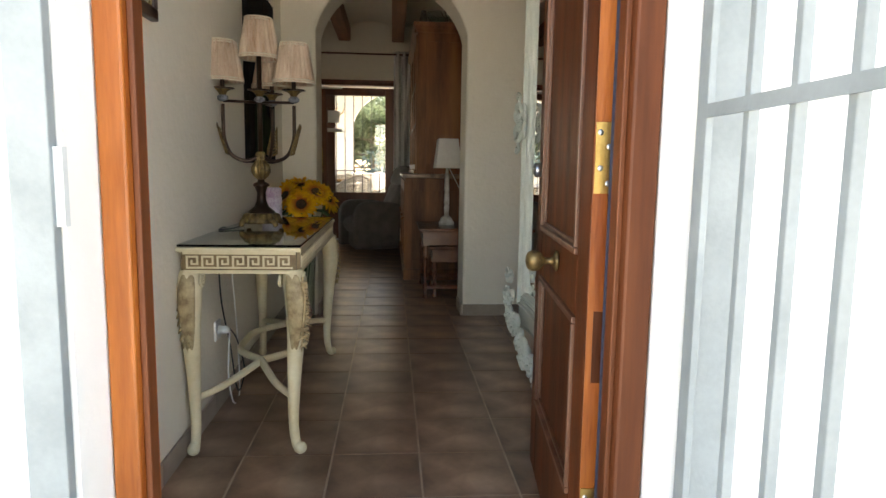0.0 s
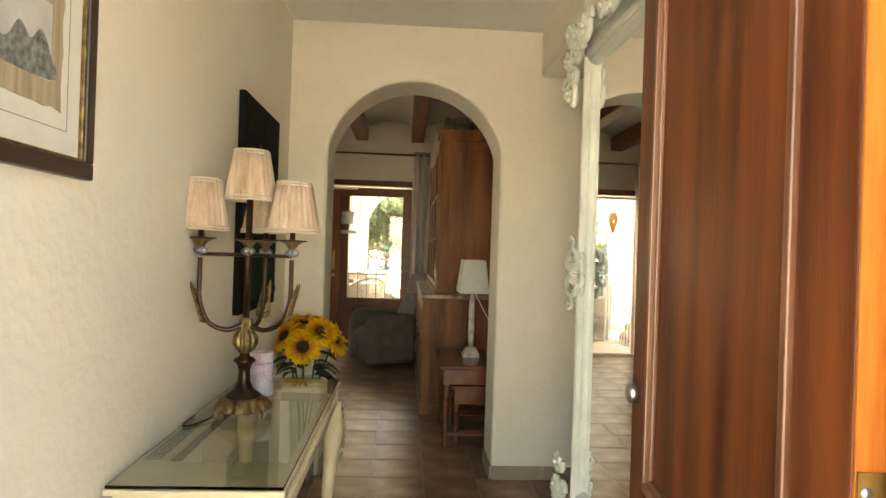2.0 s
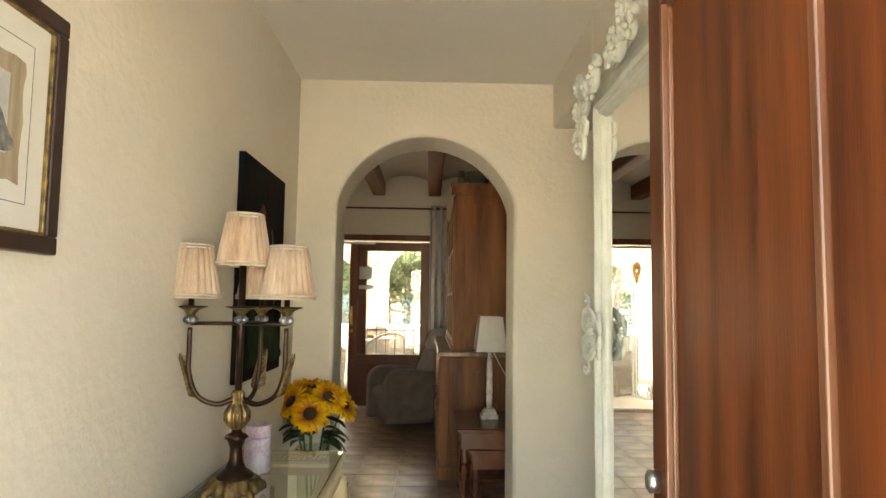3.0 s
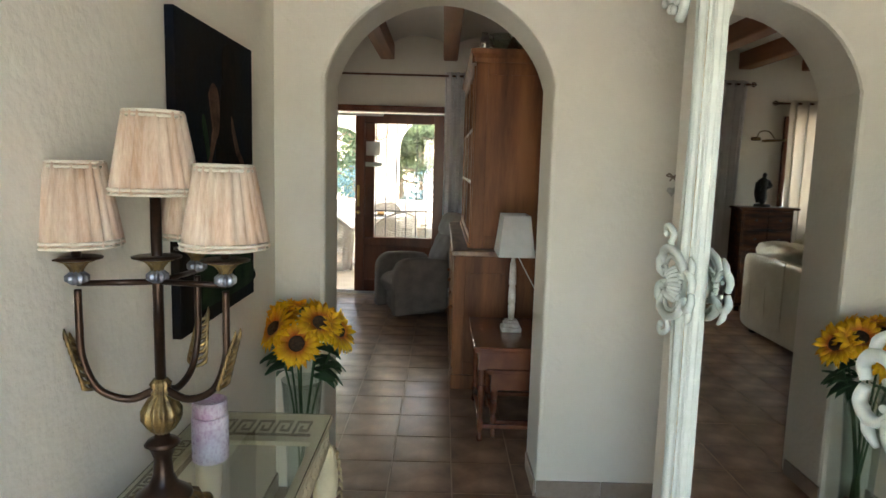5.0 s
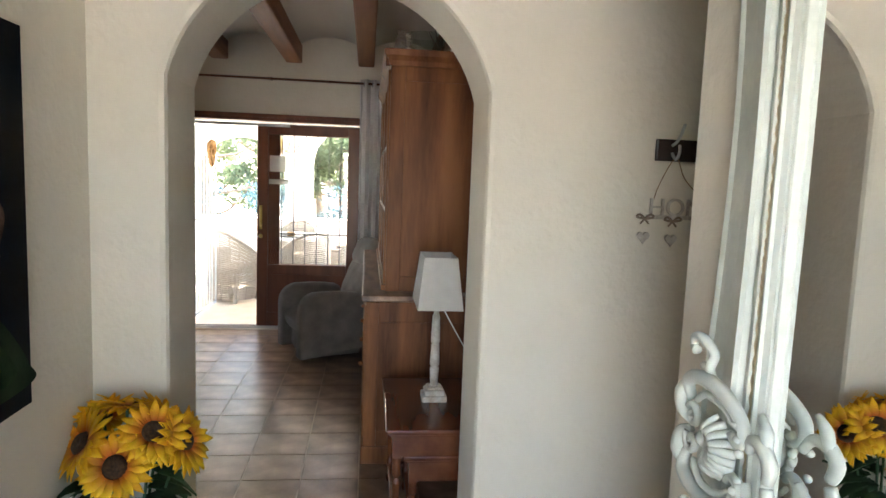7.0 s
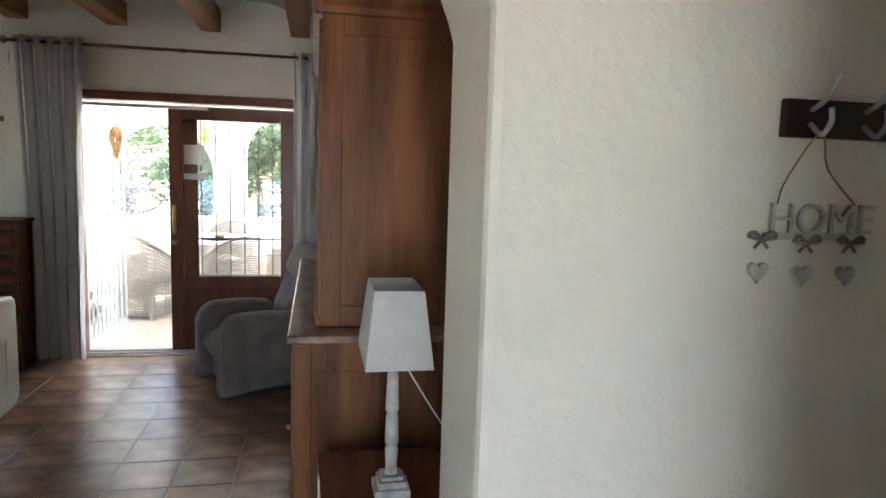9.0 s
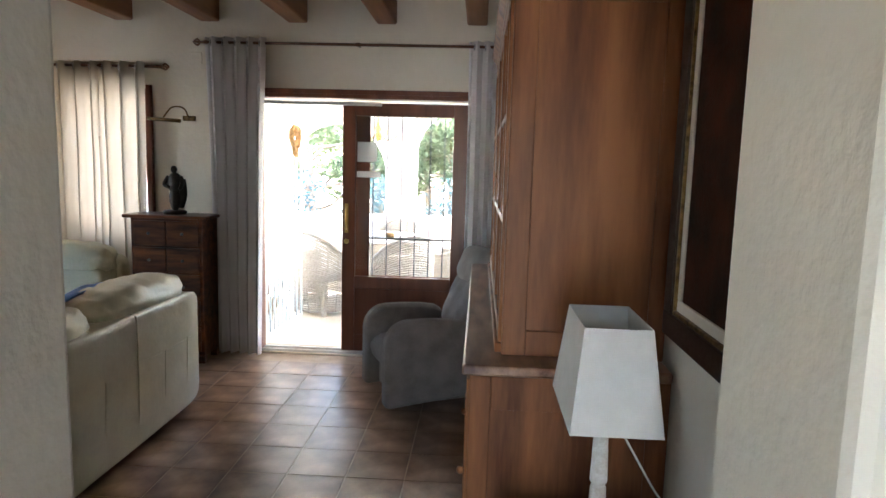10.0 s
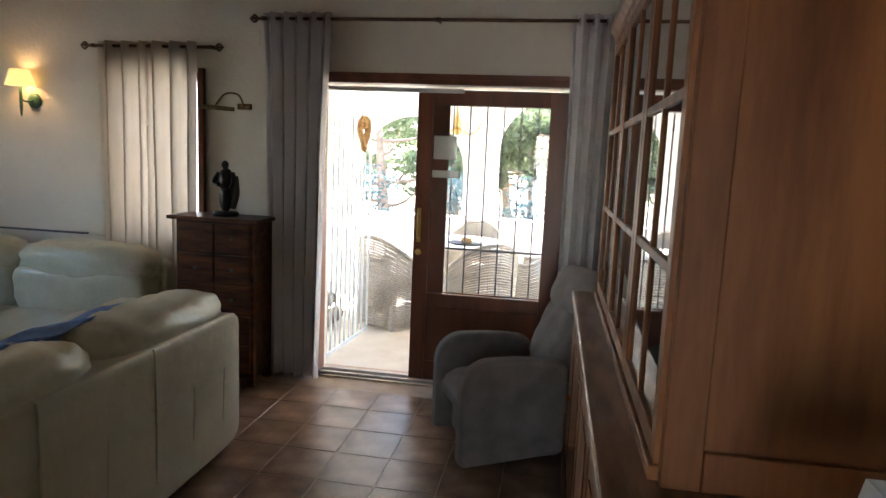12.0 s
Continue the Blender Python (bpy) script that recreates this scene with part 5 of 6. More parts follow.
lathe(cup, [(0.0, 0.0), (0.045, 0.0), (0.012, 0.012), (0.010, 0.10), (0.05, 0.14), (0.065, 0.20), (0.062, 0.20), (0.045, 0.145), (0, 0.12)], 22)
place("pewter_goblet", cup, PEWTER, "tall silvery goblet on top of the dresser", "goblet", pose(1.43, 7.62, ctop), smooth=True)
bm = bmesh.new()
for k in range(6):
    tube(bm, [(0, 0, 0.0), (0.03 * math.cos(k), 0.03 * math.sin(k), 0.06), (0.08 * math.cos(k), 0.06 * math.sin(k), 0.10 + 0.015 * k)], [0.006, 0.005, 0.002], 6, 4)
place("twig_ornament", bm, BARK, "dried brown twig ornament on the dresser", "ornament", pose(1.36, 7.72, ctop), smooth=True)
for k, (y, z, r, h) in enumerate(((7.8, 1.378, 0.05, 0.12), (8.1, 1.378, 0.06, 0.08), (7.9, 1.798, 0.05, 0.14), (8.3, 1.798, 0.06, 0.09))):
    bm = bmesh.new()
    lathe(bm, [(0.0, 0.0), (r * 0.6, 0.0), (r, h * 0.6), (r * 0.8, h), (r * 0.75, h), (r * 0.9, h * 0.6), (0, 0.01)], 18)
    place("china_cup", bm, WHITEPLASTIC, "white china vessel on a dresser shelf", "crockery", pose(1.35, y, z), smooth=True, group="china in the dresser")


# nest of side tables with a lamp
def turned_leg(bm_, x, y, h, r=0.018):
    lathe(bm_, [(0.0, 0.0), (r * 0.7, 0.0), (r, 0.02), (r * 0.6, 0.05), (r * 0.95, 0.075), (r * 1.0, 0.11), (r * 0.55, 0.13), (r * 0.75, h * 0.5), (r * 1.05, h * 0.72), (r * 0.6, h * 0.77), (r * 1.1, h * 0.80), (r * 1.1, h)], 14, (x, y, 0))


def nest(label, x0, x1, y0, y1, z):
    t = thing("side_table", label, "side table", group="nest of tables")
    part("tabletop", boxes((x0, x1, y0, y1, z - 0.022, z)), MAHOGANY, t, bevel=0.007)
    part("top_moulding", boxes((x0 + 0.012, x1 - 0.012, y0 + 0.012, y1 - 0.012, z - 0.034, z - 0.0225)), MAHOGANY, t, bevel=0.004)
    for r in ((x0 + 0.05, x1 - 0.05, y0 + 0.035, y0 + 0.055, z - 0.13, z - 0.035), (x0 + 0.05, x1 - 0.05, y1 - 0.055, y1 - 0.035, z - 0.13, z - 0.035),
              (x0 + 0.035, x0 + 0.055, y0 + 0.055, y1 - 0.055, z - 0.13, z - 0.035), (x1 - 0.055, x1 - 0.035, y0 + 0.055, y1 - 0.055, z - 0.13, z - 0.035)):
        part("apron", boxes(r), MAHOGANY, t, bevel=0.003)
    for lx in (x0 + 0.05, x1 - 0.05):
        for ly in (y0 + 0.05, y1 - 0.05):
            b = bmesh.new()
            turned_leg(b, lx, ly, z - 0.13)
            box(b, lx - 0.019, lx + 0.019, ly - 0.019, ly + 0.019, z - 0.135, z - 0.034)
            part("leg", b, MAHOGANY, t, "turned leg", smooth=False)
    for r in ((x0 + 0.05, x1 - 0.05, y0 + 0.038, y0 + 0.062, 0.075, 0.098), (x0 + 0.05, x1 - 0.05, y1 - 0.062, y1 - 0.038, 0.075, 0.098), (x0 + 0.038, x0 + 0.062, y0 + 0.062, y1 - 0.062, 0.075, 0.098)):
        part("stretcher", boxes(r), MAHOGANY, t, bevel=0.004)


nest("reddish mahogany side table with turned legs", 1.058, 1.585, 6.54, 7.26, 0.545)
nest("smaller mahogany table nested under another", 1.135, 1.57, 6.60, 7.16, 0.405)

tl = thing("table_lamp", "white lamp with a rectangular linen shade on a side table", "table lamp", pose(1.294, 6.93, 0.545))
bm = bmesh.new()
for h, z0, z1 in ((0.058, 0.0, 0.028), (0.046, 0.028, 0.052), (0.036, 0.052, 0.066)):
    box(bm, -h, h, -h, h, z0, z1)
part("base", bm, DISTRESSED, tl, "square distressed white base", bevel=0.004)
bm = bmesh.new()
lathe(bm, [(0.02, 0.066), (0.018, 0.08), (0.022, 0.15), (0.017, 0.16), (0.023, 0.17), (0.020, 0.26), (0.016, 0.27), (0.022, 0.28), (0.018, 0.40), (0.012, 0.42), (0.010, 0.50)], 12)
part("column", bm, DISTRESSED, tl, "distressed white turned column", smooth=True)
bm = bmesh.new()
b0, b1, zb, zt = (0.102, 0.166), (0.075, 0.124), 0.460, 0.692
for i in range(4):
    c = [(-1, -1), (1, -1), (1, 1), (-1, 1)]
    p, q = c[i], c[(i + 1) % 4]
    bm.faces.new([bm.verts.new(v) for v in ((p[0] * b0[0], p[1] * b0[1], zb), (q[0] * b0[0], q[1] * b0[1], zb), (q[0] * b1[0], q[1] * b1[1], zt), (p[0] * b1[0], p[1] * b1[1], zt))])
bmesh.ops.remove_doubles(bm, verts=bm.verts, dist=1e-4)
part("shade", bm, SHADE_PLAIN, tl, "tapered rectangular off-white linen shade", solid=0.002)
bm = bmesh.new()
tube(bm, [(0.02, 0.02, 0.46), (0.10, 0.09, 0.32), (0.21, 0.19, 0.14), (0.28, 0.24, 0.075), (0.287, 0.26, -0.24)], 0.003, 6, 6)
part("cord", bm, WHITEPLASTIC, tl, "white lamp cord", smooth=True)

# painting over the side table
rp = thing("framed_painting", "dark red-brown painting in a broad dark frame with a gilt slip", "painting")
ry0, ry1, rz0, rz1 = 6.36, 7.475, 1.07, 2.30
frame_rails(rp, LX1 - 0.040, LX1 - 0.001, ry0, ry1, rz0, rz1, 0.075, FRAMEDARK)
frame_rails(rp, LX1 - 0.034, LX1 - 0.001, ry0 + 0.075, ry1 - 0.075, rz0 + 0.075, rz1 - 0.075, 0.014, OLDGOLD, "gilt_slip")
frame_rails(rp, LX1 - 0.026, LX1 - 0.001, ry0 + 0.089, ry1 - 0.089, rz0 + 0.089, rz1 - 0.089, 0.035, MATBOARD, "linen_slip")
part("canvas", boxes((LX1 - 0.020, LX1 - 0.001, ry0 + 0.124, ry1 - 0.124, rz0 + 0.124, rz1 - 0.124)), PAINT_RED, rp)
sv = bmesh.new()
lathe(sv, [(0.0, 0.0), (0.05, 0.0), (0.055, 0.01), (0.055, 0.22), (0.05, 0.22), (0.05, 0.015), (0.0, 0.012)], 20)
place("glass_jar", sv, THINGLASS, "clear glass jar on the floor behind the archway", "jar", pose(1.41, 6.42, 0), smooth=True)
bm = bmesh.new()
for k in range(7):
    a = k * 0.9
    tube(bm, [(0, 0, 0.015), (0.02 * math.cos(a), 0.02 * math.sin(a), 0.12), (0.038 * math.cos(a), 0.038 * math.sin(a), 0.20)], [0.008, 0.012, 0.003], 6, 4, 0.4)
place("green_leaves", bm, LEAF, "green leaves standing in a glass jar", "plant", pose(1.41, 6.42, 0), smooth=True)

# recliner
AF = Vector((0.297, 9.575, 0))
ch = thing("recliner_armchair", "taupe-grey upholstered recliner armchair with rounded arms", "armchair", pose(AF.x, AF.y, 0, 0, 0, 24.5))
# local x runs to the back, local y across
def arm_outline():
    """Side of an arm: straight front, a quarter round, a long flat top and a raised tail."""
    r = 0.165
    top = [(r - r * math.cos(math.pi / 2 * k / 10), 0.436 + r * math.sin(math.pi / 2 * k / 10)) for k in range(11)]
    return [(0.012, 0.03), (0.0, 0.06)] + top + [(0.30, 0.602), (0.42, 0.594), (0.53, 0.578), (0.582, 0.55), (0.582, 0.075), (0.30, 0.05)]


for y0, y1 in ((-0.312, -0.208), (0.208, 0.312)):
    bm = bmesh.new()
    prism(bm, arm_outline(), "y", y0, y1)
    part("arm", bm, GREYCLOTH, ch, "rounded upholstered arm", bevel=0.030, smooth=True)
# seat with a front that rolls over
bm = bmesh.new()
roll = [(0.64, 0.27), (0.64, 0.425), (0.40, 0.420), (0.20, 0.415), (0.11, 0.402), (0.055, 0.372), (0.030, 0.325), (0.045, 0.265), (0.085, 0.210), (0.110, 0.205), (0.14, 0.27)]
prism(bm, roll, "y", -0.206, 0.206)
part("seat_cushion", bm, GREYCLOTH, ch, "seat cushion rolled over the front", bevel=0.018, smooth=True)
part("footrest", boxes((0.100, 0.120, -0.200, 0.200, 0.055, 0.208)), GREYCLOTH, ch, bevel=0.012)
part("base", boxes((0.122, 0.60, -0.204, 0.204, 0.015, 0.298)), GREYCLOTH, ch, bevel=0.01)
bm = bmesh.new()
pillow(bm, -0.105, 0.10, -0.222, 0.222, 0.0, 0.46, 12, 4.0, 0.09)
bk = part("backrest", bm, GREYCLOTH, ch, "padded reclining backrest", smooth=True)
bk.matrix_basis = pose(0.60, 0, 0.42, 0, 24, 0)
bm = bmesh.new()
pillow(bm, -0.125, 0.085, -0.235, 0.235, 0.0, 0.285, 10, 3.4, 0.04)
hr = part("headrest", bm, HEADCLOTH, ch, "soft pale rounded headrest", smooth=True)
hr.matrix_basis = pose(0.735, 0, 0.745, 0, 24, 0)

# leather sofas
def sofa(label, m, length, seats, back_h, arm_h, low):
    """Local x runs along the sofa, its back plane at y = 0, and it faces +y."""
    s = thing("leather_sofa", label, "sofa", m, group="pair of leather sofas")
    bm_ = bmesh.new()
    pillow(bm_, 0.0, length, 0.0, 0.16, 0.06, back_h, 16, 14, 0.006)
    part("back", bm_, LEATHER, s, "smooth leather back panel", smooth=True)
    part("base", boxes((0.06, length - 0.06, 0.06, 0.90, 0.03, 0.30)), BLACKPLASTIC, s, "dark recessed base", bevel=0.02)
    for a, b in ((0.0, 0.22), (length - 0.22, length)):
        bm_ = bmesh.new()
        pillow(bm_, a, b, 0.05, 0.98, 0.07, arm_h, 12, 5.5, 0.03)
        part("arm", bm_, LEATHER, s, "padded leather arm", smooth=True)
    w = (length - 0.40) / seats
    for k in range(seats):
        a = 0.20 + k * w
        bm_ = bmesh.new()
        pillow(bm_, a + 0.004, a + w - 0.004, 0.18, 0.98, 0.24, 0.47, 12, 7, 0.03)
        part("seat_cushion", bm_, LEATHER, s, smooth=True)
        ext0, ext1 = (0.18 if k == 0 else 0), (0.18 if k == seats - 1 else 0)
        bm_ = bmesh.new()
        pillow(bm_, a - ext0 + 0.006, a + w + ext1 - 0.006, 0.10, 0.37, 0.42, back_h - 0.10 + low, 12, 6, 0.04)
        part("back_cushion", bm_, LEATHER, s, smooth=True)
        bm_ = bmesh.new()
        pillow(bm_, a - ext0 + 0.004, a + w + ext1 - 0.004, 0.02, 0.37, back_h - 0.17 - low, back_h + 0.135 - low, 18, 3.1, 0.06)
        # pinched creases across the cushion
        cx, hw = a + w / 2, w / 2
        for v in bm_.verts:
            u = (v.co.x - cx) / hw
            c = sum(math.exp(-((u - q + 0.10 * math.sin(v.co.y * 14)) / 0.05) ** 2) for q in (-0.62, -0.25, 0.28, 0.66))
            v.co.z -= 0.016 * c * (1 if v.co.z > back_h - 0.04 else 0.2)
        part("head_cushion", bm_, LEATHER, s, "creased padded leather head cushion", smooth=True)
    # stitched panels of the back
    for x in (length * 0.30, length * 0.615):
        bm_ = bmesh.new()
        tube(bm_, [(x, 0.012, 0.09), (x, -0.002, 0.30), (x, -0.002, back_h - 0.06), (x, 0.012, back_h - 0.008), (x, 0.05, back_h + 0.003)], 0.0055, 7, 5)
        part("back_seam", bm_, LEATHER, s, "raised stitched seam", smooth=True)
    for x in (length * 0.46, length * 0.615, length * 0.76, length * 0.90):
        bm_ = bmesh.new()
        tube(bm_, [(x, 0.008, 0.10), (x, -0.001, 0.30), (x + 0.012, 0.0, 0.51)], 0.0026, 6, 4)
        part("back_seam", bm_, LEATHER, s, smooth=True)
    bm_ = bmesh.new()
    tube(bm_, [(length * 0.60, -0.0005, 0.515), (length * 0.75, -0.0015, 0.50), (length * 0.93, 0.0, 0.495)], 0.0019, 6, 6)
    part("back_seam", bm_, LEATHER, s, "stitched cross seam", smooth=True)
    for lx in (0.08, length - 0.12):
        for ly in (0.08, 0.86):
            part("foot", boxes((lx, lx + 0.05, ly, ly + 0.05, 0, 0.07)), BLACKPLASTIC, s)
    return s


sofa("cream leather sofa with puffed head cushions seen from behind", pose(-0.775, 7.36, 0, 0, 0, 90), 1.96, 2, 0.775, 0.60, 0.0)
sofa("cream leather sofa standing below the window", pose(-1.80, 10.36, 0, 0, 0, 180), 2.1, 2, 0.83, 0.60, 0.03)
bm = bmesh.new()
N = 14
grid = [[bm.verts.new((-1.02 - 0.42 * i / N, 8.05 + 0.75 * j / N, (0.885 if i < 3 else 0.885 - 0.40 * min(1, (i - 3) / 4)) + 0.010 * math.sin(i * 1.3 + j * 0.9))) for j in range(N + 1)] for i in range(N + 1)]
for i in range(N):
    for j in range(N):
        bm.faces.new((grid[i][j], grid[i + 1][j], grid[i + 1][j + 1], grid[i][j + 1]))
place("blue_throw", bm, BLUECLOTH, "blue throw draped over the sofa cushions", "throw", smooth=True, solid=0.012)

# chest of drawers with a statue
chest = thing("chest_of_drawers", "dark stained wooden chest of drawers with metal straps", "chest of drawers")
qx0, qx1, qy0, qy1 = -1.70, -1.10, 10.14, 10.44
part("body", boxes((qx0 + 0.02, qx1 - 0.02, qy0 + 0.02, qy1, 0.06, 1.13)), DARKWOOD, chest, bevel=0.004)
part("top", boxes((qx0 - 0.03, qx1 + 0.02, qy0 - 0.015, qy1 + 0.005, 1.13, 1.155)), DARKWOOD, chest, bevel=0.005)
for lx in (qx0 + 0.02, qx1 - 0.07):
    for ly in (qy0 + 0.02, qy1 - 0.05):
        part("foot", boxes((lx, lx + 0.05, ly, ly + 0.05, 0, 0.06)), DARKWOOD, chest)
for r_ in range(5):
    for c_ in range(2):
        x0 = qx0 + 0.045 + c_ * 0.262
        z0 = 0.10 + r_ * 0.205
        d = part("drawer", boxes((x0, x0 + 0.25, qy0 + 0.004, qy0 + 0.0195, z0, z0 + 0.19)), DARKWOOD, chest, bevel=0.004)
        bm = bmesh.new()
        ball(bm, (x0 + 0.125, qy0 - 0.008, z0 + 0.095), 0.012, 0.012, 0.012)
        part("knob", bm, IRON_DARK, d, smooth=True)
st = bmesh.new()
lathe(st, [(0.0, 0.0), (0.085, 0.0), (0.088, 0.02), (0.075, 0.03), (0.0, 0.03)], 16)
ball(st, (0, 0, 0.12), 0.045, 0.038, 0.10, 14, 9)
ball(st, (0.004, 0.0, 0.24), 0.060, 0.042, 0.085, 14, 9)
ball(st, (0.0, -0.005, 0.345), 0.024, 0.026, 0.030, 12, 8)
tube(st, [(-0.045, 0, 0.29), (-0.065, -0.03, 0.23), (-0.02, -0.05, 0.21)], [0.018, 0.017, 0.012], 8, 4)
tube(st, [(0.048, 0, 0.29), (0.070, -0.02, 0.24), (0.055, -0.04, 0.19)], [0.018, 0.017, 0.012], 8, 4)
tube(st, [(0.05, 0.02, 0.27), (0.05, 0.03, 0.15), (0.03, 0.02, 0.05)], [0.03, 0.035, 0.03], 8, 4)
place("bronze_statue", st, STATUE, "small dark bronze statue on the chest", "statue", pose(-1.39, 10.29, 1.155), smooth=True)

# wall lights, radiator
pl_ = thing("picture_light", "dull antique brass picture light on the wall", "wall lamp")
part("bracket", boxes((-1.41, -1.31, WY0 - 0.03, WY0 - 0.001, 1.885, 1.925)), OLDGOLD, pl_, bevel=0.006)
bm = bmesh.new()
tube(bm, [(-1.36, WY0 - 0.03, 1.91), (-1.38, WY0 - 0.07, 1.98), (-1.45, WY0 - 0.12, 1.98), (-1.50, WY0 - 0.16, 1.90)], 0.006, 8, 6)
part("arm", bm, OLDGOLD, pl_, smooth=True)
bm = bmesh.new()
tube(bm, [(-1.62, WY0 - 0.17, 1.888), (-1.36, WY0 - 0.17, 1.875)], 0.014, 10, 1)
part("lamp_tube", bm, OLDGOLD, pl_, smooth=True)
sc = thing("wall_sconce", "lit wall sconce with a yellow shade and green plate", "wall lamp")
bm = bmesh.new()
lathe(bm, [(0.0, 0), (0.055, 0), (0.055, 0.012), (0.030, 0.022), (0.0, 0.024)], 24)
pb = part("wall_plate", bm, VERDIGRIS, sc, "round green wall plate", smooth=True)
pb.matrix_basis = pose(-3.04, WY0 - 0.0005, 1.90, 90, 0, 0)
bm = bmesh.new()
tube(bm, [(-3.04, WY0 - 0.02, 1.90), (-3.06, WY0 - 0.07, 1.89), (-3.08, WY0 - 0.09, 1.91)], 0.007, 8, 5)
tube(bm, [(-3.08, WY0 - 0.09, 1.78), (-3.08, WY0 - 0.09, 1.85), (-3.08, WY0 - 0.09, 2.0)], [0.004, 0.012, 0.010], 8, 3)
part("arm", bm, VERDIGRIS, sc, smooth=True)
bm = bmesh.new()
lathe(bm, [(0.098, 0.0), (0.062, 0.115)], 28, (-3.08, WY0 - 0.09, 2.00))
for f in [f for f in bm.faces if len(f.verts) > 4]:
    bm.faces.remove(f)
part("shade", bm, SCONCE_SHADE, sc, "glowing yellow fabric shade", smooth=True, solid=0.002)
sl = new("sconce_bulb", bpy.data.lights.new("sconce_bulb", "POINT"))
sl.data.energy, sl.data.color, sl.data.shadow_soft_size = 0.16, (1.0, 0.62, 0.25), 0.03
sl.location = (-3.08, WY0 - 0.09, 2.06)
radi = thing("radiator", "low white wall radiator under the window", "radiator")
part("panel", boxes((-3.7, -2.46, WY0 - 0.06, WY0 - 0.005, 0.35, 0.93)), RADIATOR, radi, bevel=0.01)
part("grille", boxes((-3.6, -2.62, WY0 - 0.055, WY0 - 0.012, 0.931, 0.94)), IRON_DARK, radi)
sp = place("wall_switch", boxes((-1.335, -1.25, WY0 - 0.010, WY0 - 0.0005, 2.33, 2.42)), PLASTER, "cream wall cover plate", "plate", bevel=0.003)


# curtains
def curtain_rod(x0, x1, z, y):
    r = thing("curtain_rod", "bronze curtain rod with leaf finials", "curtain rod")
    bm_ = bmesh.new()
    tube(bm_, [(x0 + 0.06, y, z), (x1 - 0.06, y, z)], 0.011, 10, 1)
    part("pole", bm_, ROD, r, smooth=True)
    for xa, s in ((x0, -1), (x1, 1)):
        bm_ = bmesh.new()
        for q in (-1, 1):
            tube(bm_, [(xa - s * 0.06, y, z), (xa - s * 0.035, y, z + q * 0.022), (xa, y, z)], [0.007, 0.008, 0.002], 7, 5)
            tube(bm_, [(xa - s * 0.06, y, z), (xa - s * 0.035, y + q * 0.018, z), (xa, y, z)], [0.007, 0.008, 0.002], 7, 5)
        part("finial", bm_, ROD, r, smooth=True)
    for xb in (x0 + 0.10, (x0 + x1) / 2, x1 - 0.10):
        bm_ = bmesh.new()
        tube(bm_, [(xb, y, z), (xb, WY0 - 0.001, z)], 0.008, 8, 1)
        lathe(bm_, [(0.018, -0.012), (0.018, 0.012)], 12, (xb, y, z))
        part("bracket", bm_, ROD, r, smooth=True)


def curtain(label, x0, x1, z0, z1, y, count, depth, mat_, seed, gather=0.0, flare=0.0):
    c = thing("curtain", label, "curtain")
    bm_ = bmesh.new()
    sheet(bm_, folds(x0, x1, y, count, depth, 8, seed), z0, z1, 14, gather, flare)
    cl = part("cloth", bm_, mat_, c, smooth=True, solid=0.003)
    for k in range(count):
        bm_ = bmesh.new()
        xk = x0 + (x1 - x0) * (k + 0.5) / count
        tube(bm_, [(xk, y + 0.021 * math.cos(2 * math.pi * i / 14), z1 - 0.045 + 0.021 * math.sin(2 * math.pi * i / 14)) for i in range(15)], 0.005, 6, 1)
        part("eyelet", bm_, STEEL, c, smooth=True)


RY = WY0 - 0.09
curtain_rod(-1.285, 1.30, 2.485, RY)
curtain("long grey eyelet curtain drawn back beside the sliding door", -1.19, -0.705, 0.02, 2.525, RY, 5, 0.050, CURTAIN, 1, 0.05, -0.22)
curtain("long grey eyelet curtain gathered behind the armchair", 0.86, 1.19, 0.02, 2.525, RY, 4, 0.044, CURTAIN, 2, 0.08, 0.0)
curtain_rod(-2.575, -1.475, 2.293, RY)
curtain("cream eyelet curtain over the side of the window", -2.44, -2.05, 0.12, 2.325, RY, 3, 0.058, SHEER, 3, 0.04)
curtain("cream eyelet curtain over the middle of the window", -2.07, -1.67, 0.12, 2.325, RY - 0.012, 3, 0.060, SHEER, 4, 0.04)

# window behind the cream curtains
win = thing("window_1", "brown wooden window behind cream curtains", "window", kind="structure")
for r in ((VX0, VX0 + 0.06, WY0 + 0.05, WY0 + 0.11, VZ0, VZ1), (VX1 - 0.06, VX1, WY0 + 0.05, WY0 + 0.11, VZ0, VZ1), (VX0 + 0.06, VX1 - 0.06, WY0 + 0.05, WY0 + 0.11, VZ0, VZ0 + 0.06), (VX0 + 0.06, VX1 - 0.06, WY0 + 0.05, WY0 + 0.11, VZ1 - 0.06, VZ1)):
    part("window_frame", boxes(r), SLIDEWOOD, win, bevel=0.004)
pn = part("pane", boxes((VX0 + 0.06, VX1 - 0.06, WY0 + 0.078, WY0 + 0.082, VZ0 + 0.06, VZ1 - 0.06)), CLEAR, win)
pn.visible_shadow = False
shut = thing("window_shutter", "brown wooden shutter folded into the room", "shutter")
part("panel", boxes((VX1 + 0.002, VX1 + 0.04, WY0 - 0.045, WY0 - 0.005, VZ0 + 0.02, VZ1 + 0.02)), SLIDEWOOD, shut, bevel=0.004)

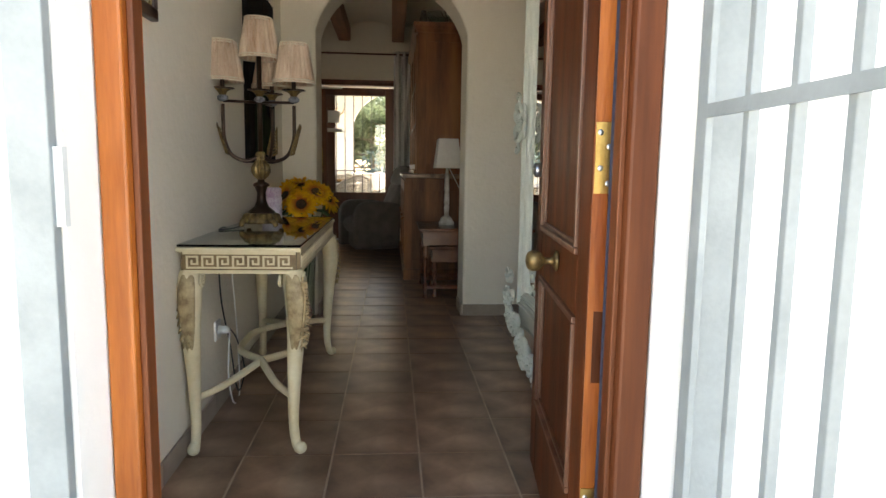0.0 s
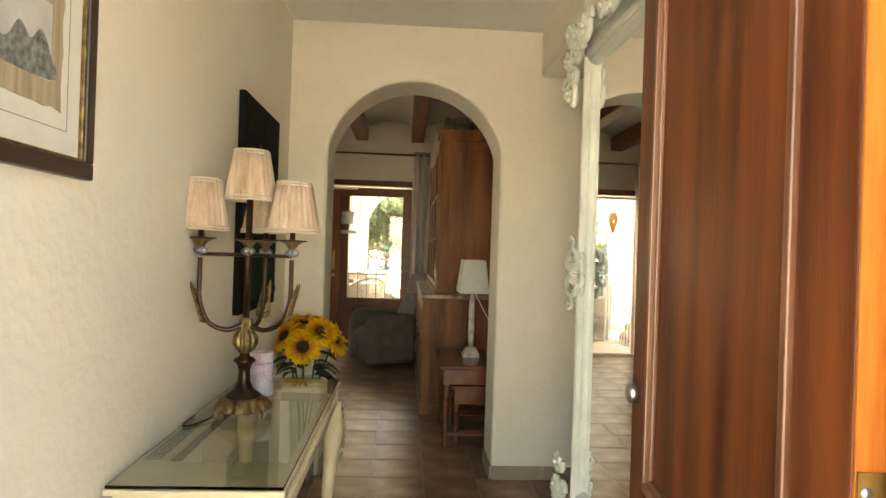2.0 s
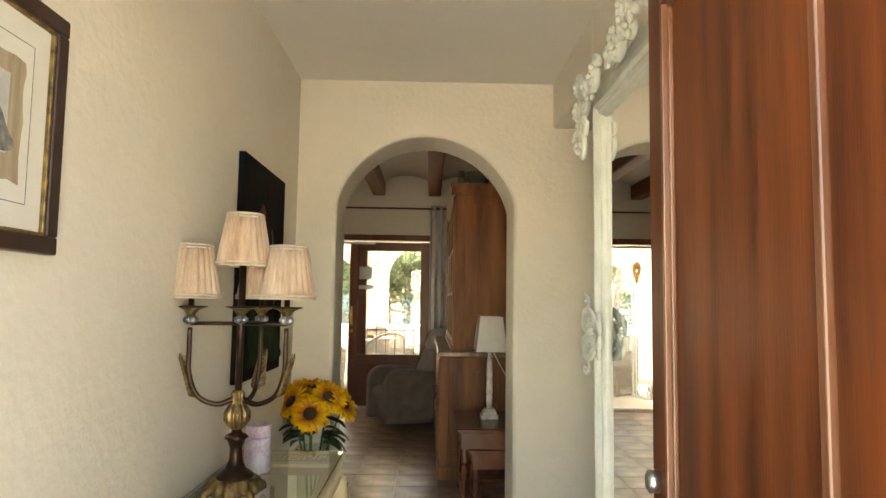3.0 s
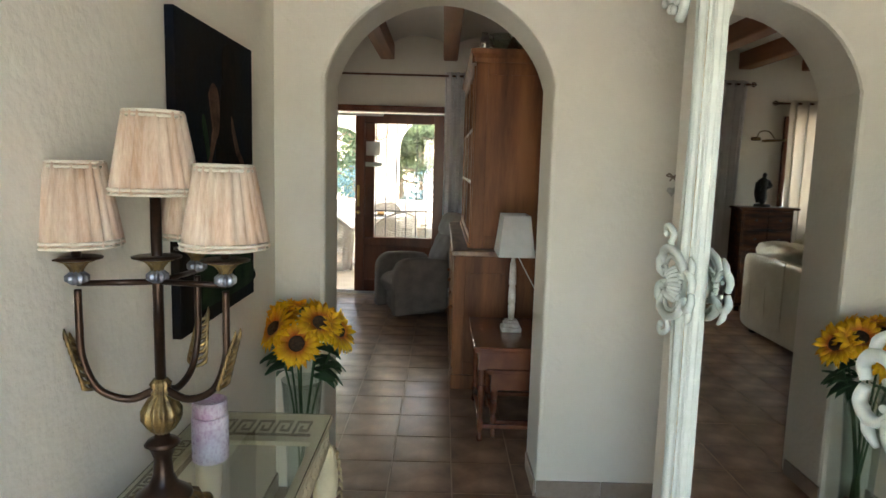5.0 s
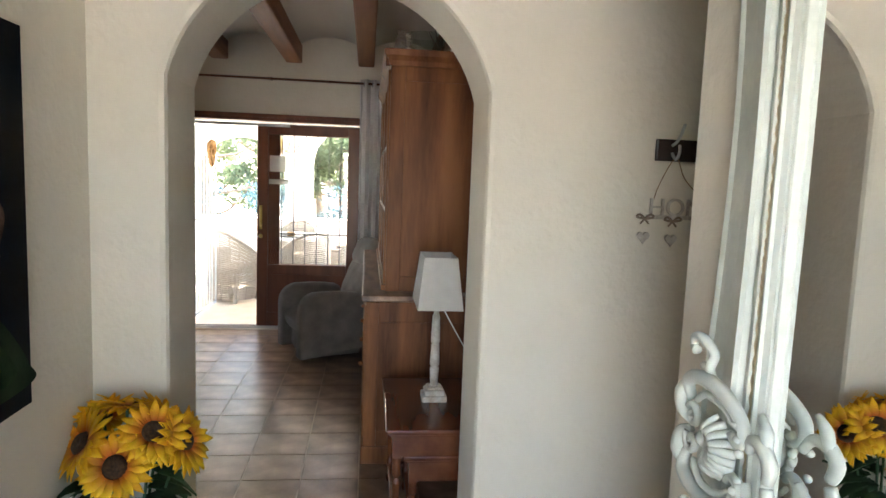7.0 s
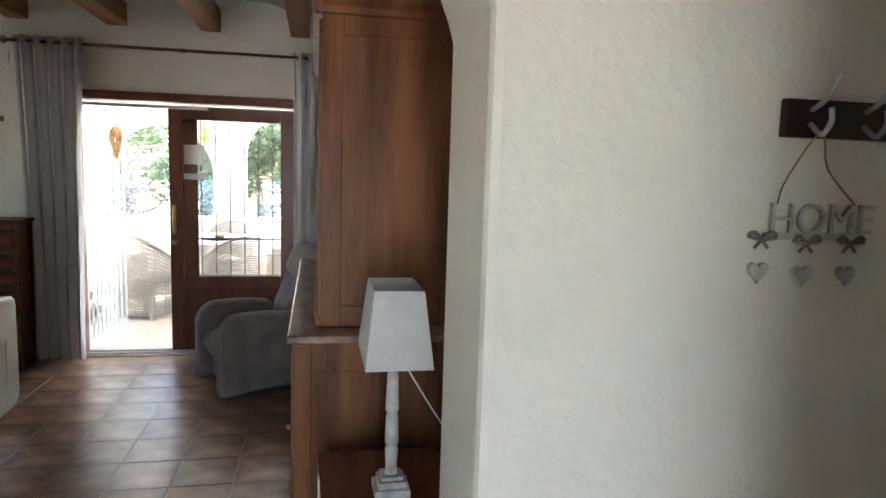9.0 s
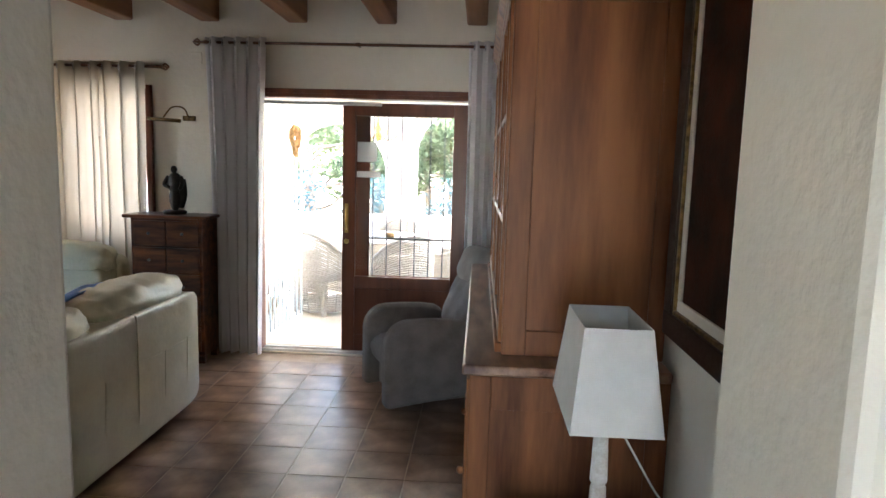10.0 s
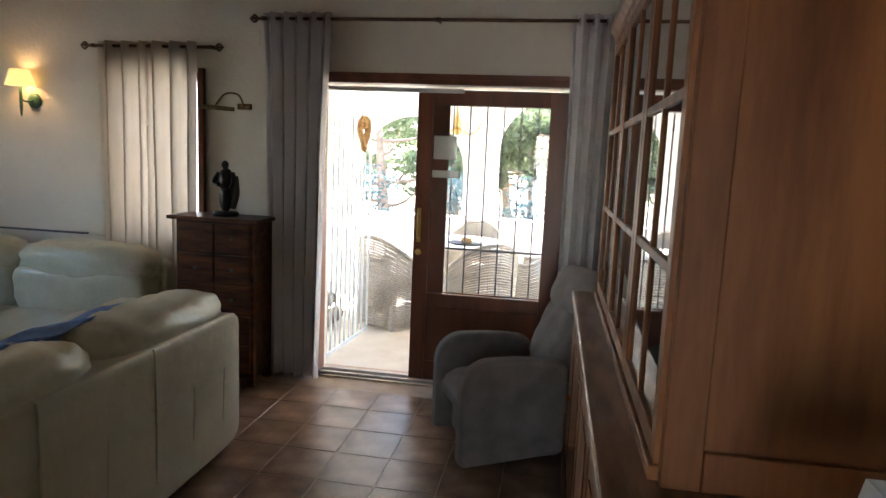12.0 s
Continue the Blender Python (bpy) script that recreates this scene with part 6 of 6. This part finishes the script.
# sliding door
sd = thing("sliding_door_frame", "red-brown wooden frame of the sliding door", "door frame", kind="structure")
part("head", boxes((DX0 - 0.03, DX1 + 0.03, WY0 - 0.02, WY0 + 0.10, DZ - 0.002, DZ + 0.062)), SLIDEWOOD, sd, bevel=0.008)
part("head_trim", boxes((DX0 - 0.03, DX1 + 0.03, WY0 - 0.032, WY0 - 0.0205, DZ + 0.03, DZ + 0.066)), SLIDEWOOD, sd, bevel=0.004)
part("jamb", boxes((DX0 - 0.001, DX0 + 0.035, WY0 + 0.02, WY0 + 0.15, 0.02, DZ - 0.003)), SLIDEWOOD, sd, bevel=0.004)
part("jamb", boxes((DX1 - 0.035, DX1 + 0.001, WY0 + 0.02, WY0 + 0.15, 0.02, DZ - 0.003)), SLIDEWOOD, sd, bevel=0.004)
for k, (y0, y1, z) in enumerate(((WY0 + 0.0, WY0 + 0.028, 0.012), (WY0 + 0.05, WY0 + 0.066, 0.026), (WY0 + 0.13, WY0 + 0.146, 0.026), (WY0 + 0.17, WY0 + 0.20, 0.016))):
    part("track", boxes((DX0, DX1, y0, y1, 0.0, z)), STEEL if k in (1, 2) else STONE, sd, "metal sliding track", bevel=0.003)
part("top_track", boxes((DX0 + 0.035, 0.18, WY0 + 0.03, WY0 + 0.05, DZ - 0.05, DZ - 0.022)), WHITEPLASTIC, sd, "white top guide rail", bevel=0.002)
lf = thing("sliding_door_1", "red-brown wooden sliding door with a large glass pane", "door", kind="structure")
a0_, a1_, ya, yb = -0.138, 0.90, WY0 + 0.07, WY0 + 0.115
part("stile", boxes((a0_, a0_ + 0.105, ya, yb, 0.03, 2.062)), SLIDEWOOD, lf, bevel=0.005)
part("stile", boxes((a1_ - 0.145, a1_, ya, yb, 0.03, 2.062)), SLIDEWOOD, lf, bevel=0.005)
part("rail", boxes((a0_ + 0.105, a1_ - 0.145, ya, yb, 1.965, 2.062)), SLIDEWOOD, lf, bevel=0.005)
part("rail", boxes((a0_ + 0.105, a1_ - 0.145, ya, yb, 0.56, 0.662)), SLIDEWOOD, lf, bevel=0.005)
part("rail", boxes((a0_ + 0.105, a1_ - 0.145, ya, yb, 0.03, 0.17)), SLIDEWOOD, lf, bevel=0.005)
part("lower_panel", boxes((a0_ + 0.105, a1_ - 0.145, ya + 0.012, yb - 0.012, 0.17, 0.56)), SLIDEWOOD, lf)
pn = part("pane", boxes((a0_ + 0.105, a1_ - 0.145, ya + 0.018, ya + 0.024, 0.662, 1.965)), CLEAR, lf)
pn.visible_shadow = False
hp = part("handle_plate", boxes((a0_ + 0.022, a0_ + 0.052, ya - 0.005, ya - 0.0005, 1.02, 1.26)), BRASS, lf, "brass pull handle plate", bevel=0.002)
bm = bmesh.new()
tube(bm, [(a0_ + 0.037, ya - 0.004, 1.05), (a0_ + 0.037, ya - 0.035, 1.08), (a0_ + 0.037, ya - 0.035, 1.20), (a0_ + 0.037, ya - 0.004, 1.23)], 0.007, 8, 4)
part("grip", bm, BRASS, hp, smooth=True)
bm = bmesh.new()
lathe(bm, [(0, 0), (0.022, 0), (0.020, 0.006), (0, 0.007)], 16)
kl = part("lock_rose", bm, BRASS, lf, smooth=True)
kl.matrix_basis = pose(a0_ + 0.037, ya - 0.0005, 0.95, 90, 0, 0)
for x0, x1, z0, z1 in ((-0.02, 0.14, 1.60, 1.76), (-0.025, 0.17, 1.475, 1.525)):
    nt = part("notice", boxes((x0, x1, ya + 0.0155, ya + 0.0175, z0, z1)), PAPER, lf, "white paper notice on the glass")

lf2 = thing("sliding_door_2", "second red-brown glazed sliding door standing behind the first", "door", kind="structure")
a0_, a1_, ya, yb = -0.075, 0.940, WY0 + 0.152, WY0 + 0.168
for r in ((a0_, a0_ + 0.150, ya, yb, 0.032, 2.06), (a1_ - 0.145, a1_, ya, yb, 0.032, 2.06)):
    part("stile", boxes(r), SLIDEWOOD, lf2, bevel=0.004)
for z0, z1 in ((0.032, 0.17), (0.56, 0.662), (1.965, 2.06)):
    part("rail", boxes((a0_ + 0.150, a1_ - 0.145, ya, yb, z0, z1)), SLIDEWOOD, lf2, bevel=0.004)
part("lower_panel", boxes((a0_ + 0.150, a1_ - 0.145, ya + 0.004, yb - 0.004, 0.17, 0.56)), SLIDEWOOD, lf2)
pn = part("pane", boxes((a0_ + 0.150, a1_ - 0.145, ya + 0.006, ya + 0.010, 0.662, 1.965)), CLEAR, lf2)
pn.visible_shadow = False

# ---- terrace ----
struct("terrace_floor", boxes((-7, 7, WY1 + 0.001, 14.3, -0.2, -0.006)), STONE, "pale beige stone terrace floor")
g2 = gate("terrace_gate", "white-painted iron grille gate opened outwards", pose(-0.86, WY1 + 0.02, 0.03, 0, 0, 86), 0.93, 2.04, 8, IRON_WHITE, [1.02])
# grille bars darkened by colour to look shaded against the bright terrace
gf = gate("terrace_grille", "dark-shaded iron grille outside the glass", pose(-0.08, WY1 + 0.03, 0.05, 0, 0, 0), 1.03, 2.04, 7, IRON_GRILLE_SHADED, [0.90], 0.0055)
wr = thing("straw_wreath", "woven straw heart hanging on the gate", "wreath")
bm = bmesh.new()
hpts = []
for k in range(25):
    t = 2 * math.pi * k / 24
    hpts.append((-0.775, 11.44 + 0.0068 * 16 * math.sin(t) ** 3, 1.80 + 0.0085 * (13 * math.cos(t) - 5 * math.cos(2 * t) - 2 * math.cos(3 * t) - math.cos(4 * t))))
for q in range(4):
    tube(bm, [(p[0] + 0.012 * math.cos(q * 1.6 + k), p[1] * 1.0 + 0.014 * math.sin(q * 1.6 + k * 1.3), p[2] + 0.014 * math.cos(q * 1.6 + k * 1.3)) for k, p in enumerate(hpts)], 0.016, 6, 2)
part("twist", bm, STRAW, wr, smooth=True)


def wicker_chair(m):
    c = thing("wicker_chair", "pale woven wicker tub chair on the terrace", "chair", m, group="chairs round the terrace table")
    bm_ = bmesh.new()
    n = 26
    rows_ = []
    for k in range(9):
        f = k / 8
        ring = []
        for i in range(n + 1):
            a = radians(-135 + 270 * i / n) + math.pi / 2
            top = 0.60 + 0.27 * max(0.0, math.cos((i / n - 0.5) * math.pi * 1.35)) ** 1.3
            r = 0.25 + 0.05 * f + 0.02 * math.sin(f * 3.1)
            ring.append(bm_.verts.new((r * 1.05 * math.cos(a), r * 1.05 * math.sin(a), 0.03 + (top - 0.03) * f)))
        rows_.append(ring)
    for p, q in zip(rows_, rows_[1:]):
        for i in range(n):
            bm_.faces.new((p[i], p[i + 1], q[i + 1], q[i]))
    top_pts = [v.co.copy() for v in rows_[-1]]
    cols = [[rows_[k][i].co.copy() for k in range(9)] for i in range(n + 1)]
    bm_.free()
    for q in range(34):
        f = 8 * (q + 0.5) / 34
        k, e = int(f), f - int(f)
        bm_ = bmesh.new()
        tube(bm_, [cols[i][k].lerp(cols[i][min(8, k + 1)], e) * 1.0 + Vector((math.cos(i + q * math.pi), math.sin(i + q * math.pi), 0)) * 0.003 for i in range(n + 1)], 0.0090, 5, 1)
        part("woven_strand", bm_, WICKER, c, smooth=True)
    bm_ = bmesh.new()
    tube(bm_, top_pts, 0.020, 8, 1)
    part("rim", bm_, WICKER, c, "rounded wicker rim", smooth=True)
    for i in range(0, n + 1, 2):
        bm_ = bmesh.new()
        tube(bm_, [(top_pts[i].x * 0.84, top_pts[i].y * 0.84, 0.03), (top_pts[i].x * 0.95, top_pts[i].y * 0.95, 0.3), tuple(top_pts[i])], 0.008, 6, 4)
        part("stake", bm_, WICKER, c, smooth=True)
    bm_ = bmesh.new()
    pillow(bm_, -0.24, 0.24, -0.26, 0.22, 0.34, 0.44, 7, 3.5, 0.02)
    part("seat", bm_, WICKER, c, smooth=True)
    for fx, fy in ((-0.20, -0.20), (0.20, -0.20), (-0.2, 0.2), (0.2, 0.2)):
        part("leg", boxes((fx - 0.018, fx + 0.018, fy - 0.018, fy + 0.018, -0.006, 0.345)), WICKER, c)
    return c


TCX, TCY = -0.25, 12.95
first = None
for cx, cy in ((-0.68, 12.14), (0.20, 12.08), (0.72, 12.75), (-0.10, 13.70)):
    a = math.degrees(math.atan2(cy - TCY, cx - TCX)) - 90
    if first is None:
        first = wicker_chair(pose(cx, cy, 0, 0, 0, a))
    else:
        copy_thing(first, pose(cx, cy, 0, 0, 0, a))
tt = thing("terrace_table", "round pale terrace table with a glass top", "table", pose(TCX, TCY, -0.006))
bm = bmesh.new()
lathe(bm, [(0.0, 0.725), (0.60, 0.725), (0.61, 0.735), (0.60, 0.745), (0.0, 0.745)], 48)
part("tabletop", bm, WHITEPLASTIC, tt, smooth=False)
bm = bmesh.new()
lathe(bm, [(0.0, 0.0), (0.28, 0.0), (0.26, 0.04), (0.10, 0.10), (0.07, 0.5), (0.2, 0.725), (0, 0.725)], 24)
part("pedestal", bm, WICKER, tt, smooth=True)
bm = bmesh.new()
lathe(bm, [(0.0, 0.0), (0.16, 0.0), (0.19, 0.012), (0.19, 0.016), (0.15, 0.008), (0.0, 0.008)], 28)
place("serving_plate", bm, BLACKPLASTIC, "dark round plate on the terrace table", "plate", pose(-0.05, 12.80, 0.740), smooth=True)
bm = bmesh.new()
lathe(bm, [(0.0, 0.0), (0.05, 0.0), (0.06, 0.05), (0.055, 0.05), (0.0, 0.01)], 18)
place("terrace_bowl", bm, STRAW, "small brown bowl on a plate outside", "bowl", pose(-0.05, 12.80, 0.750), smooth=True)
for k, (lx, lz, r) in enumerate(((-1.35, 0.10, 0.075), (-1.20, 0.10, 0.07), (-1.28, 0.235, 0.07), (-1.4, 0.37, 0.06))):
    bm = bmesh.new()
    tube(bm, [(0, 0, 0), (0.02, 0.25, 0.01), (0.0, 0.5, 0.0)], [r, r * 1.05, r * 0.95], 10, 3)
    place("firewood_log", bm, BARK, "rough reddish firewood log stacked by the wall", "log", pose(lx, 11.6, lz - 0.02), smooth=True, group="firewood")

# porch: low wall, pillars and arches
PY = 14.0
struct("terrace_parapet", boxes((-6, 6, PY + 0.02, PY + 0.22, -0.1, 0.86)), WHITE_WALL, "low white terrace wall", bevel=0.015)
struct("parapet_coping", boxes((-6, 6, PY - 0.01, PY + 0.25, 0.861, 0.90)), WHITE_WALL, "white coping of the terrace wall", bevel=0.01)
bm = bmesh.new()


def porch_arch(x0, x1, zs, zt):
    n_ = 24
    c, w, h = (x0 + x1) / 2, (x1 - x0) / 2, zt - zs
    return [(c - w * math.cos(math.pi * i / n_), zs + h * math.sin(math.pi * i / n_)) for i in range(n_ + 1)]


outline = [(-6, 0.9)]
for x0, x1, zs, zt in ((-5.10, -3.77, 1.45, 2.11), (-3.36, -2.03, 1.45, 2.11), (-1.62, -0.29, 1.45, 2.11), (0.12, 2.60, 1.75, 2.52), (3.0, 5.4, 1.75, 2.52)):
    outline += [(x0, 0.9)] + porch_arch(x0, x1, zs, zt) + [(x1, 0.9)]
prism(bm, outline + [(6, 0.9), (6, 2.62), (-6, 2.62)], "y", PY + 0.03, PY + 0.21)
struct("porch_arcade", bm, WHITE_WALL, "white arcade of the terrace porch", bevel=0.02)
struct("porch_roof", boxes((-2.3, 6, WY1, PY + 0.25, 2.621, 2.8)), WHITE_WALL, "white porch ceiling slab")

lantern = thing("hanging_lantern", "pale gilt chandelier hanging under the porch ceiling", "chandelier", pose(-0.20, 12.75, 0))
bm = bmesh.new()
lathe(bm, [(0.0, 1.84), (0.018, 1.85), (0.035, 1.89), (0.020, 1.93), (0.040, 1.98), (0.018, 2.04), (0.010, 2.10), (0.008, 2.62), (0.0, 2.62)], 16)
part("stem", bm, BRASS, lantern, smooth=True)
for k in range(5):
    a = 2 * math.pi * k / 5 + 0.3
    ca, sa = math.cos(a), math.sin(a)
    bm = bmesh.new()
    tube(bm, [(0.02 * ca, 0.02 * sa, 1.93), (0.11 * ca, 0.11 * sa, 1.86), (0.21 * ca, 0.21 * sa, 1.90), (0.25 * ca, 0.25 * sa, 1.99)], [0.010, 0.009, 0.008, 0.008], 8, 5)
    part("arm", bm, BRASS, lantern, "curved gilt arm", smooth=True)
    bm = bmesh.new()
    lathe(bm, [(0.0, 1.985), (0.022, 1.99), (0.034, 2.005), (0.012, 2.008), (0.011, 2.08), (0.0, 2.085)], 12, (0.25 * ca, 0.25 * sa, 0))
    part("candle", bm, WHITEPLASTIC, lantern, smooth=True)

# ---- garden ----
struct("garden_ground", boxes((-300, 300, 14.31, 300, -1.3, -1.0)), EARTH, "dry sloping garden ground")


def leaves(bm_, centre, rx, ry, rz, count, size, rn_):
    for _ in range(count):
        while True:
            p = Vector((rn_.uniform(-1, 1), rn_.uniform(-1, 1), rn_.uniform(-1, 1)))
            if 0.25 < p.length < 1:
                break
        q = Vector(centre) + Vector((p.x * rx, p.y * ry, p.z * rz))
        e = Euler((rn_.uniform(0, 6.3), rn_.uniform(0, 6.3), rn_.uniform(0, 6.3))).to_matrix()
        s = size * rn_.uniform(0.6, 1.3)
        bm_.faces.new([bm_.verts.new(q + e @ Vector(v)) for v in ((-s * 0.3, 0, 0), (0, -s, 0), (s * 0.3, 0, 0), (0, s, 0))])


def tree(x, y, h, w, seed):
    rn_ = random.Random(seed)
    t = thing("pine_tree", "green pine tree with an open irregular crown", "tree", pose(x, y, -1.0), group="garden pines")
    bm_ = bmesh.new()
    lean = rn_.uniform(-0.4, 0.4)
    tube(bm_, [(0, 0, 0), (lean * 0.4, 0.1, h * 0.35), (lean, 0, h * 0.8)], [0.16, 0.12, 0.05], 8, 4)
    tips = []
    for k in range(12):
        a, z = rn_.uniform(0, 6.3), h * rn_.uniform(0.35, 0.85)
        r = w * rn_.uniform(0.4, 1.0)
        tip = (lean * z / h + r * math.cos(a), r * math.sin(a), z + h * rn_.uniform(0.02, 0.15))
        tube(bm_, [(lean * z / h, 0, z), (lean * z / h + 0.5 * r * math.cos(a), 0.5 * r * math.sin(a), z + 0.02 * h), tip], [0.05, 0.03, 0.012], 6, 3)
        tips.append(tip)
    part("trunk", bm_, BARK, t, smooth=True)
    bm_ = bmesh.new()
    for tip in tips + [(lean, 0, h * 0.9)]:
        for _ in range(3):
            c = (tip[0] + rn_.uniform(-0.4, 0.4), tip[1] + rn_.uniform(-0.4, 0.4), tip[2] + rn_.uniform(-0.25, 0.3))
            leaves(bm_, c, rn_.uniform(0.3, 0.6), rn_.uniform(0.3, 0.6), rn_.uniform(0.18, 0.35), 120, 0.10, rn_)
    part("crown", bm_, FOLIAGE, t)


for k, (x, y, h, w) in enumerate(((-2.4, 18.5, 4.6, 1.6), (-4.6, 21, 5.5, 2.0), (-0.3, 23, 4.4, 1.8), (1.2, 18.8, 4.2, 1.4), (3.6, 20, 5.0, 1.8), (-7.5, 24, 6, 2.2), (-2.6, 27, 5.5, 2.2), (2.0, 28, 5.2, 2.2), (-1.3, 20.5, 4.6, 1.7), (0.4, 21.0, 4.8, 1.7), (2.4, 22.0, 5.2, 2.0))):
    tree(x, y, h, w, 100 + k)
for k, (x, y, w, h) in enumerate(((-3.6, 16.6, 1.0, 1.0), (-2.2, 16.4, 0.9, 0.95), (-0.9, 16.7, 0.8, 0.85), (0.6, 16.6, 0.8, 0.9), (1.9, 16.8, 0.9, 1.0), (3.2, 16.6, 0.9, 0.9))):
    rn_ = random.Random(300 + k)
    sh = thing("garden_shrub", "rounded blue-green garden shrub", "shrub", pose(x, y, -1.0), group="shrubs below the terrace")
    bm = bmesh.new()
    for q in range(5):
        tube(bm, [(0, 0, 0), (0.15 * math.cos(q * 1.3), 0.15 * math.sin(q * 1.3), 0.5), (0.4 * math.cos(q * 1.3), 0.4 * math.sin(q * 1.3), 1.1)], [0.03, 0.025, 0.01], 6, 3)
    part("stems", bm, BARK, sh)
    bm = bmesh.new()
    for _ in range(9):
        leaves(bm, (rn_.uniform(-0.5, 0.5) * w, rn_.uniform(-0.3, 0.3), 1.0 + rn_.uniform(0.1, 1.35) * h), 0.42, 0.38, 0.34, 190, 0.055, rn_)
    part("crown", bm, HEDGE, sh)


# ---- skirting and floor tiles ----
def pieces(parent, name, mesh, places):
    for p in places:
        o = new(name, mesh)
        o.location = p
        o.parent = parent


def slab(name, w, d, h, mat_, bevel):
    b = bmesh.new()
    x0, x1, y0, y1 = -w / 2, w / 2, -d / 2, d / 2
    lo = [b.verts.new(v) for v in ((x0, y0, 0), (x1, y0, 0), (x1, y1, 0), (x0, y1, 0))]
    hi = [b.verts.new(v) for v in ((x0, y0, h - bevel), (x1, y0, h - bevel), (x1, y1, h - bevel), (x0, y1, h - bevel))]
    tp = [b.verts.new(v) for v in ((x0 + bevel, y0 + bevel, h), (x1 - bevel, y0 + bevel, h), (x1 - bevel, y1 - bevel, h), (x0 + bevel, y1 - bevel, h))]
    b.faces.new(tp)
    for a, c in ((lo, hi), (hi, tp)):
        for i in range(4):
            b.faces.new((a[i], a[(i + 1) % 4], c[(i + 1) % 4], c[i]))
    me_ = bpy.data.meshes.new(name)
    b.to_mesh(me_)
    b.free()
    me_.materials.append(mat_)
    return me_


skirting = thing("baseboard", "row of brown ceramic skirting tiles", "baseboard", kind="structure")
sk_x, sk_y = slab("skirting_tile", 0.296, 0.010, 0.078, SKIRT, 0.002), slab("skirting_tile", 0.010, 0.296, 0.078, SKIRT, 0.002)
pieces(skirting, "skirting_tile", sk_y, [(HX0 + 0.0055, 3.2 + 0.30 * k, 0) for k in range(10)])
pieces(skirting, "skirting_tile", sk_y, [(HX1 - 0.0055, 3.2 + 0.30 * k, 0) for k in range(7)])
pieces(skirting, "skirting_tile", sk_x, [(AXR + 0.15 + 0.30 * k, AY0 - 0.0055, 0) for k in range(4)])
pieces(skirting, "skirting_tile", sk_y, [(AXR - 0.0055, AY0 + 0.148, 0), (AXL + 0.0055, AY0 + 0.148, 0)])
pieces(skirting, "skirting_tile", sk_x, [(-1.0 - 0.30 * k, WY0 - 0.0055, 0) for k in range(10)])

PX, PYT, X0T, Y0T = 0.3015, 0.3075, 0.948, 3.853
tile_mesh = slab("tile", PX - 0.006, PYT - 0.006, 0.006, TILE, 0.0011)
rn = random.Random(5)
near, rest = [], []
for i in range(-12, 7):
    for j in range(-3, 23):
        cx, cy = X0T + PX * (i + 0.5), Y0T + PYT * (j + 0.5)
        if cy < FY1 + 0.02 or cy > WY0 - 0.12:
            continue
        hall = cy < AY1 - 0.1
        if hall and not (HX0 - 0.16 < cx < (2.75 if cy > 5.2 else HX1 + 0.16)):
            continue
        if not hall and not (LX0 + 0.2 < cx < LX1 + 0.16):
            continue
        (near if (hall or cx > -1.9) else rest).append((cx, cy))
for cx, cy in near[:300]:
    o = new("tile", tile_mesh)
    o.parent = floor
    o.location = (cx, cy, -0.0048 + rn.uniform(-0.0006, 0.0006))
    o.rotation_euler = (rn.uniform(-0.002, 0.002), rn.uniform(-0.002, 0.002), 0)
bm = bmesh.new()
for cx, cy in near[300:] + rest:
    box(bm, cx - PX / 2 + 0.004, cx + PX / 2 - 0.004, cy - PYT / 2 + 0.004, cy + PYT / 2 - 0.004, -0.0048, 0.0012)
if near[300:] + rest:
    tagged(part("tiles", bm, TILE, floor), kind="stuff")
else:
    bm.free()
